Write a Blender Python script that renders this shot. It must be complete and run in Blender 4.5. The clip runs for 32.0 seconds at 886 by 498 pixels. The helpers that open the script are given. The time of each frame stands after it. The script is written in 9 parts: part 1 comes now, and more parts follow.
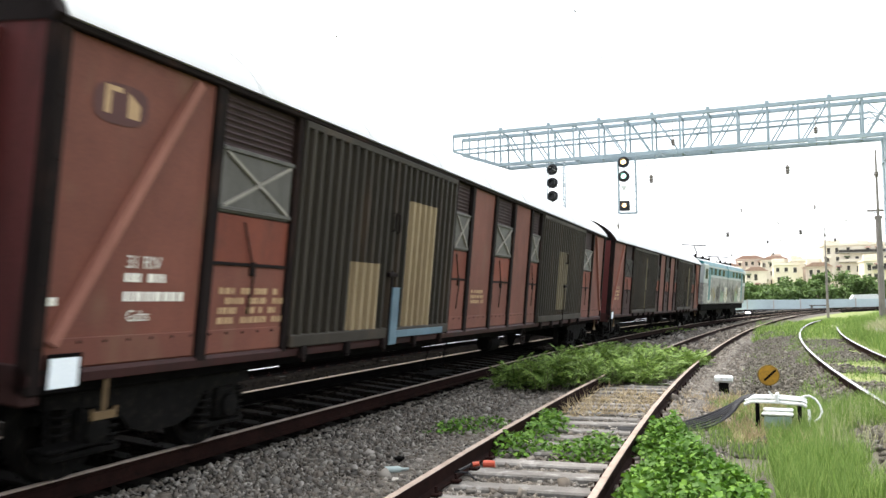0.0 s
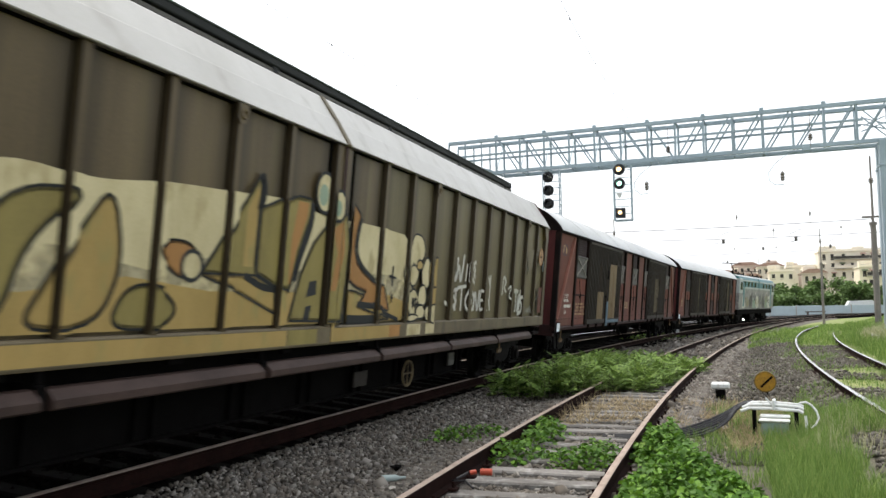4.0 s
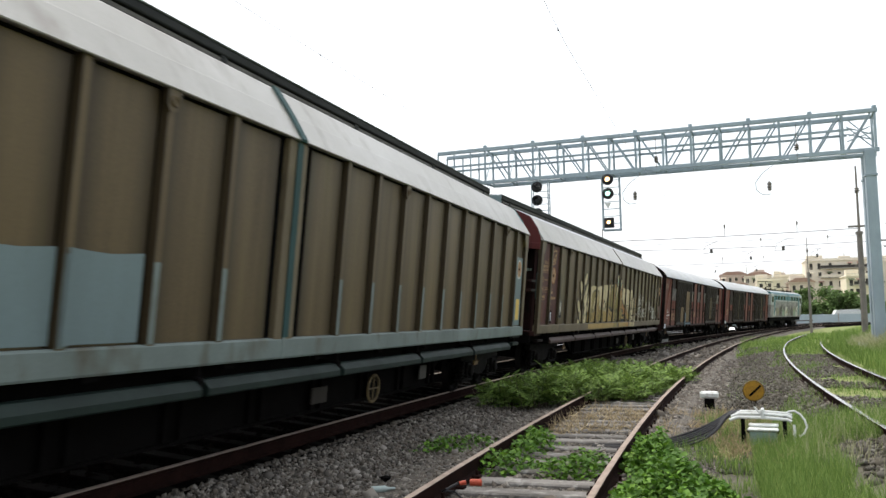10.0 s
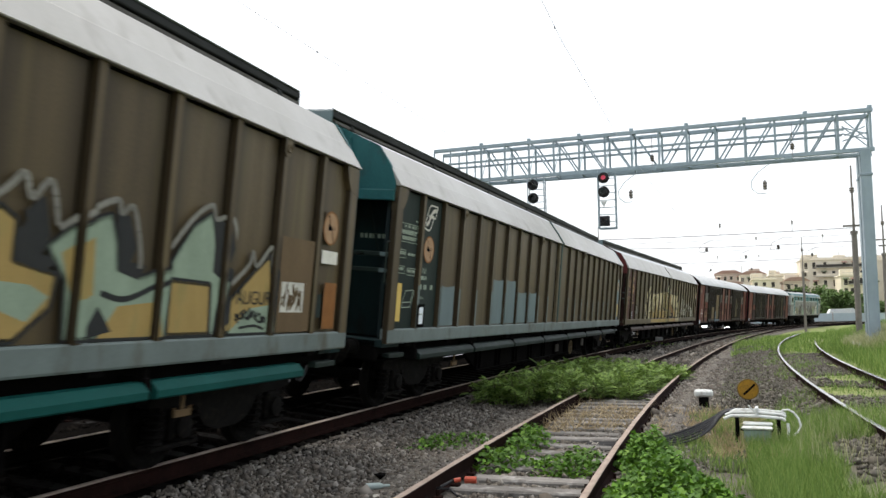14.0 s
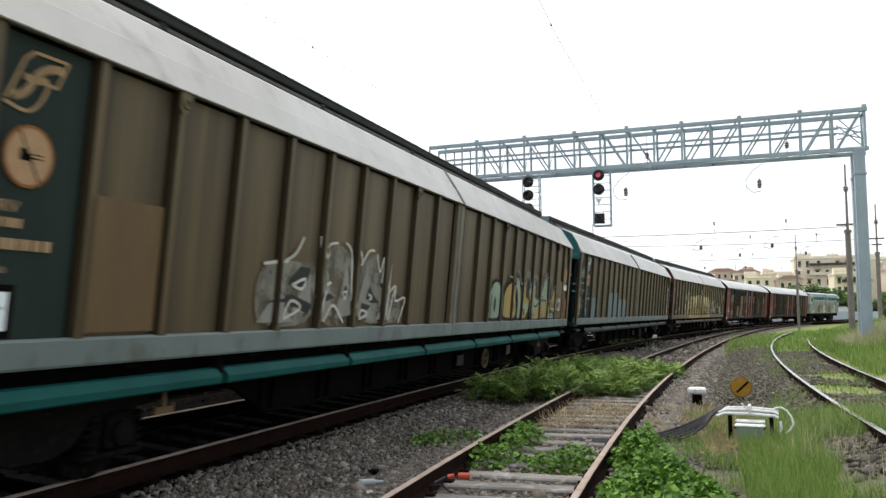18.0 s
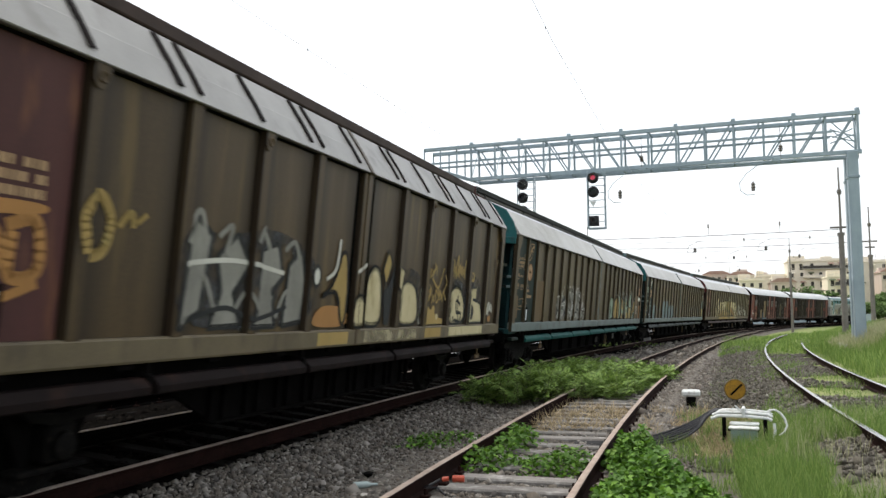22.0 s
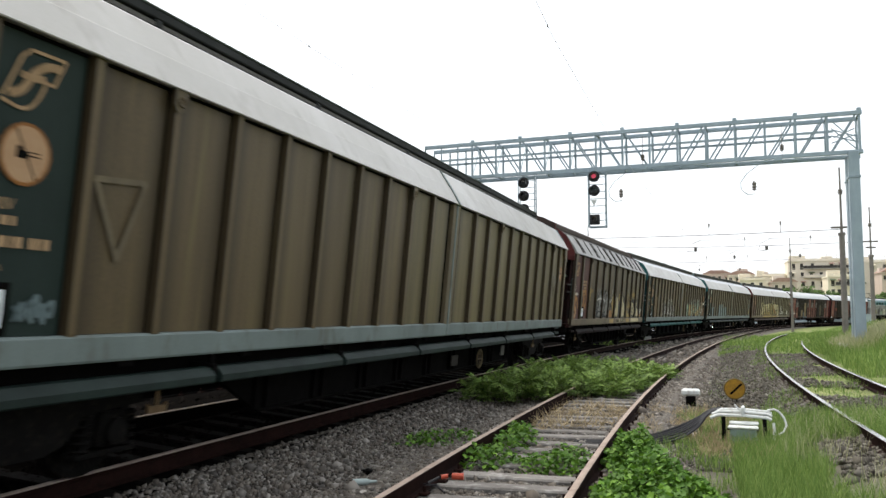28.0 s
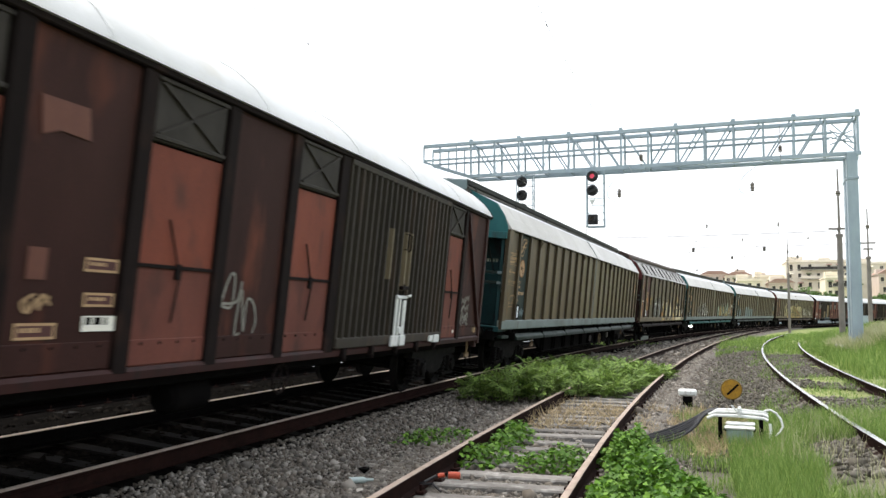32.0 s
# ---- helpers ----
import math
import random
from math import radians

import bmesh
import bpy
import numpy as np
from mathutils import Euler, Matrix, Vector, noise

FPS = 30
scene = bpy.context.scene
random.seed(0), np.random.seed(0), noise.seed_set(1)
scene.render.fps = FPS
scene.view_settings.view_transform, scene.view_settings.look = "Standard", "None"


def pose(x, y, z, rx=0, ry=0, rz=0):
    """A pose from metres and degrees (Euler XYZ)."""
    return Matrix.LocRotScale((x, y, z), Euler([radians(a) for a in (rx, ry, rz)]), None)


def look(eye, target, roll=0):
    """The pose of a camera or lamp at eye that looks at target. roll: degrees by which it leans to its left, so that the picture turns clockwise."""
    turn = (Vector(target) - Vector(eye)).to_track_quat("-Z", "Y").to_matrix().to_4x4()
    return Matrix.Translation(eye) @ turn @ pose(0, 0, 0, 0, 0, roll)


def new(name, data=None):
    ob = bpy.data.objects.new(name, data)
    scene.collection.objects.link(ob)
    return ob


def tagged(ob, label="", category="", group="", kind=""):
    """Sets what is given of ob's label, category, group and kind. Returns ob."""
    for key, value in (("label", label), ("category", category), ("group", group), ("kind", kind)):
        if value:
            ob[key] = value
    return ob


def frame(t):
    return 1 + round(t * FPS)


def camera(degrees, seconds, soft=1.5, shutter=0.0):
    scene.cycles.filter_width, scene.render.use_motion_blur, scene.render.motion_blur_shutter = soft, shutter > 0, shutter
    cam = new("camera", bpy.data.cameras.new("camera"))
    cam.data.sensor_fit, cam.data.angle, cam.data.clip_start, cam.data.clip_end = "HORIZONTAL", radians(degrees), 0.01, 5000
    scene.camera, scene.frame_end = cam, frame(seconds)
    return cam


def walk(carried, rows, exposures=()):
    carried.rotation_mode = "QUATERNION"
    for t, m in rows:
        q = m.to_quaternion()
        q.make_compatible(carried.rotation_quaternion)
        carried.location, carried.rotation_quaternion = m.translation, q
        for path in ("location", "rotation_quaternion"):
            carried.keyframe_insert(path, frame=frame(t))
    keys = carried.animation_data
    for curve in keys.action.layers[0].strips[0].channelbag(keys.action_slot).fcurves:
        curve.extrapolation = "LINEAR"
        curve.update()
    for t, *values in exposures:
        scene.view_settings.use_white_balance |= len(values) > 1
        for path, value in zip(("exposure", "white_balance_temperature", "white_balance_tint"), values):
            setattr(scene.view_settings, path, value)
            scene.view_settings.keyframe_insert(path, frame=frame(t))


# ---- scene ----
# The camera stands between two sidings and turns a little by hand.
EYE = (0.0, 0.0, 1.503)
LOOKS = [
    (0, 93.77, 0.56, 19.21), (0.5, 93.57, 0.38, 19.21), (1, 93.78, 0.34, 19.17), (1.5, 93.66, 0.30, 19.34),
    (2, 93.70, 0.24, 19.28), (2.5, 94.04, 0.39, 19.39), (3, 94.33, 0.51, 19.11), (3.5, 94.31, 0.69, 19.06),
    (5.5, 94.39, 0.90, 18.50), (6, 94.42, 0.73, 18.30), (6.5, 94.39, 0.80, 18.39), (7, 94.64, 0.66, 18.35),
    (7.5, 94.81, 0.84, 18.44), (8, 94.92, 0.88, 18.37), (8.5, 94.96, 1.04, 18.46), (9, 95.02, 1.04, 18.41),
    (9.5, 95.08, 1.13, 18.14), (10, 95.00, 0.94, 18.21), (10.5, 94.90, 0.94, 18.21), (11, 94.88, 0.94, 18.15),
    (11.5, 94.91, 0.89, 18.04), (12, 95.12, 0.97, 17.96), (12.5, 95.14, 1.14, 17.93), (13, 95.12, 1.06, 17.97),
    (13.5, 94.83, 0.82, 17.86), (14, 94.82, 0.70, 17.89), (14.5, 94.70, 0.60, 17.92), (16.5, 94.72, 0.77, 17.74),
    (17, 94.73, 0.74, 17.67), (17.5, 94.50, 0.62, 17.61), (18, 94.57, 0.41, 17.50), (18.5, 94.69, 0.48, 17.40),
    (19, 94.72, 0.53, 17.16), (19.5, 94.79, 0.50, 17.18), (20, 94.87, 0.53, 17.29), (20.5, 94.83, 0.46, 17.28),
    (21, 94.85, 0.51, 17.15), (21.5, 94.85, 0.41, 17.16), (22, 94.74, 0.40, 17.12), (22.5, 94.52, 0.24, 17.13),
    (23, 94.35, 0.12, 17.31), (23.5, 94.45, 0.10, 17.35), (24, 94.37, -0.10, 17.14), (24.5, 94.29, -0.03, 17.30),
    (25, 94.32, 0.04, 17.33), (25.5, 94.44, 0.04, 17.20), (27.5, 94.55, 0.00, 17.09), (28, 94.58, 0.07, 17.13),
    (28.5, 94.61, 0.02, 17.05), (29, 94.58, 0.09, 17.08), (29.5, 94.62, 0.04, 17.02), (30, 94.49, -0.12, 17.04),
    (30.5, 94.61, -0.07, 17.04), (31, 94.49, -0.20, 16.93), (31.5, 94.50, -0.29, 16.98), (32, 94.50, -0.28, 16.96),
]
# Exposure sinks a little as the pale sky fills more of the view.
EXPOSED = [(0.0, 2.05), (1.0, 1.93), (2.0, 1.72), (3.5, 1.42), (6.0, 1.40), (7.0, 1.45), (9.0, 1.27), (14.0, 1.22), (22.0, 1.20), (23.0, 1.45), (25.0, 1.45), (28.0, 1.26), (29.0, 1.48), (32.0, 1.65)]
cam = camera(57.0, 32.0, soft=1.5, shutter=0.5)
walk(cam, [(t, pose(*EYE, a, b, c)) for t, a, b, c in LOOKS], EXPOSED)

# World: a bright overcast sky with a soft sun behind it.
SUN_UP, SUN_TURN = radians(62), radians(-60)
world = bpy.data.worlds.new("overcast_sky")
scene.world = world
world.use_nodes = True
wn, wl = world.node_tree.nodes, world.node_tree.links
sky = wn.new("ShaderNodeTexSky")
sky.sky_type, sky.sun_disc, sky.sun_elevation, sky.sun_rotation = "NISHITA", False, SUN_UP, SUN_TURN
sky.air_density, sky.dust_density = 1.0, 6.0
cloud = wn.new("ShaderNodeMixRGB")
cloud.inputs[0].default_value = 0.62
cloud.inputs[2].default_value = (9.0, 9.3, 9.6, 1)
wl.new(sky.outputs[0], cloud.inputs[1])
wl.new(cloud.outputs[0], wn["Background"].inputs["Color"])
wn["Background"].inputs["Strength"].default_value = 0.082
sun = new("sun", bpy.data.lights.new("sun", "SUN"))
sun.data.energy, sun.data.angle, sun.data.color = 1.5, radians(30), (1.0, 0.96, 0.9)
sun.matrix_world = look((0, 0, 60), (60 * -math.sin(SUN_TURN) / math.tan(SUN_UP), 60 * -math.cos(SUN_TURN) / math.tan(SUN_UP), 0))


# ---- the line of the tracks ----
STEP = 0.25
ARC = np.arange(-90, 330, STEP)


def line(x0, k0, k1, s1, s2, heading=0.0):
    """Centre line of a track: x, y and heading along its length, curving to the right."""
    k = k0 + (k1 - k0) * np.clip((ARC - s1) / (s2 - s1), 0, 1)
    th = np.cumsum(k) * STEP
    th += heading - np.interp(0, ARC, th)
    x, y = np.cumsum(np.sin(th)) * STEP, np.cumsum(np.cos(th)) * STEP
    return x - np.interp(0, ARC, x) + x0, y - np.interp(0, ARC, y), th


MAIN = line(-6.056, 0.00265, 0.00288, 60, 110, -0.0076)
SIDING = line(-1.599, 0.00482, 0.00186, 12.13, 28.36, -0.0458)
YARD = line(3.15, 0.004, 0.0041, 20, 40, -0.064)
OUTER = line(-10.25, 0.0026, 0.0028, 60, 110, -0.0076)
CANT, MAIN_Z, HALF = 0.0968, 0.0754, 0.7535


def on_line(track, s, side=0.0):
    x, y, th = (float(np.interp(s, ARC, v)) for v in track)
    return x + side * math.cos(th), y - side * math.sin(th), th


def on_main(s, side, z):
    """A point beside and above the canted main track."""
    dx = side - HALF
    d = HALF + dx * math.cos(CANT) + z * math.sin(CANT)
    x, y, _ = on_line(MAIN, s, d)
    return Vector((x, y, MAIN_Z - dx * math.sin(CANT) + z * math.cos(CANT)))


# Distance that the train has run, every 4 seconds.
RUN = [-61.12, -44.50, -29.17, -14.75, 0.00, 15.86, 32.27, 48.07, 63.68]


def run(t):
    y, h = np.array(RUN), 4.0
    n = len(y)
    a, b = np.zeros((n, n)), np.zeros(n)
    a[0, :2] = a[-1, -2:] = 1, -1
    for i in range(1, n - 1):
        a[i, i - 1:i + 2] = h, 4 * h, h
        b[i] = 6 * (y[i - 1] - 2 * y[i] + y[i + 1]) / h
    m = np.linalg.solve(a, b)
    i = min(max(int(t // h), 0), n - 2)
    u = (h * (i + 1) - t) / h
    v = 1 - u
    return float(u * y[i] + v * y[i + 1] + ((u ** 3 - u) * m[i] + (v ** 3 - v) * m[i + 1]) * h * h / 6)


def rail_pose(s, pivot):
    """Pose of a vehicle whose middle is at s, with its bogies pivot metres before and behind."""
    a, b = on_main(s - pivot, 0, 0), on_main(s + pivot, 0, 0)
    ahead = (b - a).normalized()
    up = (on_main(s, 0, 1) - on_main(s, 0, 0)).normalized()
    side = ahead.cross(up).normalized()
    up = side.cross(ahead)
    m = Matrix((side, ahead, up)).transposed().to_4x4()
    m.translation = (a + b) / 2
    return m


# ---- materials ----
def mat(name, a, b=None, rough=0.6, metal=0.0, scale=1.5, grain=40.0, bump=0.15, streak=1.0, vary=0.0, mixing=0.45, gloss=0.22, dirt=None, depth=0.01, soot=None):
    """A painted, rusty or earthy surface: two colours mixed by broad stains and fine grain; streak stretches the stains downwards."""
    m = bpy.data.materials.new(name)
    m.use_nodes = True
    n, k = m.node_tree.nodes, m.node_tree.links
    p = n["Principled BSDF"]
    tc, oi = n.new("ShaderNodeTexCoord"), n.new("ShaderNodeObjectInfo")
    off = n.new("ShaderNodeVectorMath")
    off.operation = "MULTIPLY_ADD"
    k.new(oi.outputs["Random"], off.inputs[0])
    off.inputs[1].default_value = (31, 57, 13)
    k.new(tc.outputs["Object"], off.inputs[2])
    mp = n.new("ShaderNodeMapping")
    mp.inputs["Scale"].default_value = (1, 1, 1 / streak)
    k.new(off.outputs[0], mp.inputs[0])
    broad, fine = n.new("ShaderNodeTexNoise"), n.new("ShaderNodeTexNoise")
    broad.inputs["Scale"].default_value, broad.inputs["Detail"].default_value = scale, 7
    broad.inputs["Roughness"].default_value = 0.65
    fine.inputs["Scale"].default_value, fine.inputs["Detail"].default_value = grain, 4
    k.new(mp.outputs[0], broad.inputs["Vector"])
    k.new(off.outputs[0], fine.inputs["Vector"])
    blend = n.new("ShaderNodeMath")
    blend.operation = "MULTIPLY_ADD"
    k.new(fine.outputs[0], blend.inputs[0])
    blend.inputs[1].default_value = 0.35
    k.new(broad.outputs[0], blend.inputs[2])
    ramp = n.new("ShaderNodeMapRange")
    ramp.inputs[1].default_value, ramp.inputs[2].default_value = mixing + 0.02, mixing + 0.48
    k.new(blend.outputs[0], ramp.inputs[0])
    mix = n.new("ShaderNodeMixRGB")
    b = b or tuple(c * 0.55 for c in a)
    mix.inputs[1].default_value, mix.inputs[2].default_value = (*a, 1), (*b, 1)
    k.new(ramp.outputs[0], mix.inputs[0])
    out = mix.outputs[0]
    if dirt:
        spots, sr, sm = n.new("ShaderNodeTexNoise"), n.new("ShaderNodeMapRange"), n.new("ShaderNodeMixRGB")
        spots.inputs["Scale"].default_value, spots.inputs["Detail"].default_value = scale * 3.1, 9
        k.new(mp.outputs[0], spots.inputs["Vector"])
        sr.inputs[1].default_value, sr.inputs[2].default_value = 0.55, 0.75
        k.new(spots.outputs[0], sr.inputs[0])
        k.new(sr.outputs[0], sm.inputs[0])
        k.new(out, sm.inputs[1])
        sm.inputs[2].default_value = (*dirt, 1)
        out = sm.outputs[0]
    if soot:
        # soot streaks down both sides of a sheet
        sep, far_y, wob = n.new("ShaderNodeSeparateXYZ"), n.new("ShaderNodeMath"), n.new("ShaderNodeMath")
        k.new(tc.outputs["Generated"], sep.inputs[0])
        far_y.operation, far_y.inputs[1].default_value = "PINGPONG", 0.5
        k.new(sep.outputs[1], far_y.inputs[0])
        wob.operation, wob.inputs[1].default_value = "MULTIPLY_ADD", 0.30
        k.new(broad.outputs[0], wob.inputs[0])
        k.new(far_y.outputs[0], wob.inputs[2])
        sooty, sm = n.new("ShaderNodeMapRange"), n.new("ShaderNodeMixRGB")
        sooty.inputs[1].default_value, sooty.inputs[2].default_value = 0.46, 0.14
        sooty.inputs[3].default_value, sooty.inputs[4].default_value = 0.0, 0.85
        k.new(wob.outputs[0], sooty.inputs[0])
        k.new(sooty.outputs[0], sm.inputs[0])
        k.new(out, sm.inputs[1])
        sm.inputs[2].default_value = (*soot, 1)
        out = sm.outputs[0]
    if vary:
        hsv, span = n.new("ShaderNodeHueSaturation"), n.new("ShaderNodeMapRange")
        span.inputs[3].default_value, span.inputs[4].default_value = 1 - vary, 1 + vary
        k.new(oi.outputs["Random"], span.inputs[0])
        k.new(span.outputs[0], hsv.inputs["Value"])
        k.new(out, hsv.inputs["Color"])
        out = hsv.outputs[0]
    k.new(out, p.inputs["Base Color"])
    rr = n.new("ShaderNodeMapRange")
    rr.inputs[3].default_value, rr.inputs[4].default_value = rough - 0.1, min(rough + 0.15, 1)
    k.new(broad.outputs[0], rr.inputs[0])
    k.new(rr.outputs[0], p.inputs["Roughness"])
    p.inputs["Metallic"].default_value = metal
    p.inputs["Specular IOR Level"].default_value = gloss
    if bump:
        bp = n.new("ShaderNodeBump")
        bp.inputs["Strength"].default_value, bp.inputs["Distance"].default_value = bump, depth
        k.new(blend.outputs[0], bp.inputs["Height"])
        k.new(bp.outputs[0], p.inputs["Normal"])
    return m


def flat(name, c, rough=0.6, metal=0.0, glow=0.0):
    m = bpy.data.materials.new(name)
    m.use_nodes = True
    p = m.node_tree.nodes["Principled BSDF"]
    p.inputs["Base Color"].default_value, p.inputs["Roughness"].default_value, p.inputs["Metallic"].default_value = (*c, 1), rough, metal
    if glow:
        p.inputs["Emission Color"].default_value, p.inputs["Emission Strength"].default_value = (*c, 1), glow
    return m


def island(name, cols, rough=0.85, bump=0.0, through_light=0.0, gloss=0.2):
    """For many small joined pieces: every piece takes its own tone."""
    m = bpy.data.materials.new(name)
    m.use_nodes = True
    n, k = m.node_tree.nodes, m.node_tree.links
    p = n["Principled BSDF"]
    geo, ramp = n.new("ShaderNodeNewGeometry"), n.new("ShaderNodeValToRGB")
    els = ramp.color_ramp.elements
    for i, c in enumerate(cols):
        e = els[i] if i < 2 else els.new(0.5)
        e.position, e.color = i / max(len(cols) - 1, 1), (*c, 1)
    k.new(geo.outputs["Random Per Island"], ramp.inputs[0])
    k.new(ramp.outputs[0], p.inputs["Base Color"])
    p.inputs["Roughness"].default_value = rough
    p.inputs["Specular IOR Level"].default_value = gloss
    if through_light:
        p.inputs["Transmission Weight"].default_value = 0.0
        tr, ms = n.new("ShaderNodeBsdfTranslucent"), n.new("ShaderNodeMixShader")
        k.new(ramp.outputs[0], tr.inputs["Color"])
        ms.inputs[0].default_value = through_light
        k.new(p.outputs[0], ms.inputs[1])
        k.new(tr.outputs[0], ms.inputs[2])
        k.new(ms.outputs[0], n["Material Output"].inputs["Surface"])
    return m


def thinned(m, lo, hi):
    """Lets the surface below show through a thin, uneven coat of paint."""
    n, k = m.node_tree.nodes, m.node_tree.links
    t, r = n.new("ShaderNodeTexNoise"), n.new("ShaderNodeMapRange")
    t.inputs["Scale"].default_value, t.inputs["Detail"].default_value = 4.0, 6
    k.new(n["Texture Coordinate"].outputs["Object"], t.inputs["Vector"])
    r.inputs[1].default_value, r.inputs[2].default_value = lo, hi
    k.new(t.outputs[0], r.inputs[0])
    k.new(r.outputs[0], n["Principled BSDF"].inputs["Alpha"])


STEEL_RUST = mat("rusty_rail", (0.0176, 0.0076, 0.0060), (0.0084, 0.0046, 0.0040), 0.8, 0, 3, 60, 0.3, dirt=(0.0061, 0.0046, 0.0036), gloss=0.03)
RAIL_TOP = mat("polished_rail_head", (0.62, 0.60, 0.58), (0.45, 0.42, 0.40), 0.2, 1.0, 6, 80, 0.02, gloss=0.5)
RAIL_DULL = mat("dull_rail_head", (0.34, 0.28, 0.24), (0.20, 0.155, 0.125), 0.7, 0.0, 5, 70, 0.1, gloss=0.03)
# Soot and grease colours dropped to near black to carry the underframe shade.
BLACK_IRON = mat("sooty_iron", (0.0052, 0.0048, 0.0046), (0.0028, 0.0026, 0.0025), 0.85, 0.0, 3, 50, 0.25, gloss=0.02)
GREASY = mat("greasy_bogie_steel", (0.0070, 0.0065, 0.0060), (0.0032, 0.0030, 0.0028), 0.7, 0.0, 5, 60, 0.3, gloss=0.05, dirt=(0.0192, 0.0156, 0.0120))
MAROON = mat("maroon_frame_paint", (0.0347, 0.0099, 0.0084), (0.0169, 0.0060, 0.0055), 0.65, 0, 1.6, 50, 0.15, 3, dirt=(0.0099, 0.0069, 0.0060))
OXIDE = mat("red_oxide_paint", (0.1540, 0.0494, 0.0314), (0.0686, 0.0232, 0.0164), 0.7, 0, 0.7, 45, 0.25, 1.6, 0.06, 0.42, dirt=(0.1188, 0.0539, 0.0341), gloss=0.30)
OXIDE_BRIGHT = mat("patched_orange_red_paint", (0.1613, 0.0392, 0.0210), (0.0892, 0.0253, 0.0163), 0.65, 0, 1.1, 45, 0.2, 2, 0.06, dirt=(0.0583, 0.0227, 0.0158))
OXIDE_DARK = mat("faded_dark_maroon_paint", (0.0367, 0.0134, 0.0107), (0.0183, 0.0082, 0.0066), 0.65, 0, 0.8, 45, 0.2, 2.5, 0.08, dirt=(0.0920, 0.0286, 0.0169), gloss=0.12)
OXIDE_LOW = mat("rusty_lower_panel_paint", (0.125, 0.038, 0.026), (0.065, 0.023, 0.017), 0.7, 0, 1.0, 45, 0.25, 2, 0.06, dirt=(0.05, 0.02, 0.015))
PILLAR = mat("sooty_pillar_steel", (0.0120, 0.0078, 0.0072), (0.0060, 0.0048, 0.0045), 0.7, 0, 1.2, 40, 0.15, 2, dirt=(0.0240, 0.0132, 0.0102), gloss=0.06)
CORRUGATED = mat("grimy_corrugated_door", (0.0338, 0.0270, 0.0194), (0.0168, 0.0144, 0.0109), 0.65, 0.0, 0.8, 40, 0.15, 5, dirt=(0.0516, 0.0338, 0.0219), gloss=0.20)
CREAM_PATCH = mat("unwashed_cream_patch", (0.2530, 0.1960, 0.1178), (0.1760, 0.1288, 0.0744), 0.6, 0, 3, 40, 0.1, 6)
VENT_GREY = mat("grey_vent_flap", (0.0850, 0.0808, 0.0723), (0.0510, 0.0476, 0.0425), 0.55, 0.1, 3, 50, 0.15, 2)
BRACE = mat("worn_pale_brace", (0.24, 0.22, 0.19), (0.15, 0.14, 0.12), 0.55, 0.1, 3, 50, 0.1)
VENT_DARK = mat("dark_vent_flap", (0.0280, 0.0230, 0.0180), (0.0140, 0.0120, 0.0100), 0.65, 0.0, 3, 50, 0.15, 2)
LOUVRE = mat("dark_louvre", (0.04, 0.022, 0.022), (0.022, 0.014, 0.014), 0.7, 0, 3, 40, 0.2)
ROOF_WHITE = mat("weathered_white_roof", (0.4587, 0.4661, 0.4661), (0.3551, 0.3625, 0.3551), 0.42, 0.1, 0.7, 30, 0.06, 1, dirt=(0.3656, 0.3569, 0.3308), gloss=0.5)
ROOF_GREY = mat("pale_roof_shoulder", (0.3907, 0.3749, 0.3440), (0.3162, 0.3002, 0.2680), 0.36, 0.05, 0.9, 30, 0.06, 2, 0.04, dirt=(0.2494, 0.2253, 0.1928), gloss=1.00)
# Soot grey darkened further for the shaded recess below the ridge cap.
ROOF_SHADED = mat("sooty_roof_sheet", (0.075, 0.068, 0.060), (0.035, 0.032, 0.029), 0.6, 0, 1.2, 40, 0.1, gloss=0.2)
ROOF_SHEEN = mat("dull_aluminium_roof", (0.50, 0.51, 0.52), (0.36, 0.37, 0.38), 0.3, 0.45, 0.9, 30, 0.03, gloss=0.5)
RIDGE_BROWN = mat("sooty_brown_ridge_paint", (0.050, 0.030, 0.024), (0.024, 0.016, 0.014), 0.6, 0, 2, 40, 0.2)
GUTTER = mat("black_green_guide_rail", (0.012, 0.014, 0.013), (0.006, 0.007, 0.007), 0.65, 0, 2, 40, 0.2)
TEAL = mat("teal_paint", (0.022, 0.12, 0.125), (0.014, 0.07, 0.075), 0.5, 0, 1.2, 40, 0.12, 2, dirt=(0.03, 0.045, 0.045))
TEAL_STEP = mat("dark_green_running_board", (0.006, 0.072, 0.062), (0.005, 0.042, 0.037), 0.6, 0, 1.2, 40, 0.12, 2, gloss=0.1)
TEAL_JOINT = mat("dark_teal_joint_paint", (0.020, 0.062, 0.062), (0.012, 0.034, 0.034), 0.6, 0, 1.2, 40, 0.12, 2)
# Two darker copies of the teal, with the end recess's shade in the colour.
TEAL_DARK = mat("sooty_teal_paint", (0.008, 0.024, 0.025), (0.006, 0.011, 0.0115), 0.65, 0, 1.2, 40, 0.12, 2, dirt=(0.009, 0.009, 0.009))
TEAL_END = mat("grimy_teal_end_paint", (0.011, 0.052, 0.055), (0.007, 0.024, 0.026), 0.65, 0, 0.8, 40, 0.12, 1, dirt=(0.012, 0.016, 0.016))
GREEN_GREY = mat("dark_grey_green_step_paint", (0.0098, 0.0205, 0.0165), (0.0045, 0.0090, 0.0075), 0.6, 0, 2, 40, 0.12)
LIP_BLUE = mat("pale_blue_grey_rail", (0.1476, 0.1861, 0.1777), (0.0936, 0.1148, 0.1058), 0.6, 0.0, 1.2, 40, 0.1, 2, dirt=(0.0720, 0.0713, 0.0529), gloss=0.4)
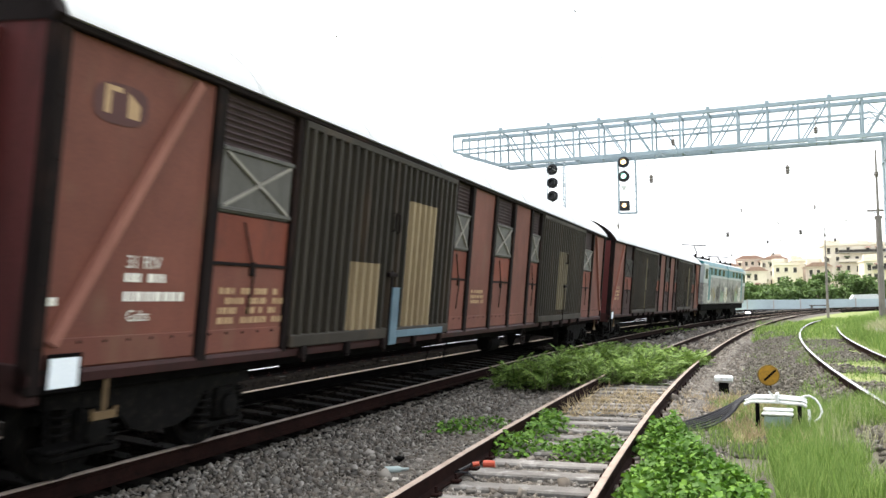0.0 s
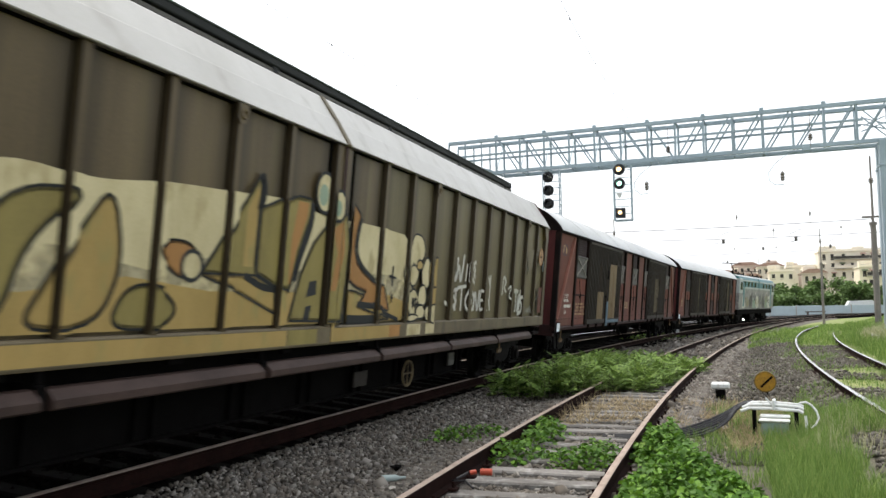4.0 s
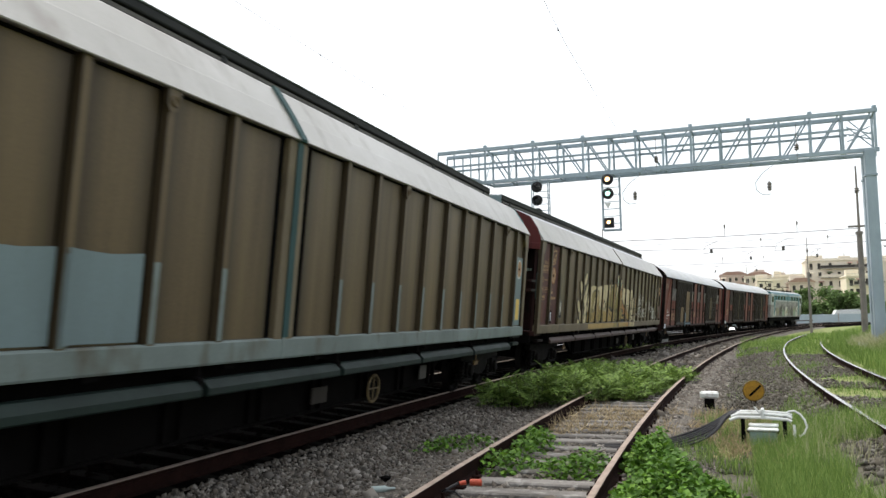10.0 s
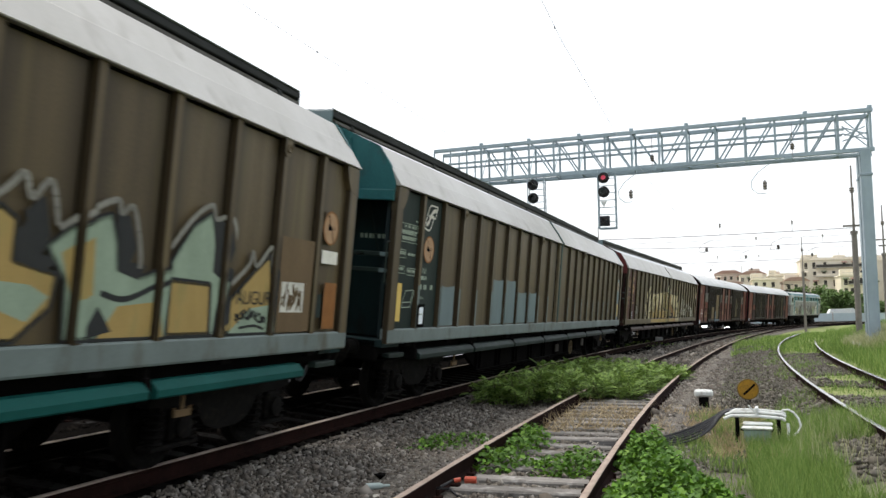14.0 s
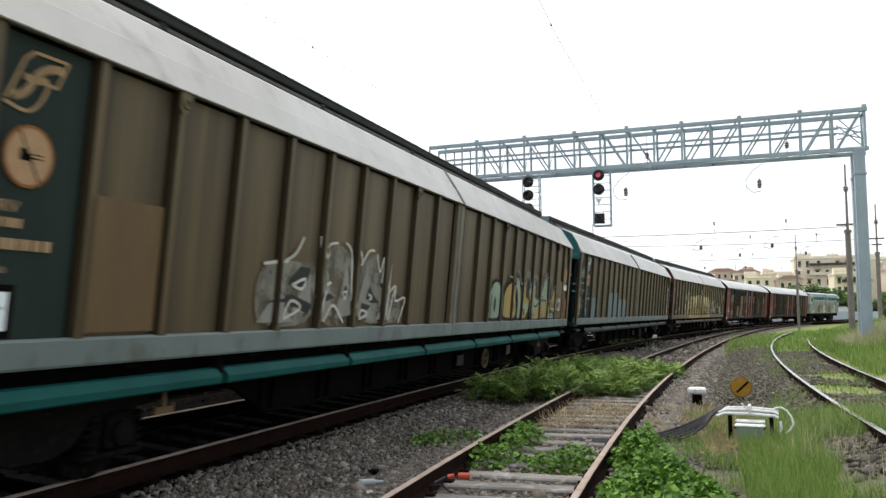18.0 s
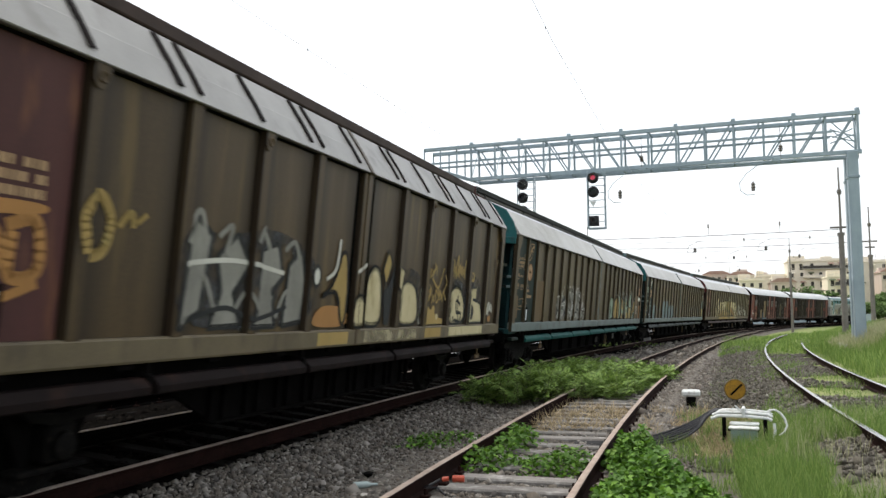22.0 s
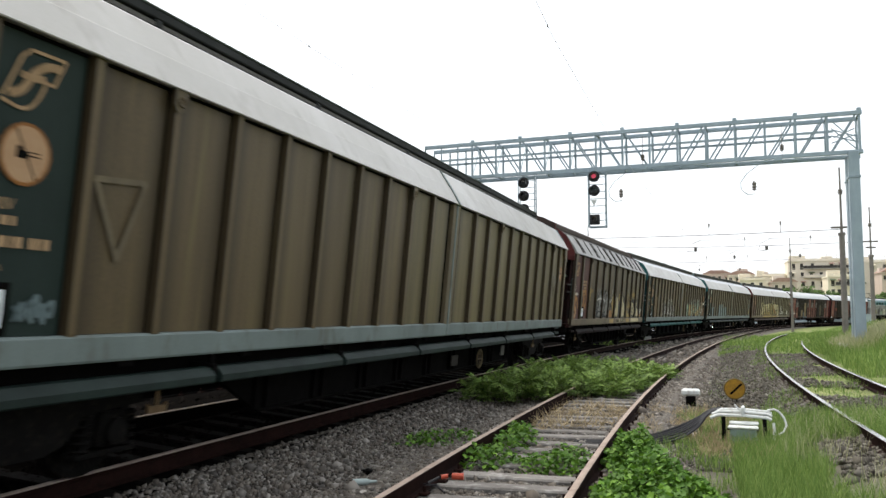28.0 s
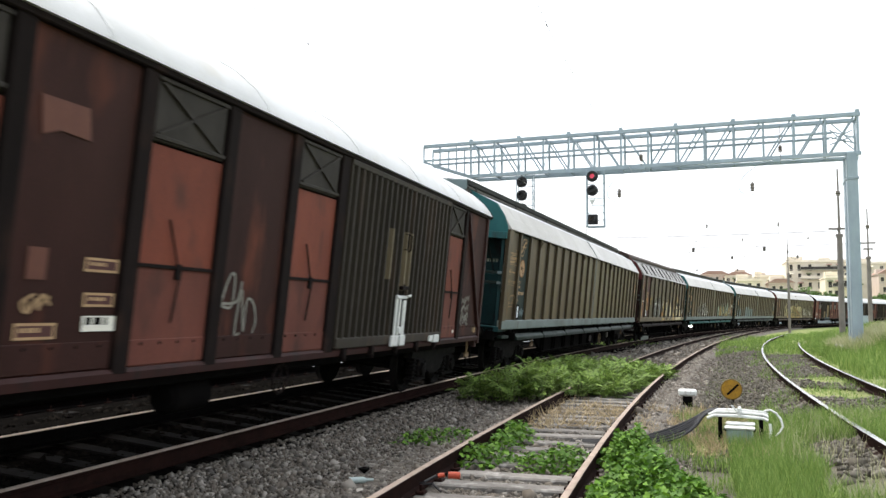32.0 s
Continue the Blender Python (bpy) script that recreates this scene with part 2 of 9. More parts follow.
LIP_GREEN = mat("pale_grey_green_lip", (0.085, 0.105, 0.085), (0.04, 0.05, 0.042), 0.6, 0, 3, 50, 0.1)
LIP_OLIVE = mat("olive_grey_rail", (0.1350, 0.1062, 0.0576), (0.0720, 0.0558, 0.0324), 0.6, 0.0, 1.2, 40, 0.1, 2, dirt=(0.0495, 0.0378, 0.0252), gloss=0.4)
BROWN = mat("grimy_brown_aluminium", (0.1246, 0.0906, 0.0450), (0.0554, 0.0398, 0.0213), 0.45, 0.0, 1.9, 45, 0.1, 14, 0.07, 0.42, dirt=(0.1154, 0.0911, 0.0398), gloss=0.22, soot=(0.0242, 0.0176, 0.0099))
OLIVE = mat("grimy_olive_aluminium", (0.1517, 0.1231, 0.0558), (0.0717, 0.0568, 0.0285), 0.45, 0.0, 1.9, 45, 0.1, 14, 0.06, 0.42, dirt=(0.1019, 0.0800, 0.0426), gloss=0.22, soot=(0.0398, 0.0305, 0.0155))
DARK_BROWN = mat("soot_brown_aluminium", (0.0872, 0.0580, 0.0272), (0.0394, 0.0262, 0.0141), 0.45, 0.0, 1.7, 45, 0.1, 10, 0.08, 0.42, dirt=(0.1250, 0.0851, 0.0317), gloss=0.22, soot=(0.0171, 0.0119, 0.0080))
BLACK_GREEN = mat("dark_lettering_panel", (0.016, 0.028, 0.024), (0.010, 0.016, 0.014), 0.6, 0, 1.5, 45, 0.1, 4, gloss=0.15)
END_RED = mat("sooty_red_end_paint", (0.105, 0.026, 0.025), (0.055, 0.017, 0.017), 0.65, 0, 1.0, 45, 0.15, 4, dirt=(0.03, 0.013, 0.012), gloss=0.12)
SHOULDER_DULL = mat("dull_grey_roof_shoulder", (0.235, 0.225, 0.205), (0.165, 0.158, 0.145), 0.4, 0.0, 0.9, 30, 0.06, 2, dirt=(0.11, 0.10, 0.085), gloss=0.8)
BOARD_BROWN = mat("rubbed_brown_board_paint", (0.060, 0.037, 0.030), (0.028, 0.018, 0.015), 0.6, 0, 2, 45, 0.15, 1, gloss=0.2)
MAROON_PANEL = mat("dark_maroon_lettering_panel", (0.0774, 0.0289, 0.0263), (0.0442, 0.0195, 0.0187), 0.55, 0, 1.5, 45, 0.1, 4, dirt=(0.1436, 0.0612, 0.0331), gloss=0.2)
CLEAN_BLUE = mat("washed_blue_grey_patch", (0.1480, 0.2009, 0.2106), (0.1147, 0.1517, 0.1560), 0.5, 0.1, 1.5, 40, 0.08, 4)
OCHRE_PATCH = mat("ochre_repair_patch", (0.1320, 0.0853, 0.0385), (0.0935, 0.0605, 0.0303), 0.55, 0, 2, 40, 0.1, 3)
PLACARD = mat("yellow_cardboard_placard", (0.66, 0.47, 0.13), (0.58, 0.40, 0.11), 0.7, 0, 5, 50, 0.05)
ORANGE_DIM = mat("faded_rust_patch", (0.115, 0.045, 0.030), (0.085, 0.034, 0.026), 0.6, 0, 3, 40, 0.05)
ORANGE_PATCH = mat("orange_patch", (0.2363, 0.0956, 0.0197), (0.1688, 0.0675, 0.0169), 0.6, 0, 4, 40, 0.05)
CABLE_YELLOW = mat("dirty_yellow_cable", (0.30, 0.22, 0.05), (0.16, 0.12, 0.04), 0.6, 0, 5, 50, 0.1)
WHEEL_TAN = mat("dirty_yellow_wheel_paint", (0.13, 0.095, 0.045), (0.06, 0.045, 0.025), 0.7, 0, 5, 50, 0.1)
LETTER = mat("faded_white_lettering", (0.7360, 0.7176, 0.6440), (0.5704, 0.5520, 0.4876), 0.7, 0, 9, 60, 0.0)
LETTER_TAN = mat("tan_lettering", (0.40, 0.27, 0.15), (0.28, 0.18, 0.1), 0.7, 0, 9, 60, 0.0)
LETTER_GREEN = mat("pale_green_lettering", (0.34, 0.40, 0.32), (0.24, 0.29, 0.23), 0.7, 0, 9, 60, 0.0)
PEACH = mat("peach_warning_disc", (0.3794, 0.2448, 0.1408), (0.3182, 0.1897, 0.1040), 0.65, 0, 8, 60, 0.0)
PAPER = mat("white_waybill_paper", (0.78, 0.82, 0.84), (0.62, 0.68, 0.72), 0.6, 0, 30, 90, 0.0)
SPRAY_CREAM = mat("cream_spray_paint", (0.573, 0.500, 0.305), (0.403, 0.342, 0.189), 0.6, 0, 1.6, 50, 0.0, 2, dirt=(0.329, 0.268, 0.134))
SPRAY_GOLD = mat("golden_spray_paint", (0.372, 0.258, 0.090), (0.264, 0.186, 0.062), 0.6, 0, 1.6, 50, 0.0, 2, dirt=(0.240, 0.210, 0.078))
SPRAY_ORANGE = mat("orange_spray_paint", (0.363, 0.182, 0.057), (0.253, 0.130, 0.046), 0.6, 0, 1.6, 50, 0.0, 2)
SPRAY_WHITE = mat("white_spray_paint", (0.60, 0.59, 0.52), (0.42, 0.41, 0.36), 0.6, 0, 2.5, 50, 0.0, 3)
SPRAY_GREY = mat("silver_grey_spray_paint", (0.27, 0.265, 0.23), (0.15, 0.145, 0.125), 0.6, 0.0, 2.5, 50, 0.0, 3)
SPRAY_THIN = mat("thin_silver_overspray", (0.22, 0.21, 0.175), (0.13, 0.12, 0.10), 0.6, 0.0, 2.5, 50, 0.0, 3)
SPRAY_MIST = mat("pale_overspray_mist", (0.42, 0.37, 0.24), (0.30, 0.26, 0.16), 0.6, 0.0, 2.5, 50, 0.0, 3)
SPRAY_SOOT = mat("dark_overspray_mist", (0.03, 0.032, 0.034), (0.05, 0.05, 0.05), 0.6, 0.0, 2.5, 50, 0.0, 3)
thinned(SPRAY_THIN, 0.30, 0.62)
thinned(SPRAY_MIST, 0.36, 0.66)
thinned(SPRAY_SOOT, 0.36, 0.70)
SPRAY_MINT = mat("pale_mint_spray_paint", (0.270, 0.348, 0.258), (0.180, 0.234, 0.174), 0.6, 0, 1.6, 50, 0.0, 2)
SPRAY_DARK = mat("black_spray_paint", (0.016, 0.018, 0.019), (0.03, 0.031, 0.03), 0.65, 0, 1.6, 50, 0.0, 2)
SPRAY_OLIVE = mat("olive_spray_paint", (0.247, 0.202, 0.065), (0.163, 0.130, 0.047), 0.6, 0, 1.6, 50, 0.0, 2)
GALVANISED = mat("galvanised_steel", (0.285, 0.350, 0.385), (0.205, 0.260, 0.290), 0.5, 0.3, 1.5, 40, 0.08, 2, 0.05, gloss=0.5)
CONCRETE = mat("old_concrete", (0.40, 0.38, 0.34), (0.28, 0.26, 0.23), 0.85, 0, 2, 50, 0.3)
SLEEPER = mat("weathered_sleeper", (0.1845, 0.1738, 0.1599), (0.0861, 0.0795, 0.0722), 0.85, 0, 2.6, 45, 0.5, 1, 0.2, dirt=(0.2952, 0.2870, 0.2706), depth=0.02)
# Oily sleepers, with the train's shade put into a near-black base.
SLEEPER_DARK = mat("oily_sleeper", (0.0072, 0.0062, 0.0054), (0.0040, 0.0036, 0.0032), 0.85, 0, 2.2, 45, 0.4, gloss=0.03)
STONE = island("ballast_stone", [(0.0816, 0.0744, 0.0653), (0.2320, 0.2139, 0.1885), (0.1196, 0.1015, 0.0816), (0.4350, 0.4133, 0.3715), (0.1812, 0.1685, 0.1486), (0.0580, 0.0526, 0.0471)], 0.85)
# Stones under and beyond the train carry its shade in their colour.
STONE_SHADED = island("oily_stone", [(0.0054, 0.0047, 0.0043), (0.0108, 0.0095, 0.0081), (0.0036, 0.0032, 0.0029)], 0.9, gloss=0.0)
STONE_PATH = island("path_grit", [(0.085, 0.078, 0.065), (0.145, 0.135, 0.115), (0.06, 0.054, 0.044), (0.23, 0.22, 0.19), (0.11, 0.10, 0.08)], 0.9)
LEAF = island("bramble_leaf", [(0.135, 0.230, 0.045), (0.225, 0.325, 0.075), (0.038, 0.075, 0.015), (0.30, 0.385, 0.12), (0.07, 0.125, 0.026), (0.18, 0.28, 0.06)], 0.65, 0, 0.22)
LEAF_BRIGHT = island("young_creeper_leaf", [(0.085, 0.19, 0.018), (0.14, 0.265, 0.03), (0.045, 0.105, 0.011), (0.105, 0.225, 0.022), (0.20, 0.31, 0.055), (0.06, 0.14, 0.014)], 0.6, 0, 0.2)
GRASS = island("grass_blade", [(0.19, 0.285, 0.07), (0.28, 0.37, 0.11), (0.10, 0.17, 0.036), (0.42, 0.43, 0.21), (0.30, 0.39, 0.12), (0.14, 0.23, 0.05)], 0.7, 0, 0.35)
PALE_STALK = island("pale_seeding_stalk", [(0.3910, 0.3825, 0.2295), (0.3060, 0.3230, 0.1615), (0.4760, 0.4505, 0.3060)], 0.8, 0, 0.35)
STRAW = island("dry_grass_straw", [(0.3900, 0.3120, 0.1820), (0.2860, 0.2210, 0.1300), (0.4940, 0.4030, 0.2470)], 0.8, 0, 0.15)
TREE_LEAF = island("dark_tree_leaf", [(0.0800, 0.1360, 0.0416), (0.1360, 0.2080, 0.0640), (0.0544, 0.0896, 0.0320)], 0.65, 0, 0.2)
BARK = mat("grey_bark", (0.11, 0.09, 0.07), (0.06, 0.05, 0.04), 0.9, 0, 4, 30, 0.5)
GLASS_DARK = mat("dark_window_glass", (0.03, 0.035, 0.04), (0.02, 0.024, 0.028), 0.12, 0, 2, 30, 0.0, gloss=0.5)
CABLE = mat("black_cable_rubber", (0.018, 0.018, 0.02), (0.03, 0.03, 0.032), 0.6, 0, 4, 40, 0.05)
WHITE_PAINT = mat("white_enamel", (0.6120, 0.6290, 0.6120), (0.4930, 0.5100, 0.4930), 0.45, 0, 4, 40, 0.05, dirt=(0.3400, 0.3230, 0.2890), gloss=0.5)
BOX_GREEN = mat("grey_green_enamel", (0.26, 0.34, 0.31), (0.18, 0.24, 0.22), 0.5, 0, 4, 40, 0.05)
DISC_YELLOW = mat("yellow_disc_enamel", (0.42, 0.23, 0.02), (0.24, 0.13, 0.02), 0.6, 0, 9, 40, 0.05, dirt=(0.12, 0.07, 0.02))
RED_PLASTIC = mat("red_orange_plastic", (0.42, 0.07, 0.035), (0.3, 0.05, 0.025), 0.45, 0, 8, 40, 0.05)


# ---- mesh helpers ----
class Shape:
    """Gathers corners and faces of one mesh."""

    def __init__(self):
        self.v, self.f = [], []

    def add(self, v, f):
        o = len(self.v)
        self.v += [tuple(p) for p in v]
        self.f += [tuple(i + o for i in q) for q in f]
        return self

    def box(self, x0, x1, y0, y1, z0, z1):
        v = [(x, y, z) for x in (x0, x1) for y in (y0, y1) for z in (z0, z1)]
        return self.add(v, [(0, 1, 3, 2), (4, 6, 7, 5), (0, 4, 5, 1), (2, 3, 7, 6), (0, 2, 6, 4), (1, 5, 7, 3)])

    def soft(self, x0, x1, y0, y1, z0, z1, r=0.01):
        """A box with all its edges cut off."""
        a, b = (x0, y0, z0), (x1, y1, z1)
        v, f, idx = [], [], {}
        for sx in (0, 1):
            for sy in (0, 1):
                for sz in (0, 1):
                    for axis in range(3):
                        p = [(b if s else a)[i] + (-r if s else r) * (i != axis) for i, s in enumerate((sx, sy, sz))]
                        idx[sx, sy, sz, axis] = len(v)
                        v.append(p)
        for axis in range(3):
            o = [i for i in range(3) if i != axis]
            for s in (0, 1):
                q = []
                for t, u in ((0, 0), (1, 0), (1, 1), (0, 1)):
                    c = [0, 0, 0]
                    c[axis], c[o[0]], c[o[1]] = s, t, u
                    q.append(idx[(*c, axis)])
                f.append(tuple(q))
            for t in (0, 1):
                for u in (0, 1):
                    q = []
                    for s, k in ((0, o[0]), (1, o[0]), (1, o[1]), (0, o[1])):
                        c = [0, 0, 0]
                        c[axis], c[o[0]], c[o[1]] = s, t, u
                        q.append(idx[(*c, k)])
                    f.append(tuple(q))
        for sx in (0, 1):
            for sy in (0, 1):
                for sz in (0, 1):
                    f.append(tuple(idx[sx, sy, sz, i] for i in range(3)))
        return self.add(v, f)

    def prism(self, outline, a, b, axis="y", hollow=False):
        """An outline in the other two axes, drawn out from a to b along axis."""
        n = len(outline)

        def at(p, d):
            return {"y": (p[0], d, p[1]), "x": (d, p[0], p[1]), "z": (p[0], p[1], d)}[axis]
        v = [at(p, a) for p in outline] + [at(p, b) for p in outline]
        f = [(i, (i + 1) % n, n + (i + 1) % n, n + i) for i in range(n - (1 if hollow else 0))]
        if not hollow:
            f += [tuple(range(n))[::-1], tuple(range(n, 2 * n))]
        return self.add(v, f)

    def tube(self, p, q, r, n=8, r2=None):
        p, q = Vector(p), Vector(q)
        d = (q - p).normalized()
        s = d.orthogonal().normalized()
        t = d.cross(s)
        r2 = r if r2 is None else r2
        v = [c + (s * math.cos(a) + t * math.sin(a)) * rr for c, rr in ((p, r), (q, r2)) for a in (2 * math.pi * i / n for i in range(n))]
        f = [(i, (i + 1) % n, n + (i + 1) % n, n + i) for i in range(n)] + [tuple(range(n))[::-1], tuple(range(n, 2 * n))]
        return self.add(v, f)

    def pipe(self, pts, r, n=6):
        """One bent tube along a few points."""
        pts = [Vector(p) for p in pts]
        v, f, side = [], [], None
        for i, p in enumerate(pts):
            d = (pts[min(i + 1, len(pts) - 1)] - pts[max(i - 1, 0)]).normalized()
            side = d.orthogonal() if side is None else side - d * side.dot(d)
            side.normalize()
            up = d.cross(side)
            v += [p + (side * math.cos(a) + up * math.sin(a)) * r for a in (2 * math.pi * j / n for j in range(n))]
        for i in range(len(pts) - 1):
            f += [(i * n + j, i * n + (j + 1) % n, (i + 1) * n + (j + 1) % n, (i + 1) * n + j) for j in range(n)]
        f += [tuple(range(n))[::-1], tuple(range((len(pts) - 1) * n, len(pts) * n))]
        return self.add(v, f)

    def ring(self, c, r, w, axis="x", n=20, m=6):
        """A torus."""
        v, f = [], []
        for i in range(n):
            a = 2 * math.pi * i / n
            for j in range(m):
                b = 2 * math.pi * j / m
                d, h = r + w * math.cos(b), w * math.sin(b)
                q = (h, d * math.cos(a), d * math.sin(a)) if axis == "x" else ((d * math.cos(a), h, d * math.sin(a)) if axis == "y" else (d * math.cos(a), d * math.sin(a), h))
                v.append((c[0] + q[0], c[1] + q[1], c[2] + q[2]))
                f.append((i * m + j, ((i + 1) % n) * m + j, ((i + 1) % n) * m + (j + 1) % m, i * m + (j + 1) % m))
        return self.add(v, f)

    def lathe(self, c, prof, axis="x", n=24, caps=True):
        """prof: rows of (along the axis, radius)."""
        v, f, m = [], [], len(prof)
        for i in range(n):
            a = 2 * math.pi * i / n
            for d, r in prof:
                q = {"x": (d, r * math.cos(a), r * math.sin(a)), "y": (r * math.cos(a), d, r * math.sin(a)), "z": (r * math.cos(a), r * math.sin(a), d)}[axis]
                v.append((c[0] + q[0], c[1] + q[1], c[2] + q[2]))
        for i in range(n):
            for j in range(m - 1):
                f.append((i * m + j, ((i + 1) % n) * m + j, ((i + 1) % n) * m + j + 1, i * m + j + 1))
        if caps:
            f += [tuple(i * m for i in range(n)), tuple(i * m + m - 1 for i in range(n))[::-1]]
        return self.add(v, f)

    def mesh(self, name, material, smooth=False):
        me = bpy.data.meshes.new(name)
        me.from_pydata(self.v, [], self.f)
        bm = bmesh.new()
        bm.from_mesh(me)
        bmesh.ops.recalc_face_normals(bm, faces=bm.faces)
        bm.to_mesh(me)
        bm.free()
        me.materials.append(material)
        if smooth:
            me.shade_smooth()
            me.set_sharp_from_angle(angle=radians(35))
        return me


def part(name, data, material, parent, label="", at=None, smooth=False):
    """One mesh object under a thing or a part. data: a Shape, or a mesh that is shared."""
    me = data.mesh(name, material, smooth) if isinstance(data, Shape) else data
    ob = new(name, me)
    ob.parent = parent
    if at is not None:
        ob.matrix_basis = at if isinstance(at, Matrix) else Matrix.Translation(at)
    return tagged(ob, label)


def thing(name, label, category, m=None, group="", kind=""):
    ob = new(name)
    ob.empty_display_size = 0.2
    if m is not None:
        ob.matrix_basis = m
    return tagged(ob, label, category, group, kind)


def solo(name, shape, material, label, category, group="", kind="", smooth=False, at=None):
    ob = new(name, shape.mesh(name, material, smooth))
    if at is not None:
        ob.matrix_basis = at
    return tagged(ob, label, category, group, kind)


# ---- ground and tracks ----
def smooth(v):
    v = np.clip(v, 0, 1)
    return v * v * (3 - 2 * v)


def yard_x(y):
    return np.interp(y, YARD[1], YARD[0])


def ground_z(x, y):
    """Height of the ground: a cutting floor beside the line, and a grassy bank beyond the yard track."""
    x, y = np.asarray(x, float), np.asarray(y, float)
    z = -0.30 + 0.25 * smooth((x - 0.6) / 1.6) * smooth((60 - y) / 20)
    bank = smooth((x - yard_x(np.clip(y, 0, 55)) - 1.5) / 2.6) * smooth((y - 20) / 12) * 0.8
    far = smooth((y - 41) / 8) * smooth((x - 3.4 - (y - 45) * 0.06) / 2.6) * 0.35
    return z + np.maximum(bank, far) * smooth((75 - y) / 14 + (x > 9) * 0.0)


def axis(lo, hi, step, reach):
    near = list(np.arange(lo, hi + step / 2, step))
    out, d = [], step
    a = b = 0.0
    left, right = [], []
    a, b = lo, hi
    while a > -reach or b < reach:
        d *= 1.35
        a, b = a - d, b + d
        left.insert(0, a)
        right.append(b)
    return np.array(left + near + right)


gx, gy = axis(-14, 16, 0.3, 2600), axis(-6, 76, 0.4, 2600)
GX, GY = np.meshgrid(gx, gy, indexing="ij")
bump_a = np.array([[noise.noise(Vector((x * 0.35, y * 0.35, 0))) + 0.5 * noise.noise(Vector((x * 1.1, y * 1.1, 3))) for y in gy] for x in gx])
GZ = ground_z(GX, GY) + 0.03 * bump_a
green = smooth((GX - 0.35 - 0.028 * np.clip(GY - 16, 0, 40) + 0.9 * bump_a) / 0.9)
path = smooth((GY - 12) / 4) * smooth((44 - GY) / 12) * smooth((GX + 0.9) / 0.6) * smooth((1.75 + 0.002 * (GY - 18) ** 2 - GX) / 0.6)
green = np.clip(green * (1 - 0.9 * path) + smooth((GY - 40) / 10) * smooth((GX + 1) / 2), 0, 1)
fine_b = np.array([[noise.noise(Vector((x * 1.7, y * 1.2, 11))) for y in gy] for x in gx])
green = np.clip(green + 0.9 * fine_b * (GY < 60) * (green > 0.02) + 0.30 * path * smooth((fine_b - 0.05) / 0.3), 0, 1)
green *= 1 - 0.95 * np.clip(1.25 - ((GX - 1.6) / 0.55) ** 2 - ((GY - 9.6) / 1.7) ** 2 + 0.8 * fine_b, 0, 1)
green = np.maximum(green, smooth((np.abs(GX) - 18) / 10) * 0.9)
ny = len(gy)
g_faces = [(i * ny + j, (i + 1) * ny + j, (i + 1) * ny + j + 1, i * ny + j + 1) for i in range(len(gx) - 1) for j in range(ny - 1)]
g_me = bpy.data.meshes.new("ground")
g_me.from_pydata(np.stack([GX.ravel(), GY.ravel(), GZ.ravel()], 1).tolist(), [], g_faces)
g_att = g_me.attributes.new("green", "FLOAT", "POINT")
g_att.data.foreach_set("value", green.ravel().astype(np.float32))
g_me.shade_smooth()
GROUND = mat("soil_and_turf", (0.105, 0.095, 0.077), (0.055, 0.048, 0.038), 0.95, 0, 2.6, 34, 1.0, depth=0.05, dirt=(0.15, 0.138, 0.11))
gn, gl = GROUND.node_tree.nodes, GROUND.node_tree.links
turf = mat("turf", (0.12, 0.175, 0.04), (0.07, 0.11, 0.028), 0.9)
ga, gt, gm, gr = gn.new("ShaderNodeAttribute"), gn.new("ShaderNodeTexNoise"), gn.new("ShaderNodeMixRGB"), gn.new("ShaderNodeValToRGB")
ga.attribute_name = "green"
gt.inputs["Scale"].default_value, gt.inputs["Detail"].default_value = 2.2, 8
gr.color_ramp.elements[0].color, gr.color_ramp.elements[1].color = (0.105, 0.145, 0.04, 1), (0.21, 0.225, 0.085, 1)
gr.color_ramp.elements[0].position, gr.color_ramp.elements[1].position = 0.35, 0.65
gl.new(gn["Texture Coordinate"].outputs["Object"], gt.inputs["Vector"])
gl.new(gt.outputs[0], gr.inputs[0])
old = gn["Principled BSDF"].inputs["Base Color"].links[0].from_socket
gl.new(ga.outputs["Fac"], gm.inputs[0])
gl.new(old, gm.inputs[1])
gl.new(gr.outputs[0], gm.inputs[2])
gl.new(gm.outputs[0], gn["Principled BSDF"].inputs["Base Color"])
g_me.materials.append(GROUND)
tagged(new("ground", g_me), "trodden soil and rough grass between the railway tracks", "ground", kind="structure")


def sweep(outline, place, s0, s1, step, closed=True):
    """A cross-section (sideways, up) drawn along a track."""
    sh, n = Shape(), len(outline)
    ss = np.arange(s0, s1 + step / 2, step)
    v = [place(s, a, b) for s in ss for a, b in outline]
    f = []
    for i in range(len(ss) - 1):
        for j in range(n if closed else n - 1):
            f.append((i * n + j, i * n + (j + 1) % n, (i + 1) * n + (j + 1) % n, (i + 1) * n + j))
    if closed:
        f += [tuple(range(n)), tuple(range((len(ss) - 1) * n, len(ss) * n))[::-1]]
    return sh.add(v, f)


def placer(track, z):
    def place(s, a, b):
        x, y, _ = on_line(track, s, a)
        return (x, y, z + b)
    return place


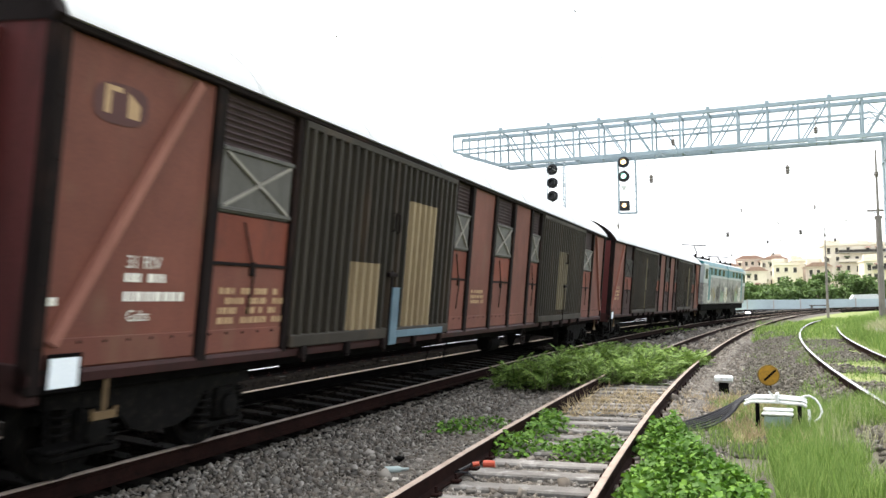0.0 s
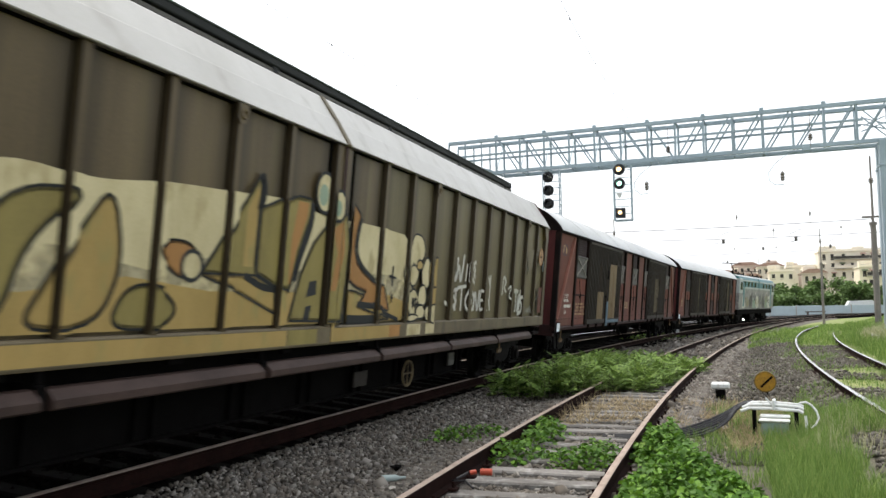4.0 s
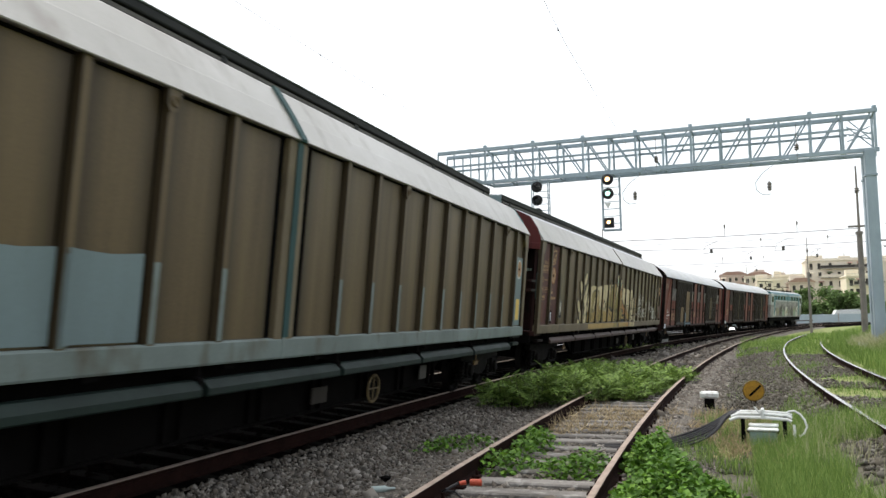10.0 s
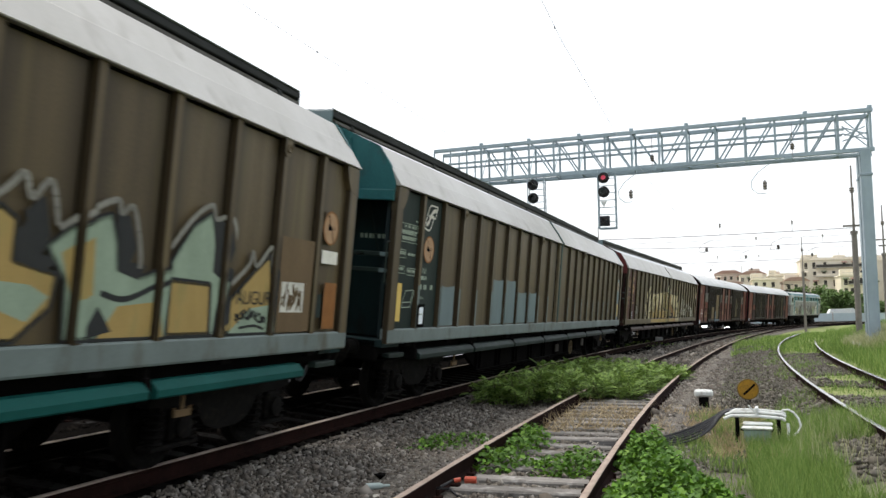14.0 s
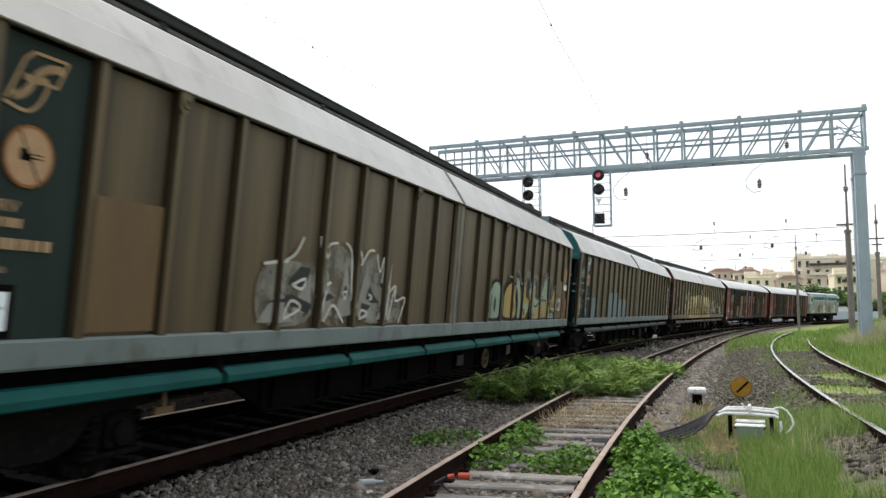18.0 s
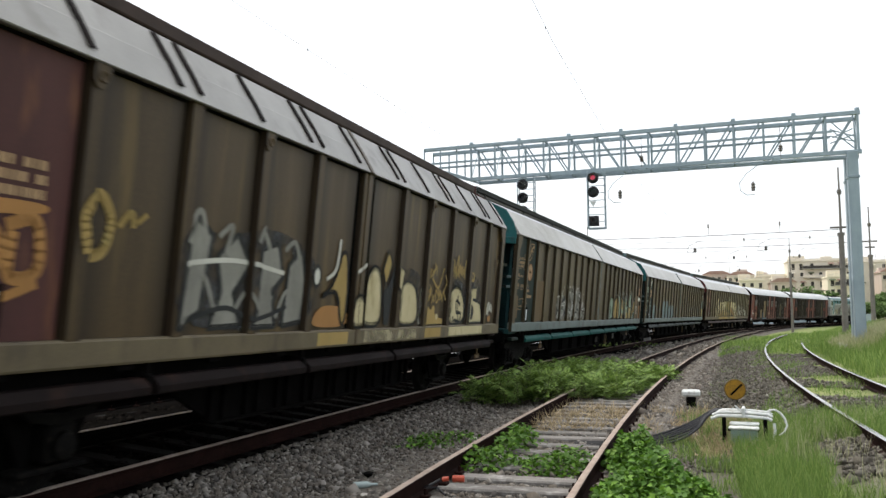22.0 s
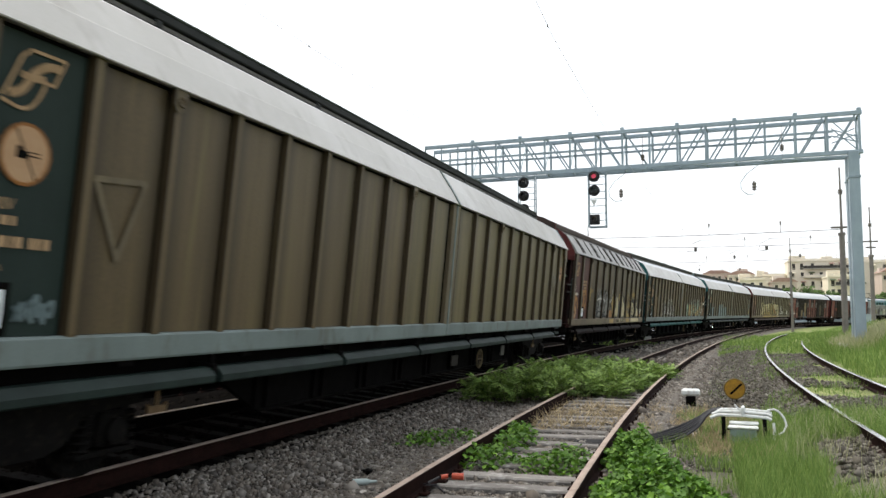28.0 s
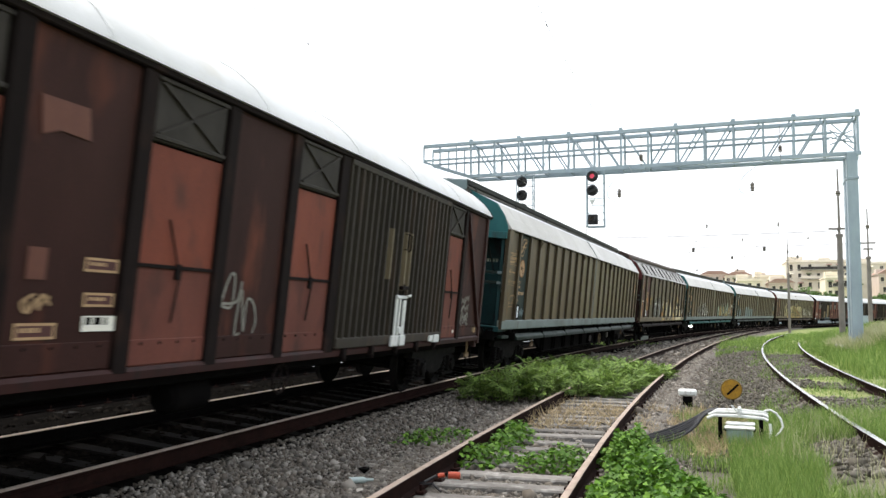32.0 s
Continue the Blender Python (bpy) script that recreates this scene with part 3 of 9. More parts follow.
RAIL = [(-0.07, -0.172), (0.07, -0.172), (0.07, -0.158), (0.012, -0.14), (0.010, -0.05), (0.034, -0.036), (0.036, -0.006), (-0.036, -0.006), (-0.034, -0.036), (-0.010, -0.05), (-0.012, -0.14), (-0.07, -0.158)]
HEAD = [(-0.034, -0.0065), (-0.028, 0.0), (0.028, 0.0), (0.034, -0.0065)]
BALLAST = mat("fine_ballast_bed", (0.125, 0.112, 0.095), (0.065, 0.057, 0.048), 0.95, 0, 7, 55, 1.0, depth=0.05, dirt=(0.19, 0.175, 0.15))
# Oil and the shade below the train together make this bed near black.
BALLAST_SHADED = mat("oily_ballast_bed", (0.006, 0.0055, 0.005), (0.003, 0.0028, 0.0026), 0.9, 0, 7, 55, 1.0, depth=0.05, gloss=0.0)


def sleeper_mesh(name, material, half=1.28, w=0.125, h=0.16):
    return Shape().soft(-half, half, -w, w, -h, 0.0, 0.018).mesh(name, material)


def track(name, label, place, line_of, s0, s1, sleepers, sleeper_me, head, rail_mat, cant=0.0, top=-0.176, bed=None, bed_mat=None, step=2.0):
    t = thing(name, label, "railway track", kind="structure")
    if bed:
        part("ballast_bed", sweep(bed, place, s0, s1, step, False), bed_mat, t, "bed of grey-brown crushed stone")
    for side in (-HALF, HALF):
        # The main line's far rail is blackened to imitate shade under the train.
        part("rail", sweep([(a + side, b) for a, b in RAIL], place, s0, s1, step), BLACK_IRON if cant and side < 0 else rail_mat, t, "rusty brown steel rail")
        part("rail_head", sweep([(a + side, b) for a, b in HEAD], place, s0, s1, step, False), RAIL_DULL if cant else head, t, "worn running face of the rail")
    a0, a1, gap = sleepers
    for s in np.arange(a0, a1, gap):
        x, y, th = on_line(line_of, s)
        z = place(s, 0, top)[2]
        wob = random.uniform(-0.01, 0.01)
        part("sleeper", sleeper_me, None, t, at=pose(x + random.uniform(-0.03, 0.03), y, z + random.uniform(-0.015, 0.008) - (0.006 * (s > 12.5) + 0.010 * max(0.0, math.sin(s * 3.1)) * (s > 9)) * (cant == 0), 0, math.degrees(cant) + random.uniform(-0.5, 0.5), -math.degrees(th) + wob * 60))
        for side in (-1, 1):
            for e in (-0.105, 0.105):
                if a0 <= s < 26 and cant == 0:
                    part("rail_clip", CLIP, None, t, at=pose(*place(s + random.uniform(-0.01, 0.01), side * HALF + e, -0.165), 0, 0, -math.degrees(th)))
    return t


CLIP = Shape().soft(-0.045, 0.045, -0.05, 0.05, -0.01, 0.022, 0.008).tube((0, 0, 0.02), (0, 0, 0.075), 0.016, 6).mesh("rail_clip", STEEL_RUST)
SL_A, SL_B = sleeper_mesh("sleeper", SLEEPER), sleeper_mesh("sleeper", SLEEPER_DARK)
BED_MAIN = [(-2.3, -0.55), (-1.9, -0.24), (-0.9, -0.215), (0.9, -0.215), (1.15, -0.16), (1.75, -0.17), (2.35, -0.34), (2.6, -0.50)]
BED_SIDE = [(-2.35, -0.34), (-1.75, -0.20), (-1.3, -0.165), (-0.88, -0.165), (-0.6, -0.225), (0.6, -0.225), (0.88, -0.165), (1.25, -0.175), (1.5, -0.27), (1.8, -0.42)]
track("track_main", "canted main line track with polished rails", on_main, MAIN, -24, 300, (-6, 60, 0.62), SL_B, RAIL_TOP, STEEL_RUST, CANT, -0.19, BED_MAIN, BALLAST_SHADED)
track("track_siding", "rusty siding track with weathered sleepers and weeds", placer(SIDING, 0.0), SIDING, -12, 150, (-5.5, 27, 0.585), SL_A, RAIL_DULL, STEEL_RUST, 0.0, -0.172, BED_SIDE, BALLAST)
track("track_yard", "curved yard track sunk in grass", placer(YARD, 0.13), YARD, -12, 62, (10, 10, 0.62), SL_A, RAIL_TOP, STEEL_RUST, 0.0, -0.178)
# Rails and bed here are blackened in place of the train's shade.
track("track_outer", "second running track beyond the train", placer(OUTER, 0.16), OUTER, -12, 200, (-4, 24, 0.62), SL_B, RAIL_TOP, BLACK_IRON, 0.0, -0.178, [(-14, -0.30), (-4, -0.24)] + BED_SIDE[1:], BALLAST_SHADED)


# ---- crushed stone, grass and weeds ----
rng = np.random.default_rng(5)


def many(name, base_v, base_f, turns, sizes, places, material):
    """Joins copies of a small piece into one mesh."""
    bv, bf = np.array(base_v, float), np.array(base_f, int)
    n, m, k = len(places), len(bv), bf.shape[1]
    v = np.einsum("nij,nmj->nmi", turns, bv[None] * sizes[:, None, :]) + places[:, None, :]
    f = (bf[None] + (np.arange(n) * m)[:, None, None]).reshape(-1, k)
    me = bpy.data.meshes.new(name)
    me.vertices.add(n * m)
    me.vertices.foreach_set("co", v.reshape(-1).astype(np.float32))
    me.loops.add(f.size)
    me.loops.foreach_set("vertex_index", f.reshape(-1).astype(np.int32))
    me.polygons.add(len(f))
    me.polygons.foreach_set("loop_start", np.arange(0, f.size, k, dtype=np.int32))
    me.update(calc_edges=True)
    me.validate()
    me.materials.append(material)
    return me


def turns_of(n, tilt=180.0):
    """Random turns about z, leaning up to tilt degrees."""
    a, b, c = rng.uniform(0, 2 * np.pi, n), np.radians(rng.uniform(-tilt, tilt, n)), np.radians(rng.uniform(-tilt, tilt, n))
    z, o = np.zeros(n), np.ones(n)
    rz = np.stack([np.cos(a), -np.sin(a), z, np.sin(a), np.cos(a), z, z, z, o], 1).reshape(-1, 3, 3)
    rx = np.stack([o, z, z, z, np.cos(b), -np.sin(b), z, np.sin(b), np.cos(b)], 1).reshape(-1, 3, 3)
    ry = np.stack([np.cos(c), z, np.sin(c), z, o, z, -np.sin(c), z, np.cos(c)], 1).reshape(-1, 3, 3)
    return rz @ rx @ ry


PEBBLE_F = [(0, 1, 3, 2), (4, 6, 7, 5), (0, 4, 5, 1), (2, 3, 7, 6), (0, 2, 6, 4), (1, 5, 7, 3)]


def stones(name, label, count, spot, size, material=STONE, kind_of=0):
    """Angular stones; spot(u, v) gives places for two random numbers."""
    mesh_v = np.array([(x, y, z) for x in (-1, 1) for y in (-1, 1) for z in (-1, 1)], float)
    mesh_v = mesh_v * rng.uniform(0.35, 1.0, mesh_v.shape)
    p = spot(rng.random(count), rng.random(count))
    s = np.exp(rng.normal(math.log(size), 0.38, (count, 1))) * rng.uniform(0.5, 1.45, (count, 3))
    tagged(new(name, many(name, mesh_v, PEBBLE_F, turns_of(count), s, p, material)), label, "gravel", kind="stuff")


def spread(y0, y1, power):
    return lambda u: y0 + (y1 - y0) * u ** power


def between(u, v):
    """Between the main line's near rail and the siding."""
    y = 3.0 + 32 * u ** 1.7
    xl = np.interp(y, MAIN[1], MAIN[0]) + 0.98
    xr = np.interp(y, SIDING[1], SIDING[0]) - 0.84
    x = xl + (xr - xl) * v
    z = np.interp(v, [0, 0.35, 0.6, 1.0], [-0.135, -0.15, -0.20, -0.165]) + rng.uniform(-0.02, 0.012, len(y))
    return np.stack([x, y, z], 1)


def inside(u, v):
    y = 3.5 + 30 * u ** 1.6
    x = np.interp(y, SIDING[1], SIDING[0]) + (v - 0.5) * 1.36
    return np.stack([x, y, -0.225 + rng.uniform(-0.02, 0.012, len(y))], 1)


def shoulder(u, v):
    y = 4 + 30 * u ** 1.4
    x = np.interp(y, SIDING[1], SIDING[0]) + 0.84 + 0.95 * v ** 1.1
    return np.stack([x, y, -0.165 - 0.13 * v ** 1.5 + rng.uniform(-0.02, 0.01, len(y))], 1)


def under_train(u, v):
    y = 3 + 27 * u ** 1.5
    x = np.interp(y, MAIN[1], MAIN[0]) + (v - 0.75) * 5.4
    d = x - np.interp(y, MAIN[1], MAIN[0])
    z = MAIN_Z - (d - HALF) * math.sin(CANT) * (np.abs(d) < 1.6) - 0.215 * (np.abs(d) < 1.6)
    z = np.where(d < -1.6, -0.05, z)
    keep = (np.abs(np.abs(d) - HALF) > 0.1) & (d < 0.95)
    return np.stack([x, y, z + rng.uniform(-0.03, 0.01, len(y))], 1)[keep]


def stones_where(name, label, count, spot, size, material):
    p = spot(rng.random(count), rng.random(count))
    stones(name, label, len(p), lambda u, v: p, size, material)


stones("ballast_between_tracks", "loose grey-brown crushed stone beside the main line", 72000, between, 0.0165)
stones("ballast_in_siding", "loose crushed stone between the siding's sleepers", 15000, inside, 0.024)
stones("ballast_shoulder", "scattered crushed stone at the siding's edge", 22000, shoulder, 0.021)
# Near-black stones stand in for the shade below and behind the wagons.
stones_where("ballast_under_train", "oily crushed stone blackened for the shade under the train", 9000, lambda u, v: under_train(u, 0.45 + 0.55 * v), 0.028, STONE_SHADED)
stones_where("ballast_beyond_train", "crushed stone darkened for the shade beyond the main line", 7000, lambda u, v: under_train(u, 0.44 * v), 0.03, STONE_SHADED)


def trodden(u, v):
    """The trodden strip between the siding and the yard track."""
    y = 10 + 40 * u ** 1.3
    xl, xr = np.interp(y, SIDING[1], SIDING[0]) + 1.3, yard_x(y) - 0.8
    x = xl + (xr - xl) * v
    keep = np.array([noise.noise(Vector((a * 0.8, b * 0.5, 21))) > -0.25 - 0.02 * b for a, b in zip(x, y)])
    return np.stack([x, y, ground_z(x, y) + rng.uniform(0.005, 0.035, len(y))], 1)[keep]


def yard_edge(u, v):
    y = 9 + 26 * u ** 1.2
    x = yard_x(y) - 0.76 - 0.55 * v ** 1.6
    return np.stack([x, y, ground_z(x, y) + rng.uniform(0.01, 0.05, len(y))], 1)


def far_bed(u, v):
    """Coarse stone on the distant beds of the main line and the siding."""
    y = 30 + 60 * u ** 1.2
    xl, xr = np.interp(y, MAIN[1], MAIN[0]) + 1.0, np.interp(y, SIDING[1], SIDING[0]) + 1.2
    x = xl + (xr - xl) * v
    near = np.abs(np.abs(x - np.interp(y, SIDING[1], SIDING[0])) - HALF) > 0.12
    return np.stack([x, y, -0.20 + rng.uniform(-0.03, 0.02, len(y))], 1)[near]


stones_where("far_ballast", "grey-brown crushed stone along the distant tracks", 14000, far_bed, 0.045, STONE)
stones_where("path_grit", "grey-brown grit on the trodden strip between the tracks", 20000, trodden, 0.02, STONE_PATH)
def yard_inside(u, v):
    y = 14 + 20 * u
    x = yard_x(y) + (v - 0.5) * 1.3
    keep = np.array([noise.noise(Vector((a * 0.6, b * 0.35, 15))) < 0.08 for a, b in zip(x, y)])
    return np.stack([x, y, ground_z(x, y) + rng.uniform(0.005, 0.04, len(y))], 1)[keep]


stones_where("yard_stone", "grey stone showing between the yard rails", 6500, yard_inside, 0.02, STONE_PATH)
stones_where("yard_ballast", "pale loose stones along the yard rail", 2600, yard_edge, 0.026, STONE_PATH)

LEAF_V, LEAF_F = [(0, 0, 0), (0.42, 0.45, 0.10), (0, 1, -0.05), (-0.42, 0.45, 0.10)], [(0, 1, 2), (0, 2, 3)]
BLADE_V, BLADE_F = [(-0.5, 0, 0), (0.5, 0, 0), (0.38, 0.10, 0.55), (-0.38, 0.10, 0.55), (0.02, 0.42, 1.0), (-0.02, 0.42, 1.0)], [(0, 1, 2, 3), (3, 2, 4, 5)]


def weeds(name, label, category, x0, x1, y0, y1, height, count, leaf, material, lean=0.0, base=-0.2, stems=40):
    """A rambling plant: stems and many leaves over an uneven mound."""
    t = thing(name, label, category)
    u, v = rng.uniform(-1, 1, count * 3), rng.uniform(-1, 1, count * 3)
    lump = np.array([noise.noise(Vector((a * 2.3 + x0, b * 2.3 + y0, 1.7))) for a, b in zip(u, v)])
    rr = np.sqrt(u * u + v * v)
    keep = rr + 0.45 * lump < 0.98
    u, v, lump, rr = u[keep][:count], v[keep][:count], lump[keep][:count], rr[keep][:count]
    top = height * np.clip(1.06 - rr ** 2.2 + 0.55 * lump, 0.12, 1.25)
    d = rng.random(len(u)) ** 0.55
    x = (x0 + x1) / 2 + u * (x1 - x0) / 2 + lean * v * (y1 - y0) / 2
    y = (y0 + y1) / 2 + v * (y1 - y0) / 2
    z = base + top * d
    n = len(u)
    s = np.repeat(rng.uniform(0.6, 1.25, (n, 1)) * leaf, 3, 1)
    part("leaves", many("leaves", LEAF_V, LEAF_F, turns_of(n, 48), s, np.stack([x, y, z], 1), material), None, t)
    sh = Shape()
    for i in range(0, n, max(1, n // stems)):
        sh.tube((x[i] * 0.85 + (x0 + x1) * 0.075, y[i] * 0.9 + (y0 + y1) * 0.05, base - 0.03), (x[i], y[i], z[i]), 0.006, 4, 0.003)
    part("woody_growth", sh, BARK, t, "thin woody stems")["kind"] = "stuff"
    return t


FROND_V, FROND_F = [(-0.012, 0, 0), (0.012, 0, 0), (0.006, 1, -0.10), (-0.006, 1, -0.10)], [(0, 1, 2, 3)]
for i in range(5):
    q, l = 0.22 + 0.16 * i, 0.34 - 0.035 * i
    for sd in (-1, 1):
        o, zz = len(FROND_V), 0.16 * q - 0.26 * q * q
        FROND_V += [(0, q, zz), (sd * l * 0.5, q + 0.02, zz + 0.03), (sd * l, q + 0.14, zz - 0.05), (sd * l * 0.42, q + 0.15, zz)]
        FROND_F += [(o, o + 1, o + 2, o + 3)]
FROND_V += [(0, 0.92, -0.06), (0.09, 1.04, -0.08), (0, 1.26, -0.2), (-0.09, 1.04, -0.08)]
FROND_F += [(len(FROND_V) - 4, len(FROND_V) - 3, len(FROND_V) - 2, len(FROND_V) - 1)]


def fronds(name, label, shoots, x_of, y_of, height, frond, material, base=-0.28):
    """A thicket of upright shoots, each with a fan of feathered leaves."""
    t = thing(name, label, "bush")
    sh, spots, sizes, turns = Shape(), [], [], []
    for _ in range(shoots):
        v = rng.random()
        y = y_of(v)
        x = x_of(y, rng.random())
        lump = noise.noise(Vector((x * 0.9, y * 0.6, 4))) * 0.5 + 0.5
        h = height(x, y) * (0.45 + 0.75 * lump) * rng.uniform(0.6, 1.15)
        lean_x, lean_y = rng.normal(0, 0.22) * h, rng.normal(-0.12, 0.25) * h
        tip = Vector((x + lean_x, y + lean_y, base + h))
        sh.tube((x, y, base - 0.05), tip, 0.009, 4, 0.004)
        for k in range(int(5 + 9 * h)):
            d = 0.25 + 0.75 * (k + rng.random()) / (5 + 9 * h)
            a = rng.uniform(0, 2 * math.pi)
            spots.append((x + lean_x * d, y + lean_y * d, base + h * d))
            sizes.append(frond * rng.uniform(0.6, 1.15) * (1.15 - 0.35 * d))
            m = Euler((rng.uniform(0.0, 0.95), rng.normal(0, 0.3), 0)).to_matrix()
            turns.append(np.array(Euler((0, 0, a)).to_matrix() @ m))
    s = np.repeat(np.array(sizes)[:, None], 3, 1)
    part("leaves", many("leaves", FROND_V, FROND_F, np.array(turns), s, np.array(spots), material), None, t)
    part("woody_growth", sh, BARK, t, "thin woody stems")["kind"] = "stuff"
    return t


fronds("bramble_bush", "broad yellow-green bush growing over the siding rail", 330, lambda y, v: -4.25 + 0.15 * (y - 15) + v * (1.0 + 1.55 * min(1.0, max(0.0, (y - 14.8) / 2.2))), lambda v: 14.9 + 8.0 * v ** 0.9, lambda x, y: 0.80 - 0.14 * abs(x + 3.1), 0.33, LEAF)
fronds("bramble_bush", "low yellow-green shoots trailing along the siding", 170, lambda y, v: -2.35 + 0.10 * (y - 17) + v * 0.95, lambda v: 16.8 + 7.5 * v, lambda x, y: 0.46 - 0.02 * (y - 17), 0.26, LEAF)
weeds("creeper_plant", "bright green leafy creeper spreading over the rail", "plant", -1.0, 0.30, 5.6, 8.9, 0.40, 9500, 0.068, LEAF_BRIGHT, -0.05, -0.24, 60)
weeds("creeper_plant", "bright green leafy creeper climbing over the rail", "plant", -1.05, -0.35, 8.6, 10.6, 0.36, 2700, 0.072, LEAF_BRIGHT, 0.0, -0.22, 40)
weeds("creeper_plant", "low patchy green creeper against the siding rail", "plant", -2.75, -1.95, 8.8, 9.7, 0.20, 420, 0.07, LEAF_BRIGHT, 0.1, -0.2, 20)
weeds("creeper_plant", "low green creeper among the sleepers", "plant", -2.1, -0.95, 8.8, 9.6, 0.17, 820, 0.065, LEAF_BRIGHT, -0.15, -0.22, 25)
weeds("creeper_plant", "small green creeper climbing the siding rail", "plant", -2.65, -2.0, 9.9, 11.6, 0.24, 620, 0.07, LEAF_BRIGHT, 0.0, -0.22, 20)
weeds("creeper_plant", "thin runner of green creeper over a sleeper", "plant", -1.75, -1.2, 9.7, 10.4, 0.13, 220, 0.06, LEAF_BRIGHT, 0.0, -0.22, 12)
weeds("creeper_plant", "thin green weed patch in the ballast", "plant", -3.9, -2.75, 9.9, 11.3, 0.13, 520, 0.06, LEAF_BRIGHT, 0.2, -0.2, 20)
weeds("creeper_plant", "sparse weeds at the far end of the siding", "plant", -5.4, -2.2, 38, 50, 0.35, 900, 0.13, LEAF, 0.3, -0.3, 20)


def tufts(name, label, count, x_of, y_of, height, wide, material=GRASS, dip=-0.02, gate=None, tilt=14):
    u, v = rng.random(count), rng.random(count)
    y = y_of(u)
    x = x_of(y, v)
    if gate is not None:
        keep = np.array([gate(a, b) for a, b in zip(x, y)])
        x, y = x[keep], y[keep]
    n = len(x)
    h = rng.uniform(0.45, 1.15, n) * height
    s = np.stack([rng.uniform(0.6, 1.3, n) * wide, h, h], 1)
    p = np.stack([x, y, ground_z(x, y) + dip], 1)
    tagged(new(name, many(name, BLADE_V, BLADE_F, turns_of(n, tilt), s, p, material)), label, "grass", kind="stuff")


def patchy(scale, level):
    return lambda a, b: noise.noise(Vector((a * scale, b * scale, 8))) > level


tufts("tall_grass", "tall soft green grass beside the yard track", 60000, lambda y, v: 0.30 + 0.02 * (y - 5) + v * (3.6 - 0.3), spread(3.2, 13.5, 0.8), 0.30, 0.007, gate=lambda a, b: noise.noise(Vector((a * 0.9, b * 0.9, 8))) > -0.2 + 0.9 * max(0.0, 1 - ((a - 1.6) / 0.6) ** 2 - ((b - 9.6) / 1.8) ** 2))
tufts("seeding_grass", "pale seeding grass stalks beside the yard track", 4500, lambda y, v: 0.4 + v * 3.0, spread(3.2, 12.5, 0.8), 0.42, 0.005, PALE_STALK, gate=patchy(0.7, 0.0))
tufts("grass_sward", "patchy green grass round the yard track", 50000, lambda y, v: 0.6 + v * (6 + 0.1 * y), spread(10.5, 44, 1.0), 0.20, 0.010, gate=lambda a, b: noise.noise(Vector((a * 0.7, b * 0.5, 8))) > -0.08 and a > yard_x(b) - 1.1 + max(0, 14 - b) * 0.4 + 0.6 * noise.noise(Vector((a, b * 0.7, 3))) and (abs(a - yard_x(b)) > 0.7 or noise.noise(Vector((a * 0.9, b * 0.5, 15))) + random.uniform(-0.25, 0.25) > 0.05 or b > 34))
tufts("path_weeds", "thin weeds on the trodden strip", 9000, lambda y, v: np.interp(y, SIDING[1], SIDING[0]) + 1.3 + v * (yard_x(y) - np.interp(y, SIDING[1], SIDING[0]) - 2.2), spread(11, 44, 0.9), 0.10, 0.010, gate=patchy(0.8, 0.12))
tufts("bank_grass", "tall pale grass on the bank by the gantry", 46000, lambda y, v: yard_x(np.clip(y, 0, 55)) + 1.3 + v * 9, spread(22, 54, 1.0), 0.50, 0.016)
tufts("bank_stalks", "tall pale stalks round the gantry column", 9000, lambda y, v: 5.3 + v * 3.2, spread(31.0, 38.0, 1.0), 0.6, 0.02, PALE_STALK)
tufts("far_grass", "rough green grass past the sidings", 22000, lambda y, v: 0.6 + 0.04 * (y - 30) + v * 12, spread(36, 68, 1.0), 0.28, 0.03, gate=patchy(0.3, -0.25))
tufts("dry_grass", "dry straw lying between the sleepers", 1100, lambda y, v: np.interp(y, SIDING[1], SIDING[0]) - 0.72 + v * 1.44, spread(12.0, 15.6, 1.0), 0.22, 0.012, STRAW, 0.12, patchy(1.6, -0.1), 80)
tufts("dry_grass", "dry straw round the cable box", 4200, lambda y, v: -0.85 + v * 1.7, spread(10.2, 15.5, 1.0), 0.22, 0.010, STRAW, 0.06, patchy(1.3, -0.1), 60)
tufts("edge_grass", "thin green grass by the cable box", 8000, lambda y, v: -0.55 + v * 1.9, spread(8.6, 15.5, 1.0), 0.22, 0.008, GRASS, 0.02, patchy(1.1, -0.05))


# ---- running gear shared by the wagons ----
def wheelset_shape():
    sh = Shape().tube((-1.05, 0, 0), (1.05, 0, 0), 0.075, 10)
    for sgn in (-1, 1):
        sh.lathe((0, 0, 0), [(sgn * 0.66, 0.10), (sgn * 0.68, 0.36), (sgn * 0.685, 0.49), (sgn * 0.715, 0.465), (sgn * 0.80, 0.455), (sgn * 0.805, 0.40), (sgn * 0.76, 0.34), (sgn * 0.77, 0.14), (sgn * 0.82, 0.11)], "x", 28)
        for i in range(2):
            sh.box(sgn * 0.79 - 0.012, sgn * 0.79 + 0.012, -0.3, -0.22, -0.05, 0.05)
    return sh


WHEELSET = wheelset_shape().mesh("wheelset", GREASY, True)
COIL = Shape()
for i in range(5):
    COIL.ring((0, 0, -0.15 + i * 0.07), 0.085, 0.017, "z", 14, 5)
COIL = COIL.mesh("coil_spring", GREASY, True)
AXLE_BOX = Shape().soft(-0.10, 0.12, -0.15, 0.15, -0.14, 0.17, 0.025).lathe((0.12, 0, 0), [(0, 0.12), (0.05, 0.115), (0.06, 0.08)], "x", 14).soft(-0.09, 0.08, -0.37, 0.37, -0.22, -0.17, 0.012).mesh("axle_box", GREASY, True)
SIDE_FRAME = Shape()
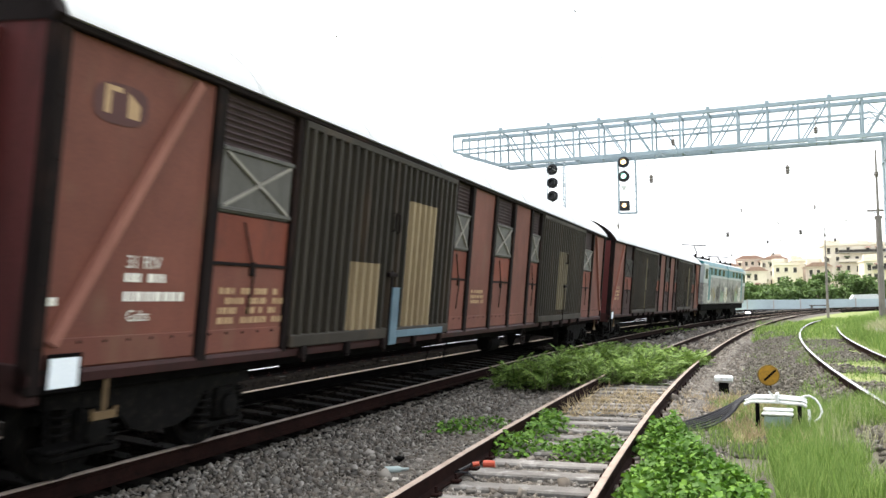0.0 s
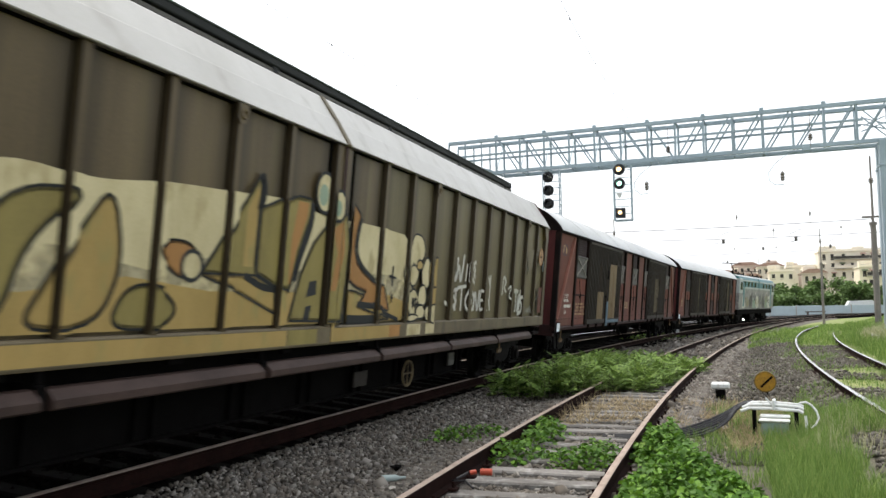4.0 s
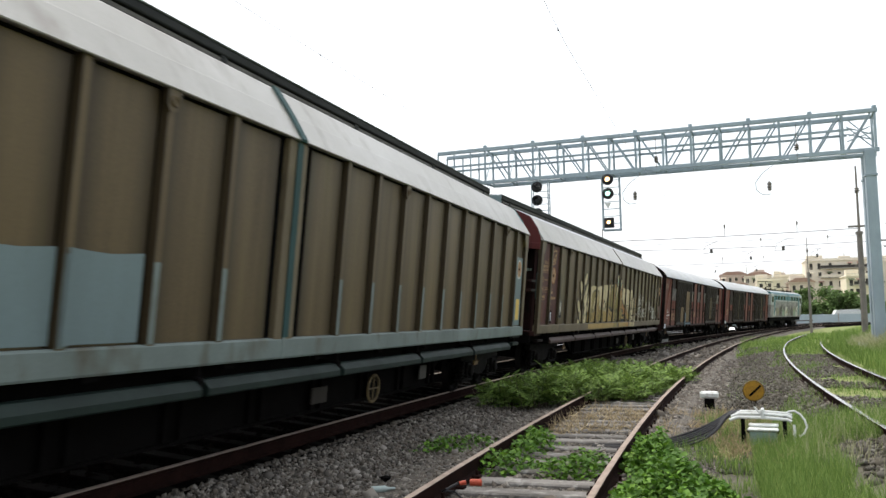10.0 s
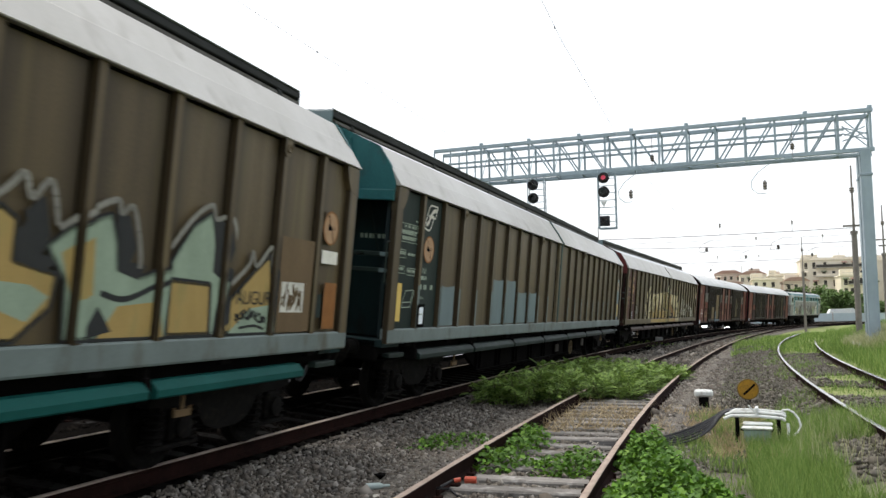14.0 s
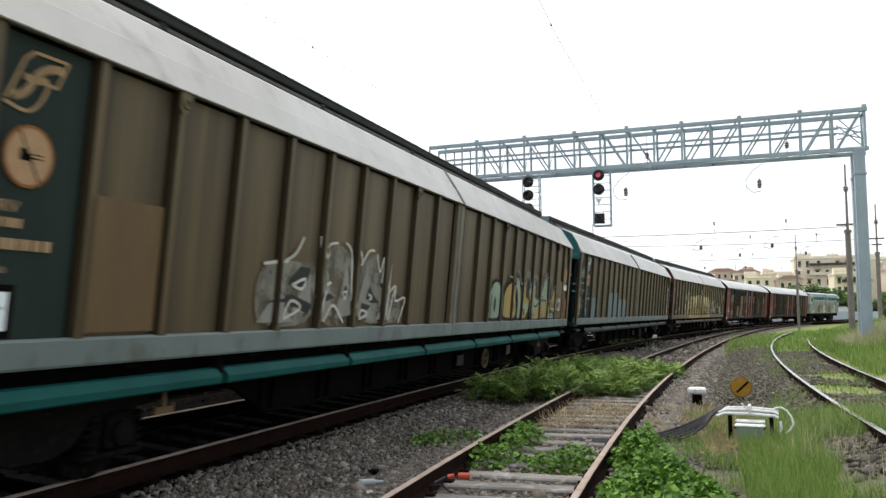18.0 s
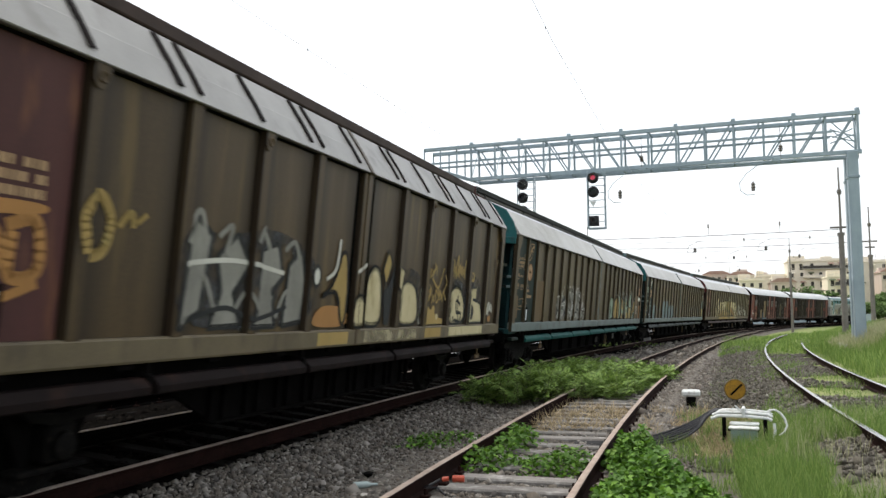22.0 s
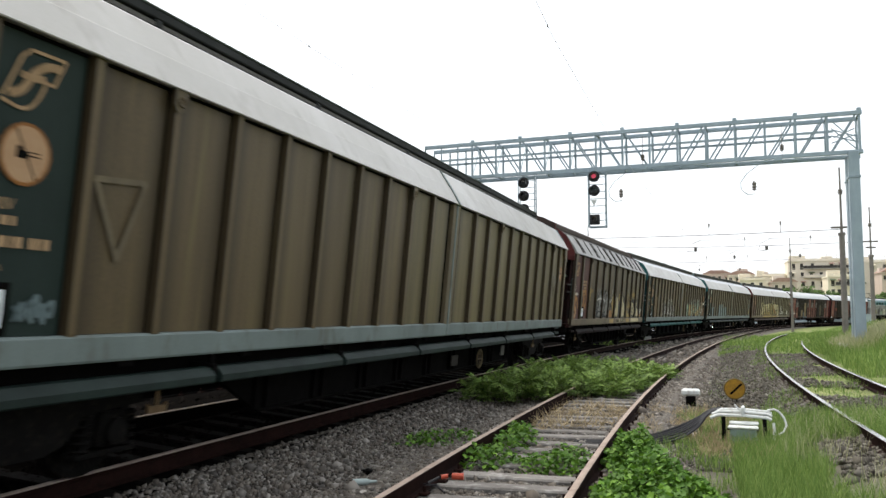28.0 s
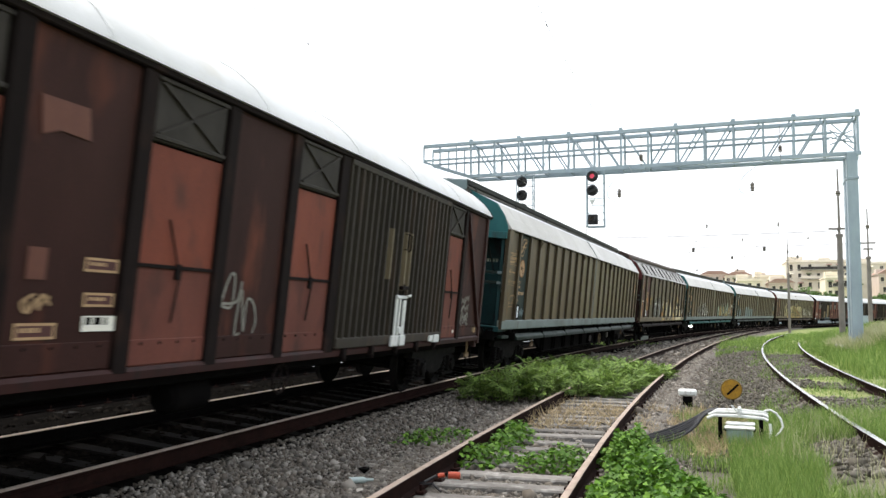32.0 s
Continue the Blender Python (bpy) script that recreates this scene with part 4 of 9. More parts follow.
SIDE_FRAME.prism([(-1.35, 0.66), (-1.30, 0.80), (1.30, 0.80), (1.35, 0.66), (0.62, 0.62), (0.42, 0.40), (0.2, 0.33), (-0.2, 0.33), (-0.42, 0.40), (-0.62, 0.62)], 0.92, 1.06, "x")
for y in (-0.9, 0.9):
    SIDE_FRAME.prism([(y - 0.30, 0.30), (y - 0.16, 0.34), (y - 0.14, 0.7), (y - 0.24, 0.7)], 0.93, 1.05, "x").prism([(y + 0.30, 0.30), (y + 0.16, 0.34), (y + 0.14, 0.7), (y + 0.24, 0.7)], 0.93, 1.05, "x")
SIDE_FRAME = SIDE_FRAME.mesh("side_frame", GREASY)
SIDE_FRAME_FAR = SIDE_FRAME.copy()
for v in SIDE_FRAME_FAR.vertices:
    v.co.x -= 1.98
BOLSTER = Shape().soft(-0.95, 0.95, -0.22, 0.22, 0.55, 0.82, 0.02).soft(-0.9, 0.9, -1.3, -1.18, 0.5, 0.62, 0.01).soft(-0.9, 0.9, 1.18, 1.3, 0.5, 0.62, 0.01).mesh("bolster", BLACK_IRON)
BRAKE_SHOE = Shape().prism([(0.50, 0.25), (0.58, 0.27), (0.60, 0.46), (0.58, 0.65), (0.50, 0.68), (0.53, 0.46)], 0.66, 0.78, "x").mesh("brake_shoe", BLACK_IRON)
BUFFER = Shape().lathe((0, 0, 0), [(0.0, 0.13), (0.03, 0.13), (0.04, 0.10), (0.28, 0.10), (0.29, 0.07), (0.50, 0.07), (0.52, 0.22), (0.55, 0.235), (0.575, 0.20), (0.58, 0.0)], "y", 20).mesh("buffer", GREASY, True)
HOOK = Shape().soft(-0.03, 0.03, 0, 0.42, -0.05, 0.05, 0.01).ring((0, 0.45, -0.05), 0.09, 0.025, "x", 14, 6).tube((-0.04, 0.46, -0.14), (-0.03, 0.5, -0.42), 0.022, 6).tube((0.04, 0.46, -0.14), (0.03, 0.5, -0.42), 0.022, 6).mesh("coupling_hook", GREASY)
HOSE = Shape().pipe([(0, 0, 0), (0, 0.18, -0.02), (0, 0.3, -0.12), (0.02, 0.36, -0.3), (0.03, 0.46, -0.42), (0.03, 0.58, -0.38)], 0.024, 6).mesh("brake_hose", CABLE, True)
LEVER = Shape().soft(0, 0.025, -0.02, 0.02, -0.05, 0.22, 0.006).prism([(-0.13, -0.02), (-0.10, -0.05), (0.10, -0.05), (0.13, -0.02), (0.12, -0.11), (-0.12, -0.11)], 0.0, 0.03, "x").mesh("brake_lever", OCHRE_PATCH)
TURNING = []


def bogie(parent, y):
    """A four-wheeled bogie with coil springs; its wheelsets turn."""
    b = new("bogie", BOLSTER)
    b.parent = parent
    b.matrix_basis = Matrix.Translation((0, y, 0))
    part("side_frame", SIDE_FRAME, None, b)
    part("side_frame", SIDE_FRAME_FAR, None, b)
    for dy in (-0.9, 0.9):
        w = part("wheelset", WHEELSET, None, b, at=(0, dy, 0.46))
        TURNING.append((w, Vector((0, dy, 0.46))))
        part("axle_box", AXLE_BOX, None, b, at=(1.0, dy, 0.46))
        for e in (-0.27, 0.27):
            part("coil_spring", COIL, None, b, at=(1.0, dy + e, 0.46))
        part("brake_shoe", BRAKE_SHOE, None, b, at=(0, dy, 0))
    return b


def end_gear(w, half, z=1.04):
    """Buffers, hook and hoses at both ends."""
    for sgn in (-1, 1):
        turn = pose(0, 0, 0, 0, 0, 0 if sgn > 0 else 180)
        for x in (-0.875, 0.875):
            part("buffer", BUFFER, None, w, "greasy round buffer", Matrix.Translation((x, sgn * half, z)) @ turn)
        part("coupling_hook", HOOK, None, w, at=Matrix.Translation((0, sgn * half, z - 0.02)) @ turn)
        for x in (-0.35, 0.35):
            part("brake_hose", HOSE, None, w, at=Matrix.Translation((x, sgn * half, z - 0.12)) @ turn)


# ---- paint and lettering that lie on the wagon sides ----
def clip(poly, lo, hi):
    """The part of an outline between two upright lines."""
    for k, keep in ((lo, 1), (hi, -1)):
        out = []
        for i, p in enumerate(poly):
            q = poly[(i + 1) % len(poly)]
            a, b = (p[0] - k) * keep, (q[0] - k) * keep
            if a >= 0:
                out.append(p)
            if (a < 0) != (b < 0):
                t = a / (a - b)
                out.append((k, p[1] + t * (q[1] - p[1])))
        poly = out
        if len(poly) < 3:
            return []
    return poly


class Side:
    """The near side of a wagon: collects flat paint by material. Heights from the rail, lengths from the rear end."""
    SPRAYED = ("graffiti", "lettering", "emblem", "disc_sign", "marking", "waybill_print")

    def __init__(self, wagon, half, face, proud=0.0, ribs=(), panels=(), drawn=((0, 0), (30, 30))):
        self.drawn = tuple(zip(*drawn))
        self.w, self.half, self.face, self.proud, self.ribs, self.panels, self.layers, self.n = wagon, half, face, proud, ribs, panels, {}, 0

    def poly(self, pts, material, name="graffiti", label=""):
        self.n += 1
        lift = 0.002 + 0.00035 * self.n
        key = (name, material.name) if name in self.SPRAYED else (name, self.n)
        sh = self.layers.setdefault(key, (Shape(), material, label))[0]
        pts = [(self.along(y), z) for y, z in pts]
        for a, b in self.panels or [(-99, 99)]:
            c = clip(pts, a, b)
            if len(c) > 2:
                sh.add([(self.face + lift, y, z) for y, z in c], [tuple(range(len(c)))])
        if self.proud:
            for a, b in self.ribs:
                c = clip(pts, a, b)
                if len(c) > 2:
                    sh.add([(self.face + self.proud + lift, y, z) for y, z in c], [tuple(range(len(c)))])
        return self

    def along(self, y):
        """From a length on the sketch of the side to the wagon's own axis."""
        return float(np.interp(y, *self.drawn)) - self.half

    def rect(self, y0, y1, z0, z1, material, name="marking", label="", slant=0.0):
        return self.poly([(y0, z0), (y1, z0), (y1 + slant, z1), (y0 + slant, z1)], material, name, label)

    def oval(self, y, z, ry, rz, material, name="graffiti", lean=0.0, n=18, wob=0.0, label=""):
        pts = []
        for i in range(n):
            a = 2 * math.pi * i / n
            k = 1 + wob * math.sin(3 * a + y * 7) + wob * 0.6 * math.sin(5 * a + z * 9)
            dy, dz = ry * k * math.cos(a), rz * k * math.sin(a)
            pts.append((y + dy + lean * dz, z + dz))
        return self.poly(pts, material, name, label)

    def stroke(self, pts, w, material, name="graffiti", label=""):
        """A brush stroke along a few points, narrowing at its ends."""
        fine = []
        for i in range(len(pts) - 1):
            p0, p1, p2, p3 = pts[max(i - 1, 0)], pts[i], pts[i + 1], pts[min(i + 2, len(pts) - 1)]
            for k in range(5):
                t = k / 5
                fine.append(tuple(0.5 * (2 * b + (c - a) * t + (2 * a - 5 * b + 4 * c - d) * t * t + (3 * b - a - 3 * c + d) * t ** 3) for a, b, c, d in zip(p0, p1, p2, p3)))
        fine.append(tuple(pts[-1]))
        for i in range(len(fine) - 1):
            a, b = Vector(fine[i]), Vector(fine[i + 1])
            if (b - a).length < 1e-4:
                continue
            d = (b - a).normalized()
            s = Vector((-d.y, d.x)) * w / 2
            o = d * w * 0.12
            self.n -= 1
            self.poly([tuple(a - s - o), tuple(b - s + o), tuple(b + s + o), tuple(a + s - o)], material, name, label)
        self.n += 1
        return self

    def on_rail(self, y0, y1, material, z0=1.15, z1=1.31):
        """Paint that runs on over the bottom rail."""
        part("graffiti", Shape().box(self.face + 0.0705, self.face + 0.0725, self.along(y0), self.along(y1), z0, z1), material, self.w)
        return self

    def bars(self, y0, y1, z0, z1, rows, material, seed=1, name="lettering"):
        """Small print that cannot be read: rows of short bars."""
        r = random.Random(seed)
        h = (z1 - z0) / rows
        for i in range(rows):
            y, top = y0, z1 - i * h
            while y < y1 - 0.03:
                l = r.uniform(0.03, 0.075)
                if r.random() < 0.86:
                    self.rect(y, min(y + l, y1), top - h * 0.66, top, material, name)
                    self.n -= 1
                y += l + r.uniform(0.012, 0.028)
        self.n += 1
        return self

    def text(self, body, y, z, size, material, name="lettering", label=""):
        cu = bpy.data.curves.new("lettering", "FONT")
        cu.body, cu.size = body, size
        tmp = bpy.data.objects.new("lettering", cu)
        scene.collection.objects.link(tmp)
        me = bpy.data.meshes.new_from_object(tmp.evaluated_get(bpy.context.evaluated_depsgraph_get()))
        bpy.data.objects.remove(tmp)
        self.n += 1
        me.materials.clear()
        me.materials.append(material)
        part(name, me, None, self.w, label, Matrix(((0, 0, 1, self.face + 0.004 + 0.00035 * self.n), (1, 0, 0, self.along(y)), (0, 1, 0, z), (0, 0, 0, 1))))
        return self

    def letters(self, y0, y1, z0, z1, count, fill, edge, seed, glow=None, spike=0.3):
        """A row of swollen spray-painted letters with dark edges."""
        r = random.Random(seed)
        w = (y1 - y0) / count
        for i in range(count):
            c = y0 + (i + 0.5) * w
            top = z1 - r.uniform(0, 0.3) * (z1 - z0)
            kind = r.randrange(4)
            body = fill[r.randrange(len(fill))]
            low = z0 + r.uniform(-0.02, 0.05)
            a, b = w * r.uniform(0.42, 0.56), w * r.uniform(0.34, 0.52)
            lean = r.uniform(-0.15, 0.25) * w
            pts = [(c - a, low), (c - a * 0.25, low + 0.02), (c - a * 0.12, low + (top - low) * 0.3), (c + a * 0.15, low + (top - low) * 0.32), (c + a * 0.3, low), (c + a, low + 0.03),
                   (c + b + lean * 0.5, low + (top - low) * 0.45), (c + b * 0.7 + lean, top - 0.12), (c + lean, top + spike * r.random()), (c - b * 0.6 + lean, top - 0.2 * r.random()), (c - b, low + (top - low) * 0.55)]
            if kind == 1:
                pts = [(c - a, low + 0.05), (c + a * 0.8, low), (c + a, low + (top - low) * 0.35), (c + a * 0.35, low + (top - low) * 0.5), (c + b + lean, top - 0.1), (c + lean, top + spike * r.random()), (c - b + lean * 0.5, top - 0.18), (c - b * 1.1, low + (top - low) * 0.5)]
            grown = []
            m = Vector((sum(p[0] for p in pts) / len(pts), sum(p[1] for p in pts) / len(pts)))
            for p in pts:
                d = Vector(p) - m
                grown.append(tuple(m + d * (1 + 0.09 / max(d.length, 0.1))))
            self.poly(self.rounded(grown), edge)
            self.poly(self.rounded(pts), body)
            self.stroke([(c - b * 0.4, low + (top - low) * 0.55), (c + b * 0.1, low + (top - low) * r.uniform(0.35, 0.5)), (c + b * 0.5, low + (top - low) * 0.6)], 0.055, edge)
            if glow and r.random() < 0.7:
                self.stroke([(c - b * 0.7, top - 0.25), (c - b * 0.4 + lean, top - 0.1)], 0.04, glow)
        return self

    @staticmethod
    def rounded(pts):
        """Cuts corners twice."""
        for _ in range(2):
            out = []
            for i, p in enumerate(pts):
                q = pts[(i + 1) % len(pts)]
                out += [(p[0] * 0.78 + q[0] * 0.22, p[1] * 0.78 + q[1] * 0.22), (p[0] * 0.22 + q[0] * 0.78, p[1] * 0.22 + q[1] * 0.78)]
            pts = out
        return pts

    def scrawl(self, y0, y1, z0, z1, w, material, seed, loops=5):
        """A handwritten tag that cannot be read: a row of loose loops."""
        r = random.Random(seed)
        d, h = (y1 - y0) / loops, z1 - z0
        for i in range(loops):
            up, tall = r.uniform(-0.10, 0.12) * h, r.uniform(0.8, 1.15) * h
            sign, b = [], r.random()
            for k in range(6):
                b = (b + r.uniform(0.35, 0.75)) % 1.1
                sign.append((0.45 + 0.5 * math.sin(k * 1.9 + r.uniform(-0.5, 0.5) + seed), b))
            self.stroke([(y0 + (i + a) * d, z0 + up + b * tall) for a, b in sign], w * r.uniform(0.75, 1.0), material)
        return self

    def warning(self, y, z, r, rim=ORANGE_PATCH):
        """A round no-humping sign."""
        self.oval(y, z, r * 1.12, r * 1.12, rim, "disc_rim", label="faded rim of the warning disc")
        self.oval(y, z, r, r, PEACH, "warning_disc", label="faded peach warning disc")
        self.poly([(y - r * 0.42, z - r * 0.16), (y + r * 0.12, z - r * 0.16), (y + r * 0.12, z + r * 0.10), (y - r * 0.16, z + r * 0.12), (y - r * 0.20, z + r * 0.26), (y - r * 0.42, z + r * 0.26)], BLACK_IRON, "disc_sign").rect(y + r * 0.12, y + r * 0.62, z - r * 0.06, z - r * 0.01, BLACK_IRON, "disc_sign").rect(y + r * 0.12, y + r * 0.62, z + r * 0.08, z + r * 0.12, BLACK_IRON, "disc_sign")
        self.stroke([(y - r * 0.5, z + r * 0.84), (y + r * 0.5, z - r * 0.84)], 0.016, BLACK_IRON, "disc_sign")
        return self

    def emblem(self, y, z, w, h, material, slant=0.12, old=False):
        """A railway emblem as a plain slanted frame with bent strokes."""
        def at(a, b):
            return y + a * w + b * slant, z + b * h
        rim = [at(a, b) for a, b in ((-0.5, -0.36), (-0.5, 0.36), (-0.36, 0.5), (0.5, 0.5), (0.5, -0.3), (0.34, -0.5), (-0.5, -0.5), (-0.5, -0.36))]
        if old:
            for k in (1.0, 0.84):
                pts = [(y + (a - y) * k, z + (b - z) * k) for a, b in rim]
                for p, q in zip(pts, pts[1:]):
                    self.stroke([p, q], 0.022, material, "emblem")
                    self.n -= 1
            self.poly([at(-0.30, -0.34), at(-0.02, -0.34), at(-0.02, -0.08), at(-0.18, -0.02)], material, "emblem", "plain tan emblem")
            self.poly([at(-0.08, 0.02), at(0.02, 0.26), at(0.12, 0.26), at(0.06, -0.30), at(-0.02, -0.30)], material, "emblem")
            self.stroke([at(0.18, -0.32), at(0.32, -0.1), at(0.24, 0.08), at(0.34, 0.22)], 0.035, material, "emblem")
            return self
        for p, q in zip(rim[:4] + [at(0.5, 0.02)], rim[1:4] + [at(0.5, 0.02), at(0.12, 0.04)]):
            self.stroke([p, q], 0.024, material, "emblem")
            self.n -= 1
        self.stroke([at(-0.5, -0.42), at(0.0, -0.5), at(0.22, -0.42), at(0.30, -0.2), at(0.28, 0.06)], 0.026, material, "emblem")
        self.stroke([at(-0.36, -0.3), at(-0.16, -0.18), at(-0.06, 0.14), at(0.14, 0.3), at(0.44, 0.34)], 0.062, material, "emblem", "plain slanted emblem")
        self.stroke([at(-0.32, 0.06), at(-0.05, 0.04), at(0.22, 0.08)], 0.05, material, "emblem")
        return self

    def box_frame(self, y0, y1, z0, z1, material, cells=1, seed=1):
        """A thin printed frame with small unreadable marks in its cells."""
        t = 0.009
        self.rect(y0, y1, z0, z0 + t, material, "lettering").rect(y0, y1, z1 - t, z1, material, "lettering")
        for i in range(cells + 1):
            c = y0 + i * (y1 - y0) / cells
            self.rect(c - t / 2, c + t / 2, z0, z1, material, "lettering")
        step = (y1 - y0) / cells
        for i in range(cells):
            self.bars(y0 + i * step + 0.025, y0 + (i + 1) * step - 0.02, z0 + 0.025, z1 - 0.025, 1, material, seed + i)
        return self

    def load_table(self, y, z, material, seed=1):
        """The load-limit table: a row of boxed letters over two rows of figures."""
        self.box_frame(y + 0.08, y + 0.74, z + 0.17, z + 0.28, material, 5, seed)
        for k in range(2):
            low = z + 0.085 - 0.085 * k
            self.rect(y, y + 0.74, low + 0.072, low + 0.080, material, "lettering")
            self.bars(y + 0.02, y + 0.72, low, low + 0.075, 1, material, seed + 7 + k)
        return self.rect(y, y + 0.74, z - 0.012, z - 0.004, material, "lettering").rect(y + 0.62, y + 0.65, z + 0.33, z + 0.355, material, "lettering").rect(y + 0.68, y + 0.71, z + 0.33, z + 0.355, material, "lettering")

    def done(self):
        for (name, _), (sh, material, label) in self.layers.items():
            me = bpy.data.meshes.new(name)
            me.from_pydata(sh.v, [], sh.f)
            me.materials.append(material)
            ob = part(name, me, None, self.w, label)
            if name in ("graffiti", "lettering"):
                ob["kind"] = "stuff"


# ---- sliding-wall wagons ----
H_FACE, H_PROUD = 1.362, 0.062
RIB_CACHE = {}


def cached(key, build):
    if key not in RIB_CACHE:
        RIB_CACHE[key] = build()
    return RIB_CACHE[key]


def sliding_wagon(label, length, bays, wall_mats, lip, hood, end_mat, step_mat, post_mat, axles=4, roof_bars=False, panel_of=None, frame_mat=BLACK_IRON, drawn=((0, 0), (30, 30))):
    half = length / 2
    w = thing("sliding_wall_wagon", label, "freight wagon", group="wagons of the goods train")
    # Frame and truss colour includes the shade below the body.
    part("underframe", Shape().soft(-1.15, 1.15, -half + 0.05, half - 0.05, 0.92, 1.14, 0.015).soft(-1.25, 1.25, -half, -half + 0.12, 0.86, 1.16, 0.01).soft(-1.25, 1.25, half - 0.12, half, 0.86, 1.16, 0.01), frame_mat, w, "sooty steel underframe with shade in its colour")
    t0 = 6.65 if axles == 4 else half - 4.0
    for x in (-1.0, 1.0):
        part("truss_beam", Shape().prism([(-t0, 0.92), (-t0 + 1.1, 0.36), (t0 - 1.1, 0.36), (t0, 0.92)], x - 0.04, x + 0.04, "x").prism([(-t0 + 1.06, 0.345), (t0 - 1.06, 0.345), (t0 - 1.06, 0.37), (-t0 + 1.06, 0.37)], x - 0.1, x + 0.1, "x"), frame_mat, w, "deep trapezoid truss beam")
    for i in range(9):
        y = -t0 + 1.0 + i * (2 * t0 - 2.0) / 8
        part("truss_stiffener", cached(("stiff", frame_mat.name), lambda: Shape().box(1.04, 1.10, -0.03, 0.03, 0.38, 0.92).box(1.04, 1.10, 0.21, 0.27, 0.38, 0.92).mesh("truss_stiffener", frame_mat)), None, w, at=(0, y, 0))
    floor = part("floor", Shape().box(-1.34, 1.34, -half + 0.3, half - 0.3, 1.14, 1.2), BLACK_IRON, w)
    # walls
    lw, inset = (0.9687, 0.129) if axles == 4 else (1.2615, 0.042)
    ribs = []
    rw = 0.048 if axles == 4 else 0.08

    def rib_mesh():
        me = Shape().prism([(H_FACE - 0.012, -rw - 0.006), (H_FACE + H_PROUD, -rw), (H_FACE + H_PROUD, rw), (H_FACE - 0.012, rw + 0.006)], 1.33, 3.485, "z").mesh("rib", post_mat)
        return me
    rib_me = cached(("rib", post_mat.name, axles), rib_mesh)
    panels = []
    for hh in (0, 1):
        y0, y1 = (-half, 0.0) if hh == 0 else (0.0, half)
        # Black backing shows through the panel gaps as painted shadow lines by the ribs.
        wall = part("sliding_wall", Shape().box(H_FACE - 0.045, H_FACE - 0.012, y0 + 0.02, y1 - 0.02, 1.25, 3.49), BLACK_IRON, w, "ribbed sliding wall of grimy sheet metal")
        for b in range(bays):
            a = y0 + inset + b * lw if hh == 0 else y1 - (inset - 0.10) - (bays - b) * lw
            k = b + hh * bays
            m = panel_of(k) if panel_of else wall_mats[k % len(wall_mats)]
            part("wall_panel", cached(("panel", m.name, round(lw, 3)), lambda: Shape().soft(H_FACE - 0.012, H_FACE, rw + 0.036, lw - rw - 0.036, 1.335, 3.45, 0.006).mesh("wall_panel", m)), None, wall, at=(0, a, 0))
            panels.append((a + rw + 0.038, a + lw - rw - 0.038))
            if b:
                part("rib", rib_me, None, wall, at=(0, a, 0))
                ribs.append((a - rw, a + rw))
            if b in ((2, bays - 3) if axles == 4 else (1, bays - 3)):
                part("lifting_eye", cached(("eye", post_mat.name), lambda: Shape().prism([(-0.03, 3.48), (0.16, 3.48), (0.14, 3.38), (0.10, 3.29), (0.02, 3.27), (-0.03, 3.33)], H_FACE + 0.05, H_FACE + 0.082, "x").ring((H_FACE + 0.085, 0.065, 3.37), 0.038, 0.014, "x", 12, 5).lathe((H_FACE + 0.083, 0.065, 3.37), [(0, 0.03), (0.002, 0.03), (0.002, 0.0)], "x", 10).mesh("lifting_eye", post_mat)), None, wall, at=(0, a + lw - 0.06, 0))
        for e, s in ((y0, 1), (y1, -1)):
            outer = abs(e) > 0.1
            d = 0.25 if outer else (0.20 if axles == 4 else 0.15)
            a, b = sorted((e + s * 0.0, e + s * d))
            part("end_post", Shape().soft(H_FACE - 0.02, H_FACE + H_PROUD + (0.006 if outer else 0.0), a + 0.006, b, 1.12, 3.30 if outer else 3.47, 0.01), (LIP_OLIVE if lip is LIP_BLUE else post_mat) if not outer else post_mat, wall, "pale upright end post")
            if not outer:
                ribs.append((a + 0.01, b - 0.01))
            else:
                part("corner_plate", Shape().prism([(e, 3.10), (e + s * 0.02, 3.47), (e + s * 0.40, 3.47), (e + s * 0.34, 3.30), (e + s * 0.24, 3.16)], H_FACE - 0.03, H_FACE + H_PROUD + 0.012, "x"), post_mat, wall, "grimy corner plate")
        part("bottom_rail", Shape().prism([(H_FACE - 0.05, 1.12), (H_FACE + 0.062, 1.12), (H_FACE + 0.070, 1.14), (H_FACE + 0.070, 1.32), (H_FACE + 0.05, 1.338), (H_FACE - 0.05, 1.338)], y0 + 0.012, y1 - 0.012, "y"), lip, wall, "pale painted bottom rail")
        for i in range(6):
            part("roller", cached("roller", lambda: Shape().soft(H_FACE - 0.04, H_FACE + 0.035, -0.09, 0.09, 1.06, 1.12, 0.01).mesh("roller", BLACK_IRON)), None, wall, at=(0, y0 + (i + 0.5) * (y1 - y0) / 6, 0))
        part("roof_shoulder", Shape().prism([(H_FACE + 0.092, 3.472), (H_FACE + 0.100, 3.482), (1.266, 3.768), (1.252, 3.776), (1.045, 4.050), (1.03, 4.066), (1.0, 4.04), (H_FACE - 0.03, 3.485)], y0 + 0.012, y1 - 0.012, "y"), ROOF_GREY if axles == 4 else SHOULDER_DULL, wall, "pale slanting roof shoulder")
        part("far_wall", Shape().box(-H_FACE - 0.03, -H_FACE, y0 + 0.02, y1 - 0.02, 1.12, 3.48).prism([(-H_FACE, 3.47), (-1.12, 3.92), (-1.08, 3.92), (-H_FACE + 0.03, 3.47)], y0 + 0.02, y1 - 0.02, "y"), post_mat, w)
